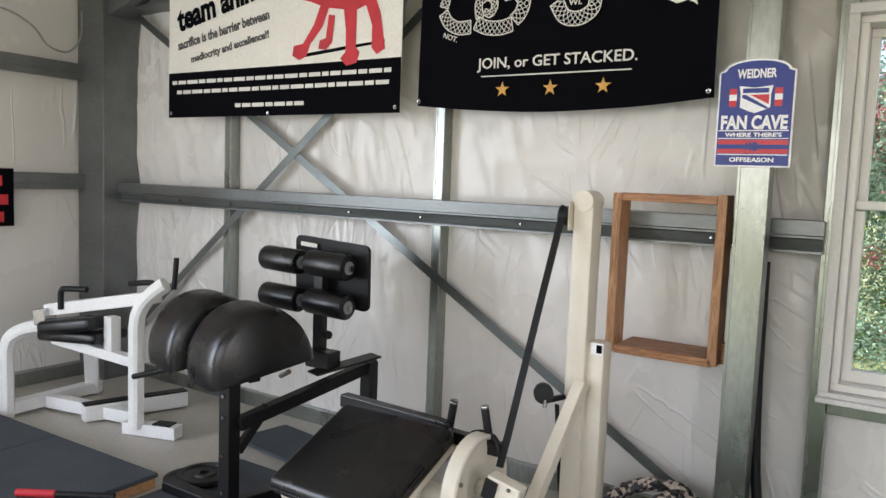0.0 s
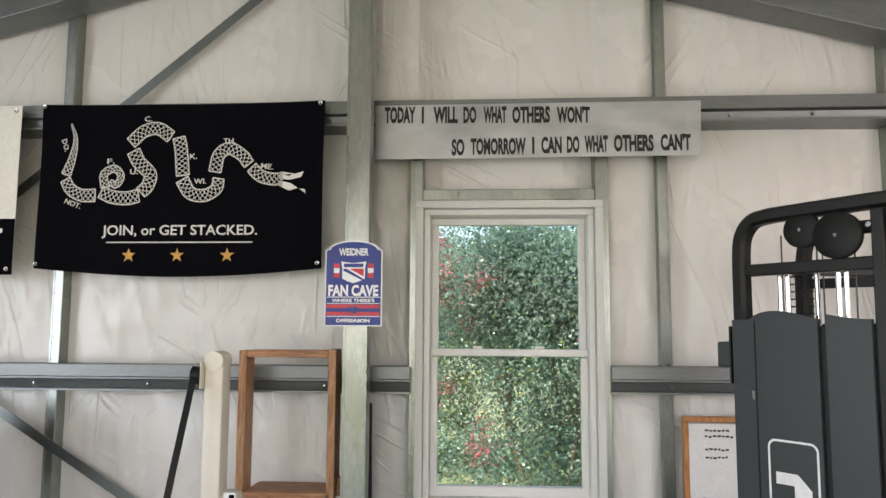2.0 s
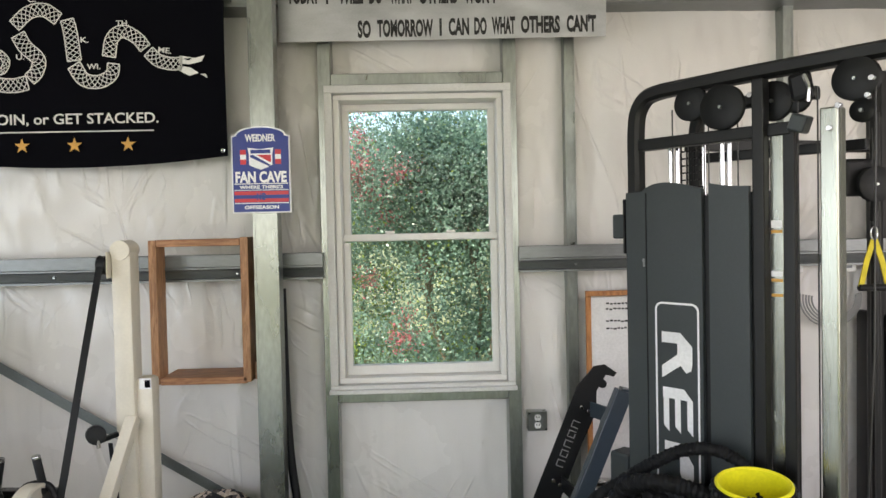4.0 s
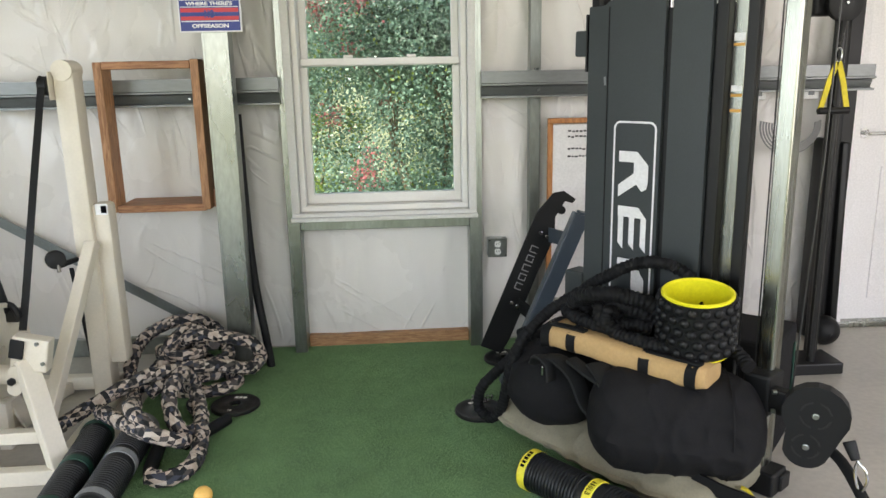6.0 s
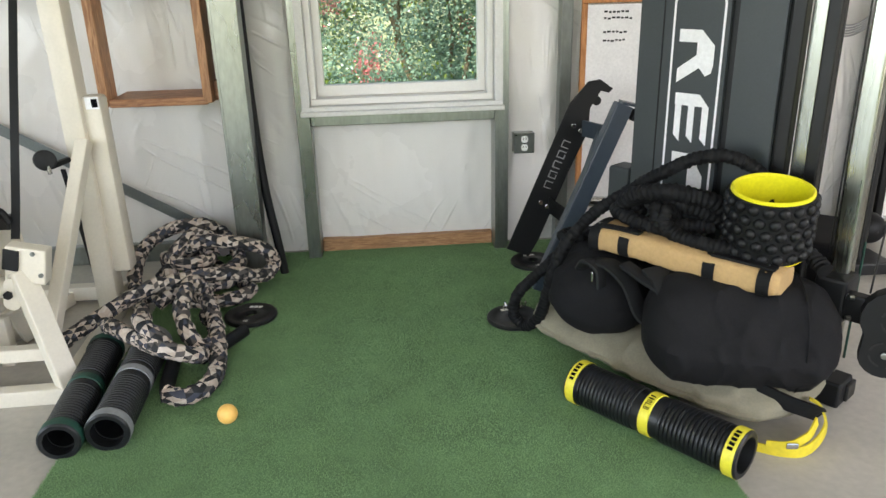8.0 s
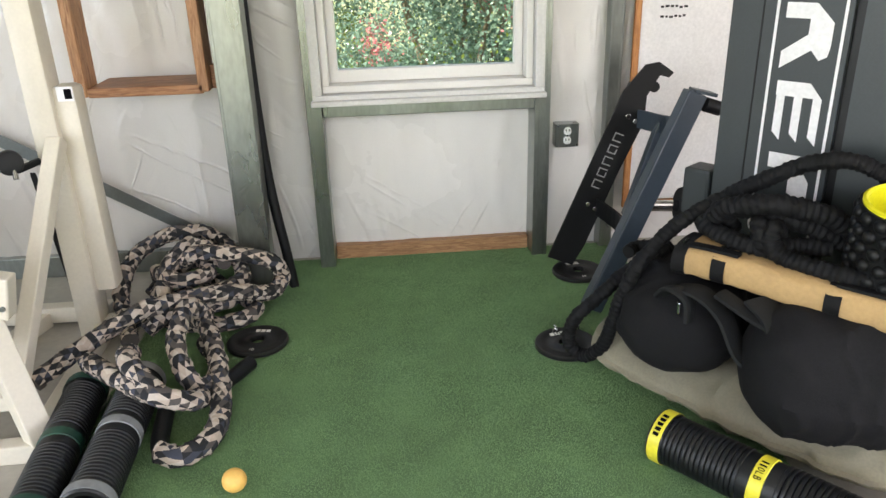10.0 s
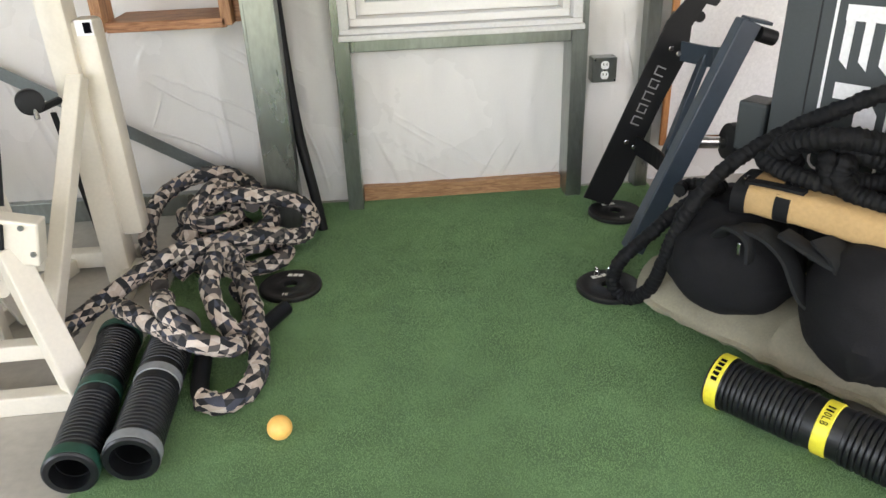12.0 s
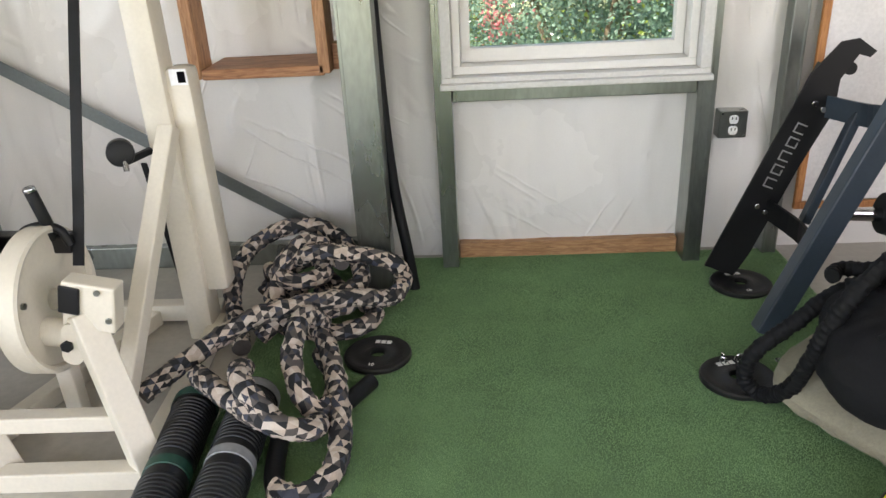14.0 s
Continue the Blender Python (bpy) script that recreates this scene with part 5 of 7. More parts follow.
ol = thing("olive_sandbag", (0, 0, 0), "large flat olive canvas sandbag lying on the turf", "sandbag")
bm = B()
om = sack(bm, (1.510, 2.315, 0.085), -55, 1.10, 0.275, 0.085, power=6, seed=5, lumps=0.06)
part("bag_body", bm, "olive", ol, smooth=True)
bm = sweep(B(), spline([(1.63, 1.86, 0.14), (1.70, 1.80, 0.12), (1.765, 1.775, 0.10), (1.81, 1.80, 0.07)], 6), 0.02, 8, rect=(0.012, 0.05))
part("black_handle", bm, "sleeve", ol, smooth=True)
bm = sweep(B(), spline([(1.58, 1.735, 0.012), (1.64, 1.70, 0.016), (1.71, 1.69, 0.020), (1.775, 1.725, 0.035), (1.82, 1.775, 0.055), (1.815, 1.81, 0.095), (1.79, 1.83, 0.11)], 6), 0.02, 8, rect=(0.005, 0.036))
st = part("yellow_strap", bm, "yellow_strap", ol, "yellow webbing strap", smooth=True)
bm = sweep(B(), spline([(1.60, 1.715, 0.035), (1.66, 1.695, 0.040), (1.73, 1.715, 0.055), (1.78, 1.76, 0.075)], 6), 0.02, 8, rect=(0.005, 0.030))
part("strap_fold", bm, "yellow_strap", st, smooth=True)
part("buckle", box(B(), (1.665, 1.685, 0.045), (0.035, 0.006, 0.02), pose(0, 0, 0, 0, 0, -10), bev=0.003), "chrome", st)

b1 = thing("black_sandbag", (0, 0, 0), "stuffed black fabric sandbag lying on the olive bag", "sandbag", "black sandbags in the pile")
bm = B()
sack(bm, (1.612, 2.00, 0.275), -14, 0.61, 0.185, 0.195, tilt=2, power=4.5, seed=1, lumps=0.085)
part("bag_body", bm, "bag", b1, smooth=True)
part("seam", sweep(B(), [(1.775 + 0.045 * math.cos(a), 1.965 + 0.183 * math.cos(a), 0.275 + 0.197 * math.sin(a)) for a in np.linspace(0, 2 * math.pi, 33)], 0.0035, 6), "sleeve", b1, smooth=True)
b2 = thing("black_sandbag", (0, 0, 0), "stuffed black fabric sandbag with a rounded end", "sandbag", "black sandbags in the pile")
bm = B()
sack(bm, (1.31, 2.46, 0.265), 62, 0.52, 0.19, 0.18, tilt=3, power=3.0, seed=2, lumps=0.07)
part("bag_body", bm, "bag", b2, smooth=True)
part("label_patch", box(B(), (1.27, 2.30, 0.118), (0.03, 0.003, 0.01), bev=0), "print_white", b2)
part("red_piping", sweep(B(), spline([(1.345, 2.14, 0.30), (1.36, 2.10, 0.25), (1.385, 2.07, 0.17)], 5), 0.006, 8), "red", b2, smooth=True)

# loose black straps draped between the bags
vs_ = thing("black_harness", (0, 0, 0), "black webbing harness draped over the sandbags", "harness")
for pts, w in (([(1.20, 2.26, 0.44), (1.24, 2.20, 0.45), (1.29, 2.15, 0.40), (1.33, 2.10, 0.30), (1.40, 2.06, 0.27)], 0.075),
               ([(1.36, 2.12, 0.46), (1.38, 2.05, 0.43), (1.385, 2.00, 0.36), (1.38, 1.985, 0.28), (1.39, 1.98, 0.235)], 0.085),
               ([(1.28, 2.17, 0.46), (1.36, 2.05, 0.42), (1.46, 1.96, 0.40), (1.58, 1.91, 0.40)], 0.055),
               ([(1.17, 2.30, 0.40), (1.175, 2.24, 0.45), (1.205, 2.20, 0.43), (1.21, 2.19, 0.37)], 0.05)):
    part("strap", sweep(B(), spline(pts, 7), 0.03, 12, rect=(w, 0.016), wrinkle=0.1), "harness", vs_, smooth=True)
part("buckle", box(B(), (1.178, 2.195, 0.41), (0.008, 0.012, 0.035), bev=0.003), "chrome", vs_)

tb = thing("tan_bag", (0, 0, 0), "tan canvas training bag with black webbing straps", "training bag")
tp = spline([(1.255, 2.375, 0.500), (1.30, 2.328, 0.505), (1.37, 2.252, 0.505), (1.46, 2.158, 0.498), (1.555, 2.058, 0.492), (1.64, 1.968, 0.490), (1.700, 1.905, 0.488)], 8)
bm = B()
rings = []
for i, p in enumerate(tp):
    f = i / (len(tp) - 1)
    k = min(1, 0.74 + 3.5 * min(f, 1 - f))
    d = (tp[min(i + 1, len(tp) - 1)] - tp[max(i - 1, 0)]).normalized()
    nrm = d.cross(Vector((0, 0, 1))).normalized()
    row = []
    for j in range(24):
        a = 2 * math.pi * j / 24
        ca, sa = math.cos(a), math.sin(a)
        q = p + nrm * (0.088 * k * math.copysign(abs(ca) ** 0.5, ca)) + Vector((0, 0, 0.046 * k * math.copysign(abs(sa) ** 0.5, sa)))
        row.append(bm.verts.new(q + Vector((0, 0, 0.005 * noise.noise(q * 13) + 0.004 * max(0, 1 - 5 * abs(noise.noise(q * 11)))))))
    rings.append(row)
for a, b in zip(rings, rings[1:]):
    for j in range(24):
        bm.faces.new((a[j], a[(j + 1) % 24], b[(j + 1) % 24], b[j]))
bm.faces.new(rings[0][::-1])
bm.faces.new(rings[-1])
bmesh.ops.recalc_face_normals(bm, faces=bm.faces)
part("bag_body", bm, "tan", tb, smooth=True)


def band(f, w=0.04):
    """A webbing band round the tan bag at f of its length."""
    i = int(f * (len(tp) - 1))
    p, d = tp[i], (tp[min(i + 1, len(tp) - 1)] - tp[max(i - 1, 0)]).normalized()
    nrm = d.cross(Vector((0, 0, 1))).normalized()
    bm = B()
    rows = []
    for s in (-w / 2, w / 2):
        rows.append([bm.verts.new(p + d * s + nrm * (0.0925 * math.copysign(abs(math.cos(a)) ** 0.7, math.cos(a))) + Vector((0, 0, 0.0515 * math.copysign(abs(math.sin(a)) ** 0.7, math.sin(a)))))
                     for a in np.linspace(0, 2 * math.pi, 29)[:-1]])
    n = 28
    for j in range(n):
        bm.faces.new((rows[0][j], rows[0][(j + 1) % n], rows[1][(j + 1) % n], rows[1][j]))
    b = part("webbing_band", bm, "sleeve", tb, smooth=True)
    return p, d, nrm, b


for f in (0.08, 0.30, 0.68, 0.93):
    p, d, nrm, b = band(f)
    for s in (0.03, 0.05):
        q = p + nrm * s + Vector((0, 0, 0.052))
        part("rivet", rod(B(), q, q + Vector((0, 0, 0.004)), 0.006, seg=10), "chrome", b)
for f0, f1 in ((0.06, 0.34), (0.66, 0.95)):
    i0, i1 = int(f0 * (len(tp) - 1)), int(f1 * (len(tp) - 1))
    pts = [tp[i] + Vector((-0.03, -0.05, 0.05)) for i in range(i0, i1 + 1)]
    part("side_strap", sweep(B(), pts, 0.01, 8, rect=(0.032, 0.008)), "sleeve", tb, smooth=True)

# black sleeved battle rope draped over the pile
br = thing("black_rope", (0, 0, 0), "black nylon-sleeved battle rope coiled over the bags", "rope")
STRANDS = ([(1.33, 2.56, 0.41), (1.196, 2.60, 0.36), (1.094, 2.583, 0.285), (1.00, 2.60, 0.18), (0.985, 2.62, 0.08), (1.03, 2.60, 0.034), (1.065, 2.52, 0.10), (1.085, 2.46, 0.235), (1.10, 2.435, 0.34), (1.141, 2.42, 0.45),
            (1.24, 2.44, 0.55), (1.357, 2.42, 0.635), (1.433, 2.33, 0.72), (1.515, 2.26, 0.785), (1.594, 2.21, 0.808), (1.671, 2.20, 0.786), (1.72, 2.165, 0.745), (1.75, 2.13, 0.66), (1.77, 2.10, 0.56)],
           [(1.36, 2.40, 0.55), (1.33, 2.36, 0.61), (1.35, 2.30, 0.662), (1.413, 2.22, 0.692), (1.505, 2.19, 0.68), (1.57, 2.17, 0.66), (1.66, 2.16, 0.60)],
           [(1.39, 2.36, 0.57), (1.36, 2.34, 0.63), (1.40, 2.27, 0.665), (1.47, 2.22, 0.648), (1.55, 2.20, 0.62), (1.64, 2.17, 0.57)],
           [(1.35, 2.42, 0.57), (1.308, 2.37, 0.585), (1.348, 2.285, 0.572), (1.405, 2.21, 0.568), (1.47, 2.19, 0.565)],
           [(1.47, 2.24, 0.59), (1.425, 2.20, 0.635), (1.410, 2.18, 0.595), (1.44, 2.15, 0.562), (1.486, 2.095, 0.556), (1.537, 2.04, 0.555), (1.60, 1.985, 0.556), (1.66, 1.95, 0.556)],
           [(1.43, 2.28, 0.59), (1.395, 2.225, 0.635), (1.40, 2.20, 0.59), (1.43, 2.20, 0.575), (1.50, 2.20, 0.575), (1.58, 2.18, 0.57)],
           [(1.77, 2.10, 0.57), (1.80, 2.04, 0.55), (1.83, 1.97, 0.515), (1.835, 1.93, 0.50)],
           [(1.16, 2.58, 0.42), (1.20, 2.62, 0.42), (1.28, 2.56, 0.44), (1.22, 2.50, 0.44), (1.17, 2.52, 0.42)])
for k, pts in enumerate(STRANDS):
    rr = (0.0225, 0.029, 0.026, 0.025, 0.025, 0.024, 0.024, 0.020)[k]
    part("rope_strand", sweep(B(), spline(pts, 24), rr, 14, wrinkle=0.20, gather=0.075), "sleeve", br, smooth=True)

# short ribbed roller tube, black outside and yellow inside
rg = thing("foam_roller", Matrix.Translation((1.682, 2.025, 0.645)) @ pose(0, 0, 0, 7, -3, 0), "black knobbly massage roller with a bright yellow core", "foam roller")
part("core", lathe(B(), [(0.108, -0.103), (0.115, -0.110), (0.122, -0.106), (0.122, 0.106), (0.115, 0.110), (0.108, 0.103)], None, 56, True), "yellow", rg, smooth=True)
part("rubber_skin", lathe(B(), [(0.1225, -0.100), (0.1225, 0.100), (0.127, 0.098), (0.127, -0.098)], None, 56, True), "matte", rg, smooth=True)
knob = bpy.data.meshes.new("knob")
bm = B()
bmesh.ops.create_icosphere(bm, subdivisions=2, radius=0.0185)
bmesh.ops.scale(bm, vec=(0.72, 1, 1), verts=bm.verts)
bm.to_mesh(knob)
bm.free()
knob.materials.append(M["matte"])
knob.polygons.foreach_set("use_smooth", [True] * len(knob.polygons))
for row in range(5):
    for k in range(18):
        a = 2 * math.pi * (k + 0.5 * (row % 2)) / 18
        o = new("knob", knob)
        o.parent = rg
        o.matrix_basis = Matrix.Translation((0.127 * math.cos(a), 0.127 * math.sin(a), -0.078 + row * 0.039)) @ Matrix.Rotation(a, 4, "Z")
for k in range(9):
    a = radians(48 + k * 9)
    part("print_bar", box(B(), (0.1075 * math.cos(a), 0.1075 * math.sin(a), -0.01), (0.001, 0.011, 0.028), Matrix.Rotation(a, 4, "Z"), bev=0), "print_grey", rg)


def slam_pipe(m, band_mat, label, group, mid=True, end_band=True, L=0.60, r=0.072):
    """A corrugated weighted pipe: ribbed halves, a smooth waist, an open mouth and coloured bands."""
    t = thing("weighted_pipe", m, label, "weighted pipe", group)
    n = 15
    for s in (-1, 1):
        prof = []
        a, b = 0.045, L / 2 - 0.045
        for k in range(n):
            z0, z1 = a + (b - a) * k / n, a + (b - a) * (k + 1) / n
            w = z1 - z0
            prof += [(r - 0.006, z0), (r - 0.001, z0 + w * 0.18), (r, z0 + w * 0.5), (r - 0.001, z0 + w * 0.82)]
        prof += [(r - 0.006, b), (r - 0.018, b), (r - 0.018, a)]
        part("ribbed_sleeve", lathe(B(), [(q, z * s) for q, z in prof], None, 36, True), "corrugated", t, smooth=True)
        part("end_ring", lathe(B(), [(r + 0.001, (L / 2 - 0.046) * s), (r + 0.003, (L / 2 - 0.040) * s), (r + 0.003, (L / 2 - 0.004) * s), (r - 0.002, L / 2 * s), (r - 0.015, L / 2 * s), (r - 0.017, (L / 2 - 0.24) * s),
                                     (0.002, (L / 2 - 0.24) * s)], None, 36, caps=False), "corrugated", t, smooth=True)
        if end_band:
            part("end_label", lathe(B(), [(r + 0.0035, (L / 2 - 0.041) * s), (r + 0.0045, (L / 2 - 0.040) * s), (r + 0.0045, (L / 2 - 0.008) * s), (r + 0.0035, (L / 2 - 0.007) * s)], None, 36, caps=False), band_mat, t, smooth=True)
    part("waist", lathe(B(), [(r - 0.006, -0.05), (r - 0.004, -0.045), (r - 0.004, 0.045), (r - 0.006, 0.05)], None, 36), "corrugated", t, smooth=True)
    if mid:
        part("waist_label", lathe(B(), [(r - 0.003, -0.018), (r - 0.0005, -0.016), (r - 0.0005, 0.016), (r - 0.003, 0.018)], None, 36), band_mat, t, smooth=True)
    return t


def along(a, b):
    a, b = Vector(a), Vector(b)
    return Matrix.Translation((a + b) / 2) @ turn_to(b - a)


pm = along((1.105, 2.085, 0.078), (1.488, 1.610, 0.078))
wp = slam_pipe(pm, "yellow_label", "black ribbed weighted pipe with yellow bands marked 110LB", "weighted pipes")
# the weight, lettered round the waist
for k, ch in enumerate("110LB"):
    a = radians(118 + (k - 2) * 9.5)
    mm = Matrix.Rotation(a, 4, "Z") @ Matrix.Translation((0.0728, 0, 0)) @ pose(0, 0, 0, 0, 0, 90)
    lettering("weight_mark", ch, mm, 0.009 if ch != "1" else 0.005, 0.018, "cloth_black", wp, depth=0.0008)
for s in (-1, 1):
    for k in range(5):
        a = radians(100 + k * 11)
        part("print_bar", box(B(), (0.0775 * math.cos(a), 0.0775 * math.sin(a), s * 0.276), (0.001, 0.010, 0.016), Matrix.Rotation(a, 4, "Z"), bev=0), "cloth_black", wp)
slam_pipe(along((-0.553, 1.935, 0.066), (-0.612, 2.56, 0.066)), "green_band", "black ribbed weighted pipe with a dark green band", "weighted pipes", L=0.63, r=0.062)
slam_pipe(along((-0.415, 1.960, 0.070), (-0.440, 2.59, 0.070)), "grey_band", "black ribbed weighted pipe with a grey band", "weighted pipes", L=0.63, r=0.066)

# small iron plates on the turf
def change_plate(m, label, r=0.112):
    t = thing("weight_plate", m, label, "weight plate", "small plates on the turf")
    part("disc", lathe(B(), [(0.026, 0.0), (r - 0.004, 0.0), (r, 0.004), (r, 0.015), (r - 0.004, 0.019), (r - 0.022, 0.019), (r - 0.026, 0.016), (0.046, 0.016), (0.042, 0.019), (0.026, 0.019)], None, 48, True), "iron", t, smooth=True)
    for k in range(3):
        part("print_bar", box(B(), ((k - 1) * 0.020, 0.070, 0.0165), (0.016, 0.018, 0.001), bev=0), "print_white", t)
    lettering("weight_mark", "10", Matrix.Translation((0, -0.070, 0.0162)) @ pose(0, 0, 0, -90), 0.017, 0.015, "print_white", t)
    return t


LP = "small black iron weight plate lying on the turf"
change_plate(Matrix.Translation((-0.118, 2.878, 0.010)) @ pose(0, 0, 0, 0, 0, -10), LP)
change_plate(Matrix.Translation((1.205, 3.320, 0.010)) @ pose(0, 0, 0, 0, 0, 8), LP)
change_plate(Matrix.Translation((1.000, 2.705, 0.010)) @ pose(0, 0, 0, 0, 0, 14), LP)

ba = thing("massage_ball", (-0.068, 2.072, 0.042), "small yellow-orange rubber ball on the turf", "ball")
bm = B()
bmesh.ops.create_uvsphere(bm, u_segments=32, v_segments=20, radius=0.033)
part("ball_shell", bm, "orange", ba, smooth=True)
part("seam", lathe(B(), [(0.0331, -0.0006), (0.0334, 0), (0.0331, 0.0006)], pose(0, 0, 0, 60, 20, 0), 32), "gold", ba)

# camouflage battle rope heaped by the column
cr = thing("camouflage_rope", (0, 0, 0), "thick battle rope in a grey camouflage sleeve, heaped", "rope")
STR = ([(-0.772, 2.557, 0.10), (-0.66, 2.687, 0.145), (-0.505, 2.839, 0.19), (-0.316, 2.915, 0.20), (-0.19, 3.02, 0.16), (-0.095, 3.13, 0.10), (-0.055, 3.24, 0.115), (-0.10, 3.215, 0.205), (-0.238, 3.19, 0.250), (-0.362, 3.19, 0.26),
        (-0.45, 3.24, 0.20), (-0.54, 3.28, 0.12)],
       [(-0.58, 2.90, 0.045), (-0.644, 3.06, 0.055), (-0.684, 3.19, 0.118), (-0.662, 3.34, 0.199), (-0.548, 3.43, 0.250), (-0.41, 3.44, 0.258), (-0.295, 3.38, 0.215), (-0.20, 3.18, 0.16), (-0.267, 3.05, 0.155), (-0.411, 2.98, 0.15), (-0.52, 2.92, 0.07)],
       [(-0.56, 3.34, 0.05), (-0.545, 3.24, 0.17), (-0.44, 3.11, 0.185), (-0.34, 3.19, 0.17), (-0.42, 3.36, 0.20), (-0.52, 3.40, 0.13), (-0.60, 3.28, 0.05)],
       [(-0.30, 2.92, 0.12), (-0.322, 2.81, 0.215), (-0.335, 2.66, 0.19), (-0.298, 2.53, 0.15), (-0.25, 2.49, 0.09), (-0.215, 2.57, 0.05), (-0.235, 2.72, 0.045), (-0.30, 2.84, 0.05)],
       [(-0.60, 2.58, 0.150), (-0.542, 2.51, 0.165), (-0.419, 2.405, 0.165), (-0.300, 2.335, 0.150), (-0.228, 2.39, 0.10), (-0.245, 2.50, 0.05)],
       [(-0.47, 2.60, 0.16), (-0.448, 2.50, 0.205), (-0.40, 2.41, 0.21), (-0.33, 2.355, 0.16)],
       [(-0.42, 3.04, 0.06), (-0.30, 2.87, 0.115), (-0.222, 2.68, 0.09), (-0.163, 2.42, 0.055), (-0.168, 2.26, 0.048), (-0.235, 2.185, 0.048), (-0.300, 2.215, 0.048)],
       [(-0.40, 3.30, 0.045), (-0.25, 3.24, 0.045), (-0.15, 3.10, 0.045), (-0.25, 2.98, 0.05), (-0.45, 3.02, 0.05), (-0.55, 3.15, 0.05), (-0.45, 3.28, 0.06)],
       [(-0.35, 3.30, 0.10), (-0.24, 3.10, 0.10), (-0.38, 3.02, 0.11), (-0.52, 3.12, 0.11), (-0.47, 3.26, 0.17), (-0.34, 3.30, 0.20), (-0.27, 3.20, 0.21)],
       [(-0.62, 3.02, 0.05), (-0.52, 3.08, 0.09), (-0.48, 3.18, 0.22), (-0.40, 3.28, 0.265), (-0.28, 3.30, 0.18)])
for pts in STR:
    part("rope_strand", sweep(B(), spline(pts, 20), 0.0315, 16, uv=(9, 44), wrinkle=0.2, gather=0.035), "camo", cr, smooth=True)
part("rope_handle", sweep(B(), spline([(-0.295, 2.215, 0.040), (-0.318, 2.28, 0.036), (-0.335, 2.40, 0.034), (-0.345, 2.5, 0.034)], 6), 0.027, 14), "matte", cr, "black rubber rope end", smooth=True)
part("rope_handle", sweep(B(), spline([(-0.115, 2.70, 0.036), (-0.17, 2.60, 0.036), (-0.24, 2.48, 0.036)], 6), 0.026, 14), "matte", cr, "black rubber rope end", smooth=True)

# pair of steel lever arms leaning at the wall
la = thing("lever_arms", (0, 0, 0), "pair of slate steel lever arms leaning at the wall", "gym attachment")
a0, a1 = Vector((1.150, 3.40, 0.045)), Vector((1.478, 3.42, 0.835))
d = (a1 - a0).normalized()
side = d.cross(Vector((0, 1, 0))).normalized()
if side.x < 0:
    side = -side
L1 = (a1 - a0).length
AM = Matrix((side, Vector((0, 1, 0)), d)).transposed().to_4x4()
AM.translation = a0
bm = plate(B(), [(-0.075, 0.0), (0.045, 0.0), (0.058, 0.10), (0.058, L1 * 0.55), (0.068, L1 * 0.80), (0.030, L1 * 0.92), (0.045, L1 * 1.03), (0.085, L1 * 1.035), (0.095, L1 * 1.065), (0.02, L1 * 1.085), (-0.030, L1 * 1.05), (-0.072, L1 * 0.90)], 0.008, AM @ Matrix.Translation((0, -0.03, 0)))
part("side_plate", bm, "black", la)
bm = plate(B(), [(-0.05, 0.0), (0.03, 0.0), (0.04, 0.1), (0.04, L1 * 0.8), (0.025, L1 * 0.9), (-0.045, L1 * 0.95)], 0.05, AM @ Matrix.Translation((0, -0.02, 0)))
part("arm_tube", bm, "black", la)
part("hook_pin", rod(B(), AM @ Vector((0.05, -0.02, L1 * 0.97)), AM @ Vector((0.05, 0.09, L1 * 0.97)), 0.022, bev=0.003), "matte", la)
for s, f in ((-0.012, 0.80), (0.026, 0.79), (-0.012, 0.33), (0.026, 0.32)):
    c = AM @ Vector((s, -0.031, L1 * f))
    part("bolt", rod(B(), c, c + Vector((0, -0.012, 0)), 0.011, seg=12, bev=0.002), "chrome", la)
for k in range(5):
    z = L1 * (0.44 + 0.062 * k)
    bm = B()
    for dx, dz, w, h in ((0, -0.016, 0.040, 0.005), (0, 0.016, 0.040, 0.005), (-0.0175, 0, 0.005, 0.027), (0.0175, -0.004, 0.005, 0.019))[:4 if k in (1, 3) else 3]:
        box(bm, AM @ Vector((-0.010 + dx, -0.032, z + dz)), (w, 0.001, h), AM.to_3x3().to_4x4(), bev=0)
    part("badge_shape", bm, "greycable", la)
b0, b1_ = Vector((1.155, 2.94, 0.035)), Vector((1.515, 3.00, 0.845))
part("arm_tube", beam(B(), b0, b1_, 0.075, 0.062, bev=0.006, up=(0, 1, 0)), "blue_steel", la)
part("end_tab", box(B(), b1_ + Vector((0.028, 0, 0.0)), (0.085, 0.07, 0.012), pose(0, 0, 0, 0, 14, 0), bev=0.003), "blue_steel", la)
part("end_pin", rod(B(), b1_ + Vector((0.03, -0.02, -0.04)), b1_ + Vector((0.09, -0.02, -0.06)), 0.026, bev=0.003), "matte", la)
for f, g in ((0.80, 0.86), (0.33, 0.34)):
    p, q = a0.lerp(a1, f) + side * 0.03, b0.lerp(b1_, g)
    m2 = (p + q) / 2 + Vector((0.05, 0, -0.02))
    part("link_plate", sweep(B(), spline([p, m2, q], 6), 0.02, 8, rect=(0.012, 0.075)), "blue_steel" if f > 0.5 else "black", la)
part("cross_tube", beam(B(), a0.lerp(a1, 0.42) + Vector((0.10, -0.12, -0.10)), a0.lerp(a1, 0.80) + Vector((0.09, -0.14, 0.0)), 0.05, 0.03), "blue_steel", la)
part("axle", rod(B(), (1.33, 2.99, 0.43), (1.62, 3.02, 0.40), 0.022), "chrome", la)
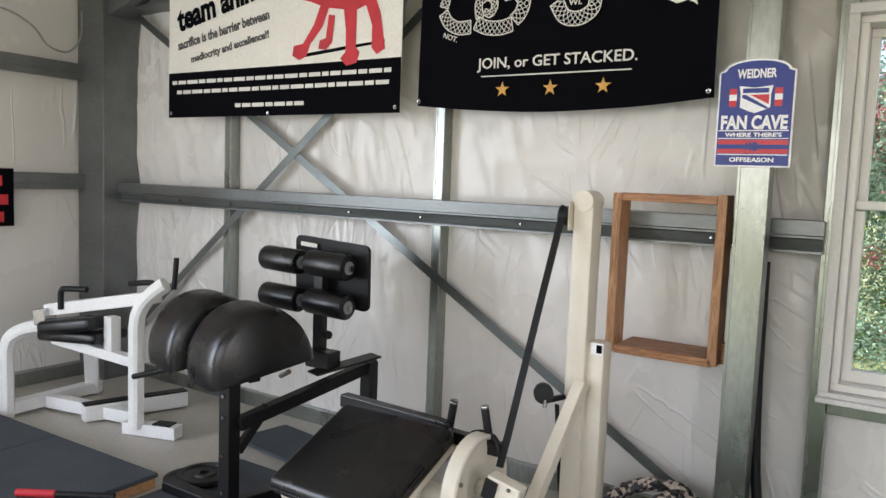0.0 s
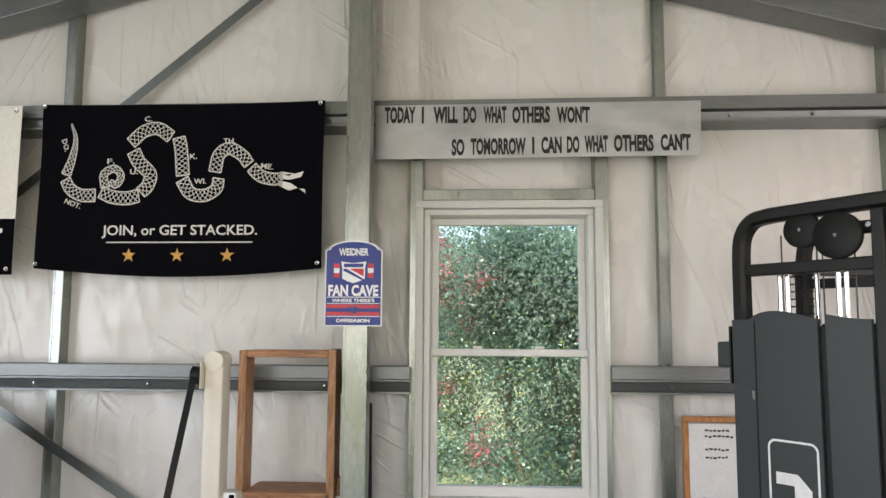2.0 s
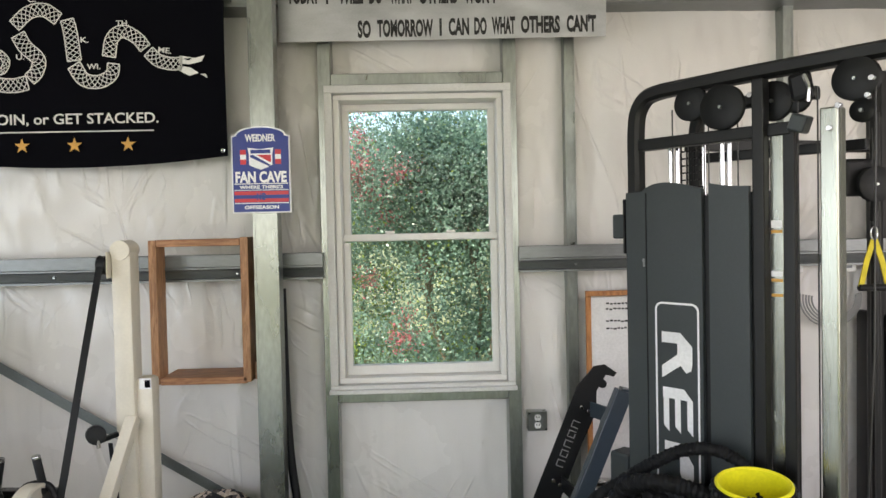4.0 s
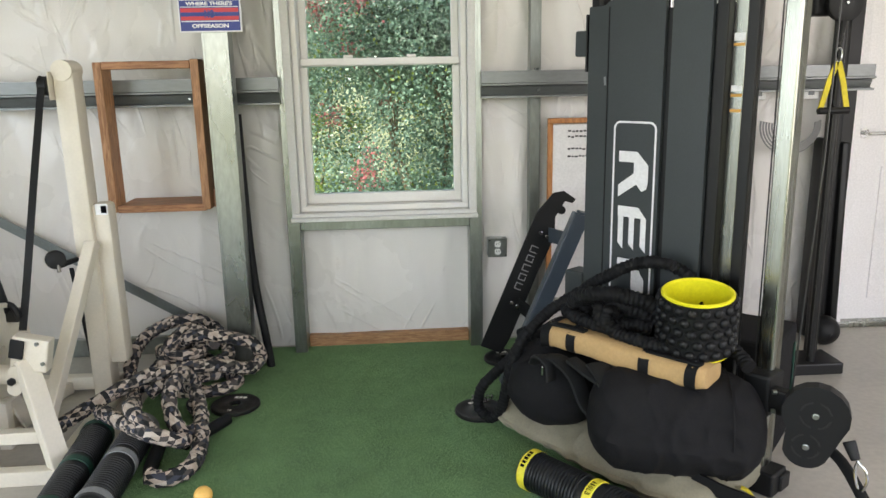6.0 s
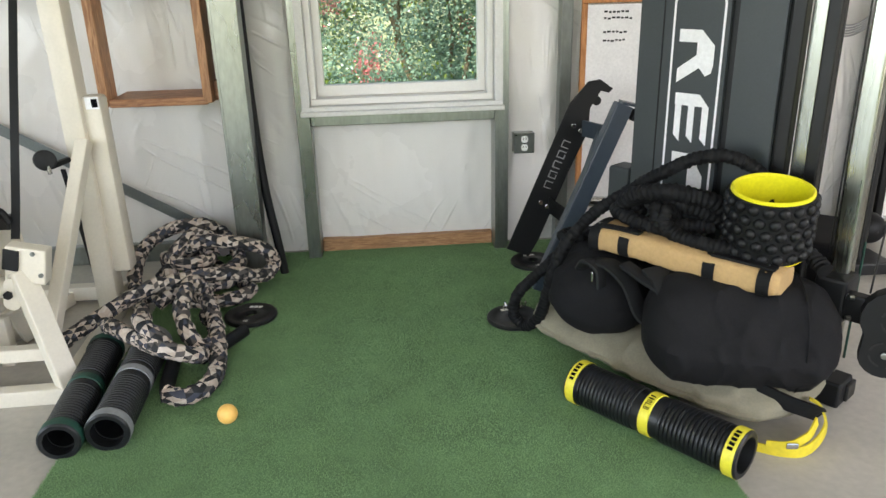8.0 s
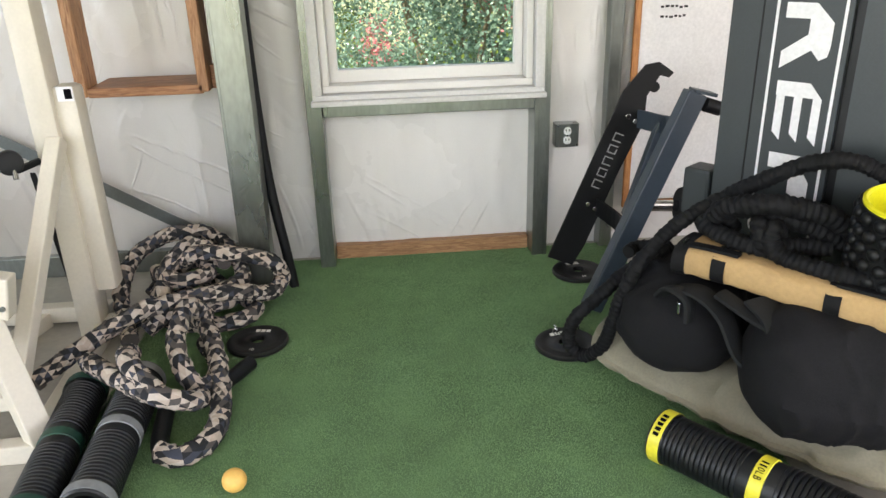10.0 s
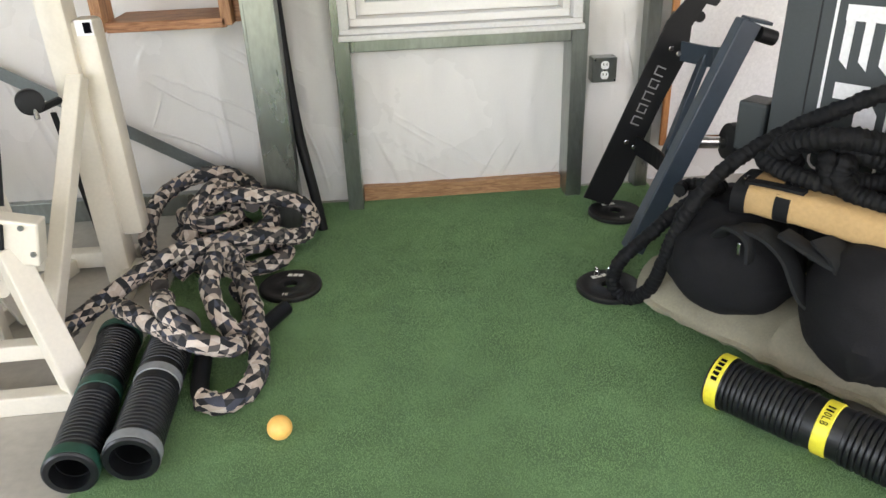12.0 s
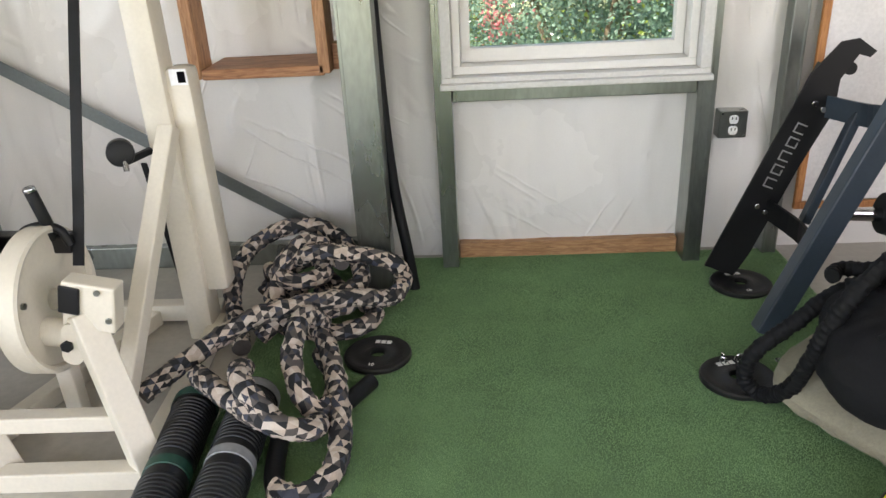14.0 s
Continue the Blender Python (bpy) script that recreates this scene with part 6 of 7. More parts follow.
part("axle_collar", lathe(B(), [(0.02, -0.03), (0.065, -0.025), (0.07, 0.0), (0.065, 0.025), (0.02, 0.03)], along((1.50, 3.0, 0.42), (1.54, 3.0, 0.415)), 24), "matte", la)
ch = thing("chain", (0, 0, 0), "short bright steel chain lying on the turf", "chain")
for k in range(7):
    c = Vector((1.035 + 0.020 * k * math.cos(k), 2.78 + 0.012 * math.sin(2 * k), 0.03 + 0.010 * (k % 3)))
    m = Matrix.Translation(c) @ pose(0, 0, 0, 90 * (k % 2), 30 * k, 50 * k)
    part("link", sweep(B(), [m @ Vector((0.016 * math.cos(a), 0.009 * math.sin(a), 0)) for a in np.linspace(0, 2 * math.pi, 15)], 0.003, 6), "chrome", ch, smooth=True)

# ---- cream leg machine beside the rope ----
le = thing("leg_machine", (0, 0, 0), "cream-painted leg machine with tall mast and belt wheel", "gym machine")
mast = part("mast", box(B(), (-0.766, 3.085, 0.77), (0.090, 0.11, 1.54), bev=0.012), "cream", le, smooth=True)
part("mast_cap", lathe(B(), [(0.0, 0.006), (0.0445, 0.006), (0.045, 0.0), (0.045, -0.11), (0.0445, -0.116), (0.0, -0.116)][::-1], Matrix.Translation((-0.766, 3.03, 1.54)) @ pose(0, 0, 0, 90), 24), "cream", mast, smooth=True)
part("stack_cover", box(B(), (-0.690, 3.105, 0.565), (0.085, 0.10, 0.77), bev=0.02), "cream", le, smooth=True)
part("cover_sticker", box(B(), (-0.680, 3.053, 0.925), (0.055, 0.003, 0.05), bev=0.001), "signwhite", le)
part("sticker_print", box(B(), (-0.670, 3.0505, 0.925), (0.024, 0.002, 0.034), bev=0), "cloth_black", le)
part("top_pulley", lathe(B(), [(0.0, -0.02), (0.042, -0.02), (0.045, -0.017), (0.040, 0), (0.045, 0.017), (0.042, 0.02), (0.0, 0.02)], Matrix.Translation((-0.838, 3.02, 1.475)) @ pose(0, 0, 0, 0, 90, 0), 28), "matte", le, smooth=True)
part("pulley_cheek", box(B(), (-0.815, 3.03, 1.475), (0.006, 0.07, 0.12), bev=0.006), "cream", le)
part("belt", sweep(B(), [(-0.838, 2.978, 1.47), (-0.838, 2.80, 1.10), (-0.842, 2.60, 0.65), (-0.845, 2.545, 0.53)], 0.02, 8, rect=(0.030, 0.005)), "matte", le)
part("inner_belt", beam(B(), (-0.828, 3.12, 0.12), (-0.842, 3.04, 0.66), 0.022, 0.008), "matte", le)
part("brace", beam(B(), (-0.725, 3.015, 0.78), (-0.800, 2.50, 0.10), 0.055, 0.05), "cream", le)
# weighted lever wheel
WM = Matrix.Translation((-0.925, 2.50, 0.455)) @ pose(0, 0, 0, 0, 90, 0)
part("cam_wheel", lathe(B(), [(0.03, -0.030), (0.185, -0.030), (0.198, -0.025), (0.198, 0.030), (0.190, 0.036), (0.180, 0.032), (0.176, 0.016), (0.03, 0.016)], WM, 48, True), "cream", le, smooth=True)
part("axle_sleeve", rod(B(), (-1.35, 2.50, 0.405), (-0.80, 2.42, 0.390), 0.038, bev=0.004), "cream", le, smooth=True)
part("axle_bolt", rod(B(), (-0.826, 2.374, 0.385), (-0.824, 2.362, 0.385), 0.016, seg=6, bev=0.002), "matte", le)
for a in (30, 150, 250):
    c = WM @ Vector((0.14 * math.cos(radians(a)), 0.14 * math.sin(radians(a)), 0.016))
    part("bolt", rod(B(), c, c + Vector((0.008, 0, 0)), 0.009, seg=8), "galv", le)
# front post with its black cap plate
fpst = part("front_post", beam(B(), (-0.785, 2.41, 0.46), (-0.648, 2.30, 0.0), 0.075, 0.05), "cream", le)
part("post_head", box(B(), (-0.757, 2.42, 0.482), (0.135, 0.06, 0.13), pose(0, 0, 0, 0, 12, 0), bev=0.006), "cream", le)
part("cap_plate", box(B(), (-0.797, 2.385, 0.508), (0.052, 0.008, 0.075), pose(0, 0, 0, 0, 14, 0), bev=0.002), "black", le)
for x, z in ((-0.722, 0.525), (-0.710, 0.445)):
    part("bolt", rod(B(), (x, 2.394, z), (x, 2.384, z), 0.008, seg=8), "galv", le)
part("pivot_plate", plate(B(), rounded(0.055, 0.12, 0.025), 0.012, Matrix.Translation((-0.815, 2.375, 0.385)) @ pose(0, 0, 0, 0, 12, 0)), "cream", le)
part("floor_rail", beam(B(), (-1.75, 2.27, 0.03), (-0.635, 2.30, 0.03), 0.055, 0.06), "cream", le)
part("cross_rail", beam(B(), (-1.75, 2.34, 0.165), (-0.705, 2.36, 0.165), 0.05, 0.048), "cream", le)
part("rear_leg", beam(B(), (-1.20, 2.40, 0.34), (-1.05, 2.32, 0.02), 0.065, 0.05), "cream", le)
part("side_rail", beam(B(), (-0.69, 2.36, 0.03), (-0.72, 3.12, 0.03), 0.055, 0.06), "cream", le)
part("side_rail", beam(B(), (-1.22, 2.34, 0.03), (-0.98, 3.16, 0.03), 0.055, 0.06), "cream", le)
part("back_rail", beam(B(), (-1.50, 3.19, 0.04), (-0.72, 3.17, 0.05), 0.06, 0.065), "cream", le)
part("inner_leg", beam(B(), (-1.12, 2.66, 0.55), (-1.00, 2.78, 0.02), 0.05, 0.05), "cream", le)
# black roller on its arm
part("roller_arm", beam(B(), (-0.80, 3.03, 0.705), (-0.865, 2.98, 0.685), 0.03, 0.02), "matte", le)
part("roller", rod(B(), (-0.905, 3.03, 0.705), (-0.855, 2.93, 0.725), 0.042, bev=0.008, seg=28), "matte", le, smooth=True)
part("roller_pin", rod(B(), (-0.855, 2.945, 0.72), (-0.845, 2.925, 0.67), 0.009), "chrome", le)
# the machine's seat, with sloped pads and grab handles
seat = thing("machine_seat", (0, 0, 0), "black vinyl machine seat with cream base and handles", "gym seat")
SM = Matrix.Translation((-1.35, 2.345, 0.495)) @ Matrix.Rotation(radians(-4), 4, "Z") @ Matrix.Rotation(radians(27), 4, "X") @ Matrix.Rotation(radians(-3), 4, "Y")
bm = B()
box(bm, (0, 0, 0), (0.60, 0.50, 0.085), bev=0.035, seg=5)
for v in bm.verts:
    if v.co.z > 0.02:
        f = max(0, 1 - (v.co.x / 0.30) ** 2) * max(0, 1 - (v.co.y / 0.25) ** 2)
        v.co.z += 0.022 * f
bmesh.ops.transform(bm, matrix=SM, verts=bm.verts)
part("seat_pad", bm, "vinylpad", seat, smooth=True)
part("pad_piping", sweep(B(), [SM @ Vector((0.304 * c[0], 0.254 * c[1], 0.012)) for c in [(x, z) for x, z in ((-1, -0.85), (-1, 0.85), (-0.9, 1), (0.9, 1), (1, 0.85), (1, -0.85), (0.9, -1), (-0.9, -1), (-1, -0.85))]], 0.006, 8), "vinylpad", seat, smooth=True)
bm = box(B(), (0, 0, -0.058), (0.56, 0.46, 0.03), bev=0.006)
bmesh.ops.transform(bm, matrix=SM, verts=bm.verts)
part("seat_base", bm, "cream", seat)
for x in (-0.20, 0.20):
    q = SM @ Vector((x, 0.05, -0.07))
    part("seat_leg", beam(B(), (q.x, q.y, 0.0), q, 0.055, 0.055), "cream", seat)
part("back_bar", beam(B(), (-1.65, 2.58, 0.630), (-1.08, 2.55, 0.630), 0.05, 0.055), "vinylpad", seat)
for a, b in (((-1.10, 2.58, 0.60), (-1.062, 2.55, 0.735)), ((-0.905, 2.57, 0.60), (-0.922, 2.55, 0.742))):
    h = part("grab_handle", rod(B(), a, b, 0.016, bev=0.003), "matte", seat, smooth=True)
    bb, aa = Vector(b), Vector(a)
    dd = (bb - aa).normalized()
    part("chrome_tip", rod(B(), bb, bb + dd * 0.012, 0.0165, bev=0.003), "chrome", h, smooth=True)
part("handle_bar", beam(B(), (-1.14, 2.60, 0.585), (-0.86, 2.58, 0.585), 0.05, 0.05), "vinylpad", seat)
part("handle_curve", sweep(B(), spline([(-0.99, 2.57, 0.58), (-0.98, 2.56, 0.625), (-0.93, 2.56, 0.642), (-0.88, 2.56, 0.63), (-0.86, 2.56, 0.585)], 5), 0.012, 10), "matte", seat, smooth=True)
part("handle_stand", beam(B(), (-1.0, 2.60, 0.0), (-1.0, 2.60, 0.57), 0.05, 0.05), "cream", seat)

# ---- glute-ham bench ----
gh = thing("glute_ham_bench", (0, 0, 0), "black glute-ham bench with domed pads and foam rollers", "gym bench")
part("front_post", beam(B(), (-2.20, 2.42, 0.0), (-2.20, 2.42, 0.66), 0.07, 0.07), "black", gh)
part("back_post", beam(B(), (-2.02, 3.22, 0.0), (-2.02, 3.22, 0.62), 0.07, 0.07), "black", gh)
part("top_rail", beam(B(), (-2.17, 2.44, 0.44), (-2.02, 3.26, 0.60), 0.06, 0.06), "black", gh)
part("top_plate", beam(B(), (-2.10, 2.86, 0.61), (-1.99, 3.24, 0.655), 0.10, 0.012), "iron", gh)
part("foot_rail", beam(B(), (-2.20, 2.45, 0.04), (-2.02, 3.20, 0.04), 0.07, 0.07), "black", gh)
part("cross_foot", beam(B(), (-2.65, 2.42, 0.03), (-1.75, 2.42, 0.03), 0.07, 0.06), "black", gh)
part("cross_foot", beam(B(), (-2.40, 3.22, 0.03), (-1.65, 3.22, 0.03), 0.07, 0.06), "black", gh)
for z in (0.12, 0.30, 0.48, 0.58):
    part("bolt", rod(B(), (-2.20, 2.384, z), (-2.20, 2.376, z), 0.009, seg=10), "chrome", gh)
part("strut", beam(B(), (-2.19, 2.46, 0.30), (-2.14, 2.60, 0.50), 0.04, 0.04), "black", gh)


def dome(c, w, seed):
    """A domed thigh pad: half a drum, rounded at its edges."""
    bm = B()
    n, k = 28, 18
    rows = []
    for i in range(k + 1):
        s = -1 + 2 * i / k
        e = (1 - abs(s) ** 4) ** 0.45
        row = []
        for j in range(n + 1):
            a = math.pi * j / n * 1.12 - 0.06 * math.pi
            row.append(bm.verts.new((0.265 * math.cos(a) * (0.84 + 0.16 * e), s * w / 2, 0.30 * max(-0.05, math.sin(a)) * (0.80 + 0.20 * e))))
        rows.append(row)
    for a, b in zip(rows, rows[1:]):
        for j in range(n):
            bm.faces.new((a[j], a[j + 1], b[j + 1], b[j]))
    bm.faces.new(rows[0])
    bm.faces.new(rows[-1][::-1])
    for a, b in zip(rows, rows[1:]):
        bm.faces.new((a[0], b[0], b[-1], a[-1]))
    bmesh.ops.recalc_face_normals(bm, faces=bm.faces)
    bmesh.ops.transform(bm, matrix=Matrix.Translation(c) @ Matrix.Rotation(radians(74), 4, "Z") @ Matrix.Rotation(radians(-10), 4, "Y"), verts=bm.verts)
    return part("thigh_pad", bm, "vinylpad", gh, smooth=True)


dome((-2.176, 2.525, 0.705), 0.33, 1)
dome((-2.576, 2.605, 0.705), 0.33, 2)
part("pad_carrier", beam(B(), (-2.84, 2.62, 0.66), (-2.12, 2.50, 0.66), 0.06, 0.05), "black", gh)
part("side_handle", rod(B(), (-3.12, 2.55, 0.475), (-2.72, 2.60, 0.60), 0.016, bev=0.003), "matte", gh)
part("roller_mast", beam(B(), (-2.20, 3.02, 0.60), (-2.20, 3.02, 1.20), 0.06, 0.05), "iron", gh)
for z in (1.155, 0.955):
    part("roller_axle", rod(B(), (-2.58, 2.98, z), (-1.96, 2.98, z - 0.01), 0.016), "chrome", gh)
    for xa, xb in ((-2.56, -2.30), (-2.24, -1.975)):
        r = part("foam_roll", rod(B(), (xa, 2.975, z), (xb, 2.975, z - 0.008), 0.066, bev=0.012, seg=32), "vinylpad", gh, smooth=True)
        part("end_disc", rod(B(), (xb, 2.975, z - 0.008), (xb + 0.004, 2.975, z - 0.008), 0.034, seg=20), "grey_band", r)
bm = plate(B(), [(x, z) for x, z in rounded(0.56, 0.34, 0.035)], 0.018, Matrix.Translation((-2.18, 3.07, 1.10)) @ pose(0, 0, 0, 3, 2, -6))
bp = part("foot_plate", bm, "black", gh)
part("plate_print", box(B(), (-2.33, 3.062, 1.235), (0.13, 0.002, 0.022), pose(0, 0, 0, 0, 2, -6), bev=0), "print_white", bp)
part("adjust_knob", rod(B(), (-2.13, 2.98, 0.79), (-2.09, 2.97, 0.79), 0.022, bev=0.004), "matte", gh)
part("adjust_block", box(B(), (-2.14, 2.98, 0.66), (0.16, 0.10, 0.09), bev=0.008), "iron", gh)
part("adjust_pin", rod(B(), (-2.32, 2.86, 0.56), (-2.24, 2.84, 0.60), 0.014, bev=0.002), "chrome", gh)

# ---- white dip and leg station in the corner ----
dp_ = thing("calf_machine", (0, 0, 0), "white seated calf machine with black pads and grips", "gym machine")
part("left_frame", sweep(B(), [(-4.36, 2.50, 0.0), (-4.36, 2.50, 0.40)] + spline([(-4.36, 2.50, 0.44), (-4.34, 2.52, 0.52), (-4.26, 2.58, 0.575), (-4.14, 2.66, 0.60)], 5) + [(-3.85, 2.82, 0.62)], 0.03, 12, rect=(0.07, 0.085)), "whitepaint", dp_, smooth=True)
part("rear_leg", beam(B(), (-4.46, 3.14, 0.0), (-4.30, 3.02, 0.56), 0.09, 0.07), "whitepaint", dp_)
part("floor_beam", beam(B(), (-4.36, 2.52, 0.06), (-4.45, 3.18, 0.05), 0.08, 0.08), "whitepaint", dp_)
part("floor_beam", beam(B(), (-4.33, 2.76, 0.06), (-3.62, 2.92, 0.05), 0.08, 0.08), "whitepaint", dp_)
part("foot_bar", beam(B(), (-3.92, 2.74, 0.06), (-3.72, 3.36, 0.06), 0.09, 0.10), "whitepaint", dp_)
part("foot_grip", beam(B(), (-3.92, 2.74, 0.115), (-3.72, 3.36, 0.115), 0.085, 0.010), "matte", dp_)
part("front_foot", beam(B(), (-3.56, 2.80, 0.04), (-3.22, 2.92, 0.04), 0.09, 0.075), "whitepaint", dp_)
part("foot_cap", beam(B(), (-3.37, 2.87, 0.082), (-3.26, 2.91, 0.082), 0.085, 0.010), "matte", dp_)
part("front_mast", sweep(B(), [(-3.46, 2.80, 0.05), (-3.46, 2.80, 0.62)] + spline([(-3.46, 2.80, 0.66), (-3.455, 2.81, 0.74), (-3.42, 2.83, 0.82), (-3.37, 2.86, 0.88), (-3.31, 2.89, 0.93)], 5), 0.03, 12, rect=(0.075, 0.085)), "whitepaint", dp_, smooth=True)
part("seat_beam", beam(B(), (-4.12, 2.68, 0.52), (-3.52, 2.83, 0.44), 0.07, 0.06), "whitepaint", dp_)
part("lever_beam", beam(B(), (-4.16, 2.66, 0.70), (-3.42, 2.92, 0.84), 0.08, 0.075), "whitepaint", dp_)
part("thigh_pad", box(B(), (-3.95, 2.70, 0.63), (0.40, 0.20, 0.085), pose(0, 0, 0, 0, -9, 18), bev=0.03, seg=4), "vinylpad", dp_, smooth=True)
part("seat_pad", box(B(), (-3.98, 2.78, 0.555), (0.46, 0.30, 0.07), pose(0, 0, 0, 0, -2, 14), bev=0.025, seg=4), "vinylpad", dp_, smooth=True)
part("chrome_end", box(B(), (-4.15, 2.63, 0.665), (0.09, 0.10, 0.10), pose(0, 0, 0, 0, -9, 18), bev=0.006), "chrome", dp_)
part("slide_post", box(B(), (-3.70, 2.80, 0.58), (0.08, 0.07, 0.24), bev=0.008), "whitepaint", dp_)
for x, y, z in ((-4.02, 2.66, 0.72), (-3.62, 2.95, 0.80)):
    part("hand_grip", sweep(B(), spline([(x, y, z), (x, y, z + 0.09), (x + 0.02, y, z + 0.125), (x + 0.06, y, z + 0.135), (x + 0.20, y + 0.05, z + 0.14)] if x < -3.8 else [(x + 0.12, y, z), (x + 0.11, y, z + 0.09), (x + 0.08, y, z + 0.11), (x - 0.08, y - 0.03, z + 0.09)], 5), 0.018, 12), "matte", dp_, smooth=True)
part("loading_pin", rod(B(), (-3.27, 2.92, 0.90), (-3.26, 2.93, 1.09), 0.016, bev=0.003), "matte", dp_)

# ---- lifting platform, mats and plates on the concrete ----
pl = thing("lifting_platform", (0, 0, 0), "slate rubber lifting platform with a wooden edge", "platform")
PMx = Matrix.Translation((-3.60, 1.45, 0)) @ Matrix.Rotation(radians(1), 4, "Z")
for x in (-0.45, 0.45):
    bm = box(B(), (x, 0, 0.066), (0.897, 1.90, 0.024), bev=0.004)
    bmesh.ops.transform(bm, matrix=PMx, verts=bm.verts)
    part("rubber_mat", bm, "matblue", pl)
bm = box(B(), (0, 0, 0.026), (1.78, 1.88, 0.052), bev=0.004)
bmesh.ops.transform(bm, matrix=PMx, verts=bm.verts)
part("wooden_base", bm, "pine", pl)
mt = thing("rubber_floor_mat", (0, 0, 0), "thin slate rubber mat under the gym bench", "mat")
part("mat_sheet", box(B(), (-2.15, 2.42, 0.006), (1.05, 1.00, 0.012), bev=0.003), "matblue", mt)
tp_ = thing("tread_plate", (0, 0, 0), "grey chequered step plate on the floor", "plate")
part("plate_sheet", box(B(), (-2.62, 3.24, 0.02), (0.55, 0.36, 0.02), pose(0, 0, 0, 0, 0, -8), bev=0.003), "matblue", tp_)
for k, (x, y, z) in enumerate(((-2.66, 2.575, 0.0), (-2.60, 2.61, 0.026))):
    t = thing("iron_plate", (x, y, z), "round black iron weight plate lying on concrete", "weight plate", "plates on the concrete")
    part("disc", lathe(B(), [(0.026, 0.0), (0.138, 0.0), (0.142, 0.004), (0.142, 0.022), (0.134, 0.025), (0.115, 0.022), (0.110, 0.014), (0.060, 0.014), (0.055, 0.024), (0.026, 0.024)], None, 44, True), "iron", t, smooth=True)
bbx = thing("barbell_grip", (0, 0, 0), "black rod with a red end lying on the platform", "bar")
part("rod", rod(B(), (-2.83, 1.95, 0.094), (-2.60, 2.10, 0.094), 0.016, bev=0.003), "matte", bbx)
part("red_end", rod(B(), (-2.98, 1.85, 0.096), (-2.83, 1.95, 0.096), 0.018, bev=0.003), "signred", bbx)

# ---- outside the window: flowering shrubs ----
def leaf_cloud(name, centres, count, size, material, parent, seed, spread=0.22):
    """Many small folded leaves gathered in clumps round the given places."""
    rng = np.random.default_rng(seed)
    c = np.array(centres)[rng.integers(0, len(centres), count)]
    p = c + rng.normal(0, 1, (count, 3)) * spread * rng.uniform(0.3, 1.0, (count, 1))
    d = rng.normal(0, 1, (count, 3)) + (0, -0.35, 0.1)
    d /= np.linalg.norm(d, axis=1)[:, None]
    s = np.cross(d, rng.normal(0, 1, (count, 3)))
    s /= np.linalg.norm(s, axis=1)[:, None]
    nn = np.cross(d, s)
    ln = size * rng.uniform(0.6, 1.3, (count, 1))
    w = ln * 0.33
    v = np.stack([p, p + d * ln * 0.5 + s * w + nn * ln * 0.07, p + d * ln, p + d * ln * 0.5 - s * w + nn * ln * 0.07], 1).reshape(-1, 3)
    i0 = np.arange(count)[:, None] * 4
    tri = np.concatenate([i0 + (0, 1, 2), i0 + (0, 2, 3)], 1).reshape(-1, 3)
    me = bpy.data.meshes.new(name)
    me.vertices.add(len(v))
    me.vertices.foreach_set("co", v.ravel())
    me.loops.add(tri.size)
    me.loops.foreach_set("vertex_index", tri.ravel().astype(np.int32))
    me.polygons.add(len(tri))
    me.polygons.foreach_set("loop_start", np.arange(0, tri.size, 3, dtype=np.int32))
    me.update(calc_edges=True)
    me.validate()
    return mesh_part(name, me, material, parent)


def shrub(x, y, height, width, leaves, seed, label, flowers=0.03, sun_yellow=0.12):
    """Several leaning stems that fork, with leaf clumps along the twigs and gaps between them."""
    rnd = random.Random(seed)
    t = thing("shrub", (x, y, -0.12), label, "shrub", "shrubs outside the window")
    bm = B()
    tips = []

    def grow(p, d, ln, r, depth):
        q = p + d * ln
        mid = p.lerp(q, 0.5) + Vector((rnd.uniform(-1, 1), rnd.uniform(-1, 1), 0)) * ln * 0.06
        sweep(bm, [p, mid, q], r, 6)
        if depth <= 2:
            tips.append(mid)
            tips.append(q)
        if depth == 0:
            return
        for _ in range(rnd.choice((2, 3, 3))):
            nd = (d + Vector((rnd.uniform(-0.8, 0.8), rnd.uniform(-0.8, 0.8), rnd.uniform(-0.15, 0.5)))).normalized()
            grow(q, nd, ln * rnd.uniform(0.6, 0.8), r * 0.6, depth - 1)

    for k in range(5):
        a = 2 * math.pi * k / 5 + rnd.uniform(-0.4, 0.4)
        grow(Vector((0.15 * math.cos(a), 0.15 * math.sin(a), 0)), Vector((0.42 * math.cos(a) * width / height, 0.42 * math.sin(a) * width / height, 1)).normalized(), height * 0.28, 0.022, 4)
    # low skirt of twigs
    k = 0
    while k < (460 if height < 3.5 else 150):
        a, rr = rnd.uniform(0, 2 * math.pi), width * 0.5 * math.sqrt(rnd.random())
        q = Vector((rr * math.cos(a), rr * math.sin(a), rnd.uniform(0.1, height * 0.9)))
        k += 1
        if noise.noise(q * 1.6 + Vector((seed, 0, 0))) > 0.05 * q.z - 0.15:
            tips.append(q)
    part("stems", bm, "bark", t, smooth=True)
    tl = [tuple(p) for p in tips]
    leaf_cloud("leaves", tl, leaves, 0.034 if y < 9 else 0.045, "leaf", t, seed, 0.25)
    rnd.shuffle(tl)
    # a share of the leaves takes the sunlit yellow-green colour
    leaf_cloud("sun_yellow_leaves", tl[:max(6, len(tl) // 7)], int(leaves * sun_yellow), 0.036, "leaf_y", t, seed + 1, 0.18)
    high = [p for p in tl if p[2] > height * 0.85 or (math.hypot(p[0], p[1]) > width * 0.33 and p[2] > height * 0.2)]
    rnd.shuffle(high)
    leaf_cloud("blossoms", high[:max(8, len(high) // 5)], int(leaves * flowers), 0.030, "blossom", t, seed + 2, 0.11)
    return t


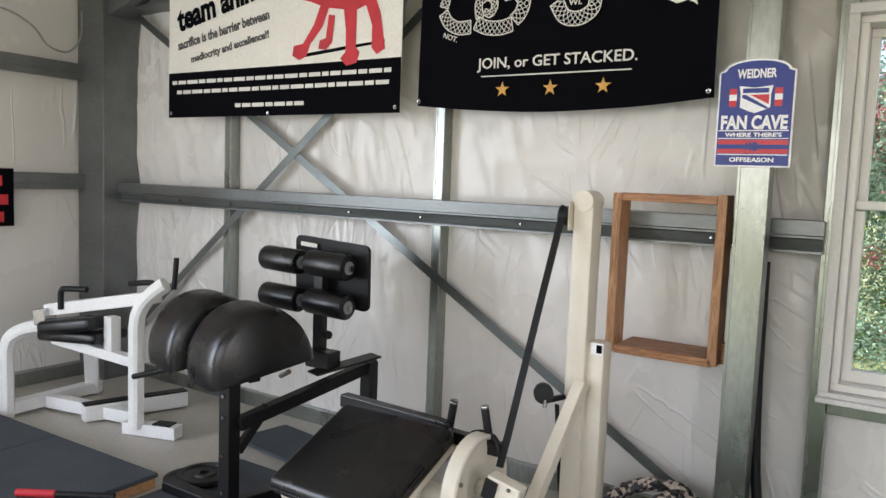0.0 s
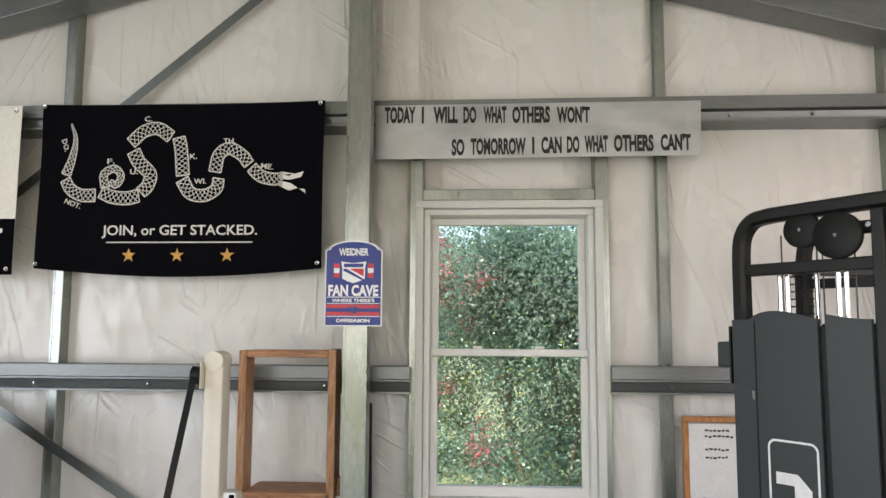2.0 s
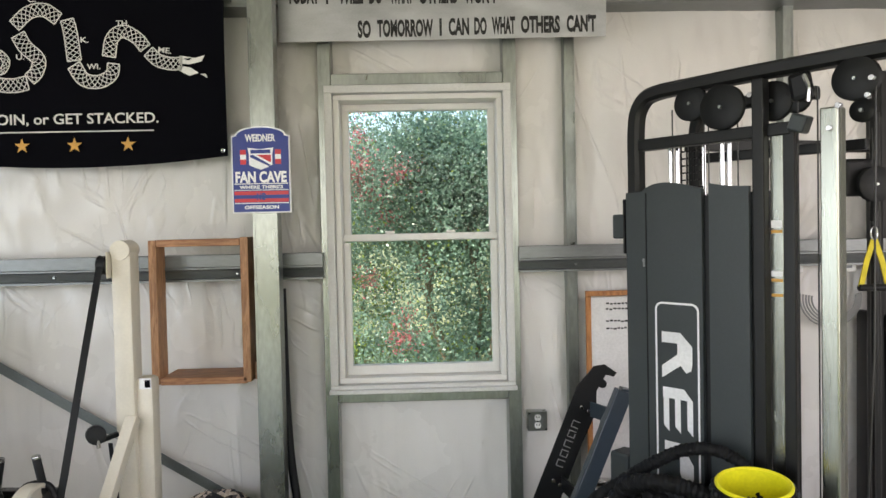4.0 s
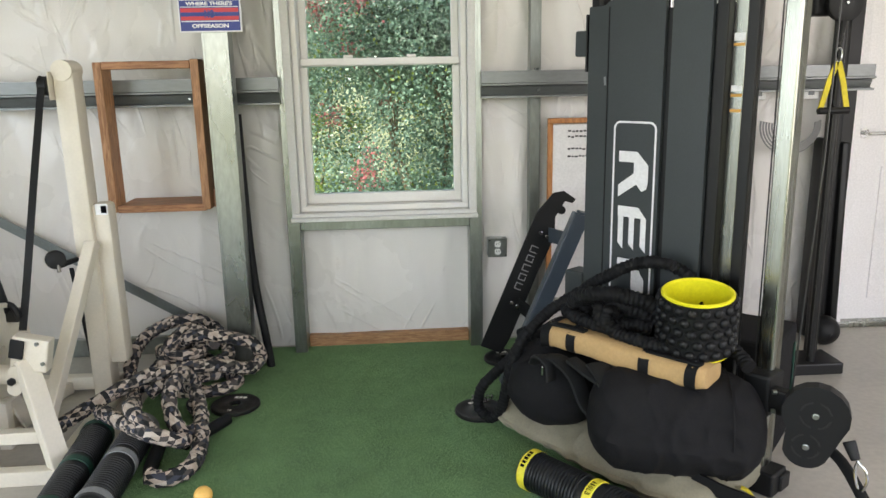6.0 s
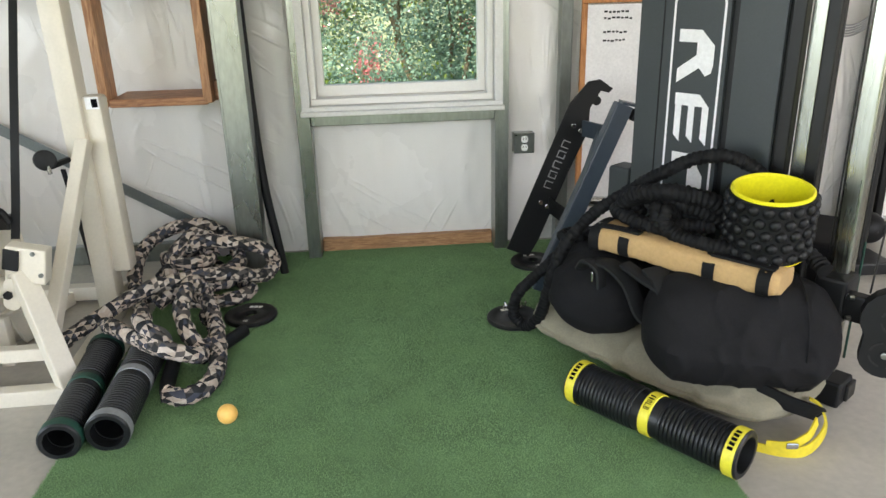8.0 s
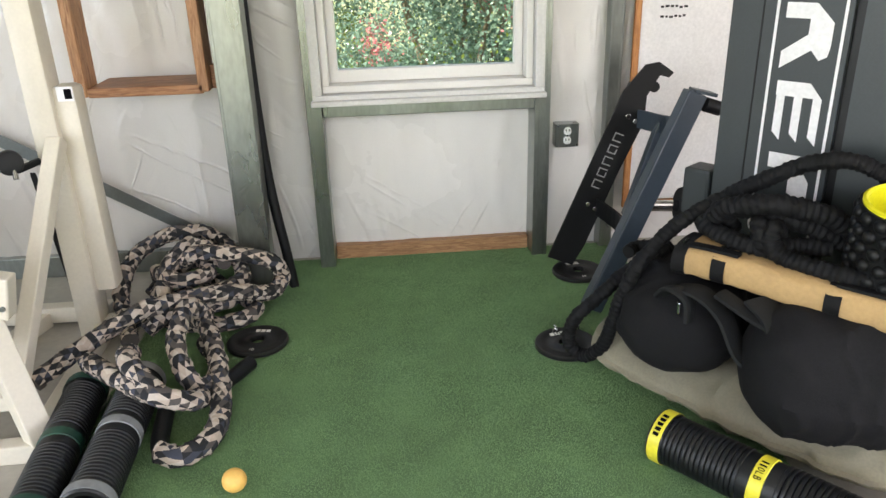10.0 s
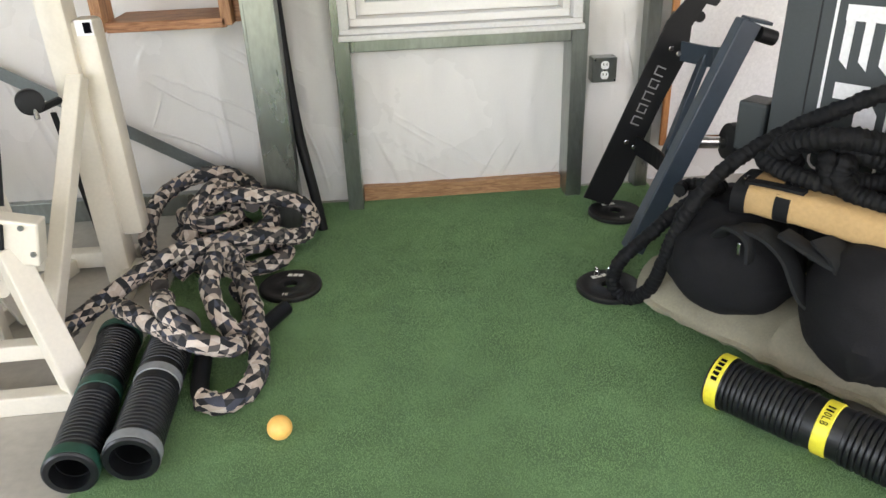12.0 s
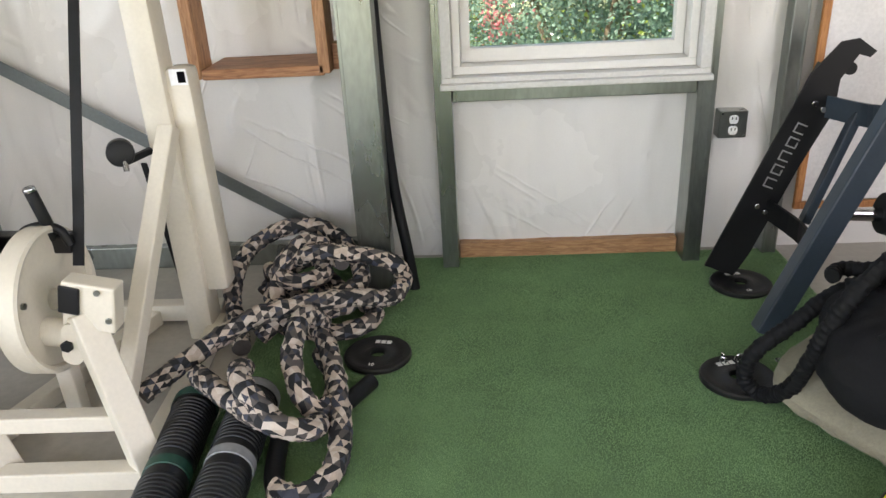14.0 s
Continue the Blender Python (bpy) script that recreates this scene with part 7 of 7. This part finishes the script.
SL = "leafy green flowering shrub with pink blossom clusters outdoors"
shrub(1.05, 7.0, 3.4, 2.7, 190000, 3, SL, flowers=0.11, sun_yellow=0.03)
shrub(2.9, 7.6, 3.4, 2.6, 90000, 8, SL, flowers=0.06, sun_yellow=0.03)
shrub(-0.55, 9.6, 3.3, 1.9, 34000, 12, "yellow-green shrub with sunlit leaf colour outdoors behind the flowering ones", flowers=0.03, sun_yellow=1.6)
shrub(1.6, 10.6, 3.2, 3.4, 60000, 21, "tall green shrub behind the flowering ones outdoors", flowers=0.01, sun_yellow=0.4)
shrub(4.0, 10.5, 3.4, 3.6, 40000, 27, "tall green shrub behind the flowering ones outdoors", flowers=0.01, sun_yellow=0.4)
shrub(-3.4, 11.0, 3.0, 3.6, 40000, 33, "tall green shrub behind the flowering ones outdoors", flowers=0.01, sun_yellow=0.4)
# paler trees further off
for k in range(7):
    shrub(-14 + k * 5.2, 24 + (k * 37 % 5) * 1.6, 4.2 + (k * 13 % 4) * 0.5, 5.0, 5000, 40 + k, "distant broadleaf tree in full leaf", flowers=0.0005, sun_yellow=0.35)

# ---- artificial turf strip: backing and fibres ----
TX0, TX1, TY0, TY1 = -0.565, 1.452, -2.5, 3.655
tf = thing("turf", (0, 0, 0), "dark green artificial turf strip on the concrete", "turf", kind="structure")
part("turf_backing", box(B(), ((TX0 + TX1) / 2, (TY0 + TY1) / 2, 0.004), (TX1 - TX0, TY1 - TY0, 0.008), bev=0.002), "turf_base", tf)


def blades(count, x0, x1, y0, y1, h, seed):
    rng = np.random.default_rng(seed)
    x, y = rng.uniform(x0, x1, count), rng.uniform(y0, y1, count)
    a = rng.uniform(0, 2 * math.pi, count)
    lean = rng.uniform(0.1, 0.9, count)
    b = rng.uniform(0, 2 * math.pi, count)
    hh = h * rng.uniform(0.6, 1.15, count)
    w = 0.0013
    base = np.stack([x, y, np.full(count, 0.006)], 1)
    off = np.stack([np.cos(a) * w, np.sin(a) * w, np.zeros(count)], 1)
    tip = base + np.stack([np.cos(b) * lean * hh * 0.7, np.sin(b) * lean * hh * 0.7, hh * (1 - 0.4 * lean)], 1)
    v = np.stack([base - off, base + off, tip], 1).reshape(-1, 3)
    me = bpy.data.meshes.new("turf_fibres")
    me.vertices.add(len(v))
    me.vertices.foreach_set("co", v.ravel())
    n = count
    me.loops.add(n * 3)
    me.loops.foreach_set("vertex_index", np.arange(n * 3, dtype=np.int32))
    me.polygons.add(n)
    me.polygons.foreach_set("loop_start", np.arange(0, n * 3, 3, dtype=np.int32))
    me.update(calc_edges=True)
    return tagged(mesh_part("turf_fibres", me, "turf", tf), kind="stuff")


blades(540000, TX0 - 0.004, TX1 + 0.004, 1.2, TY1, 0.008, 1)
blades(480000, TX0 - 0.004, TX1 + 0.004, TY0, 1.2, 0.008, 2)
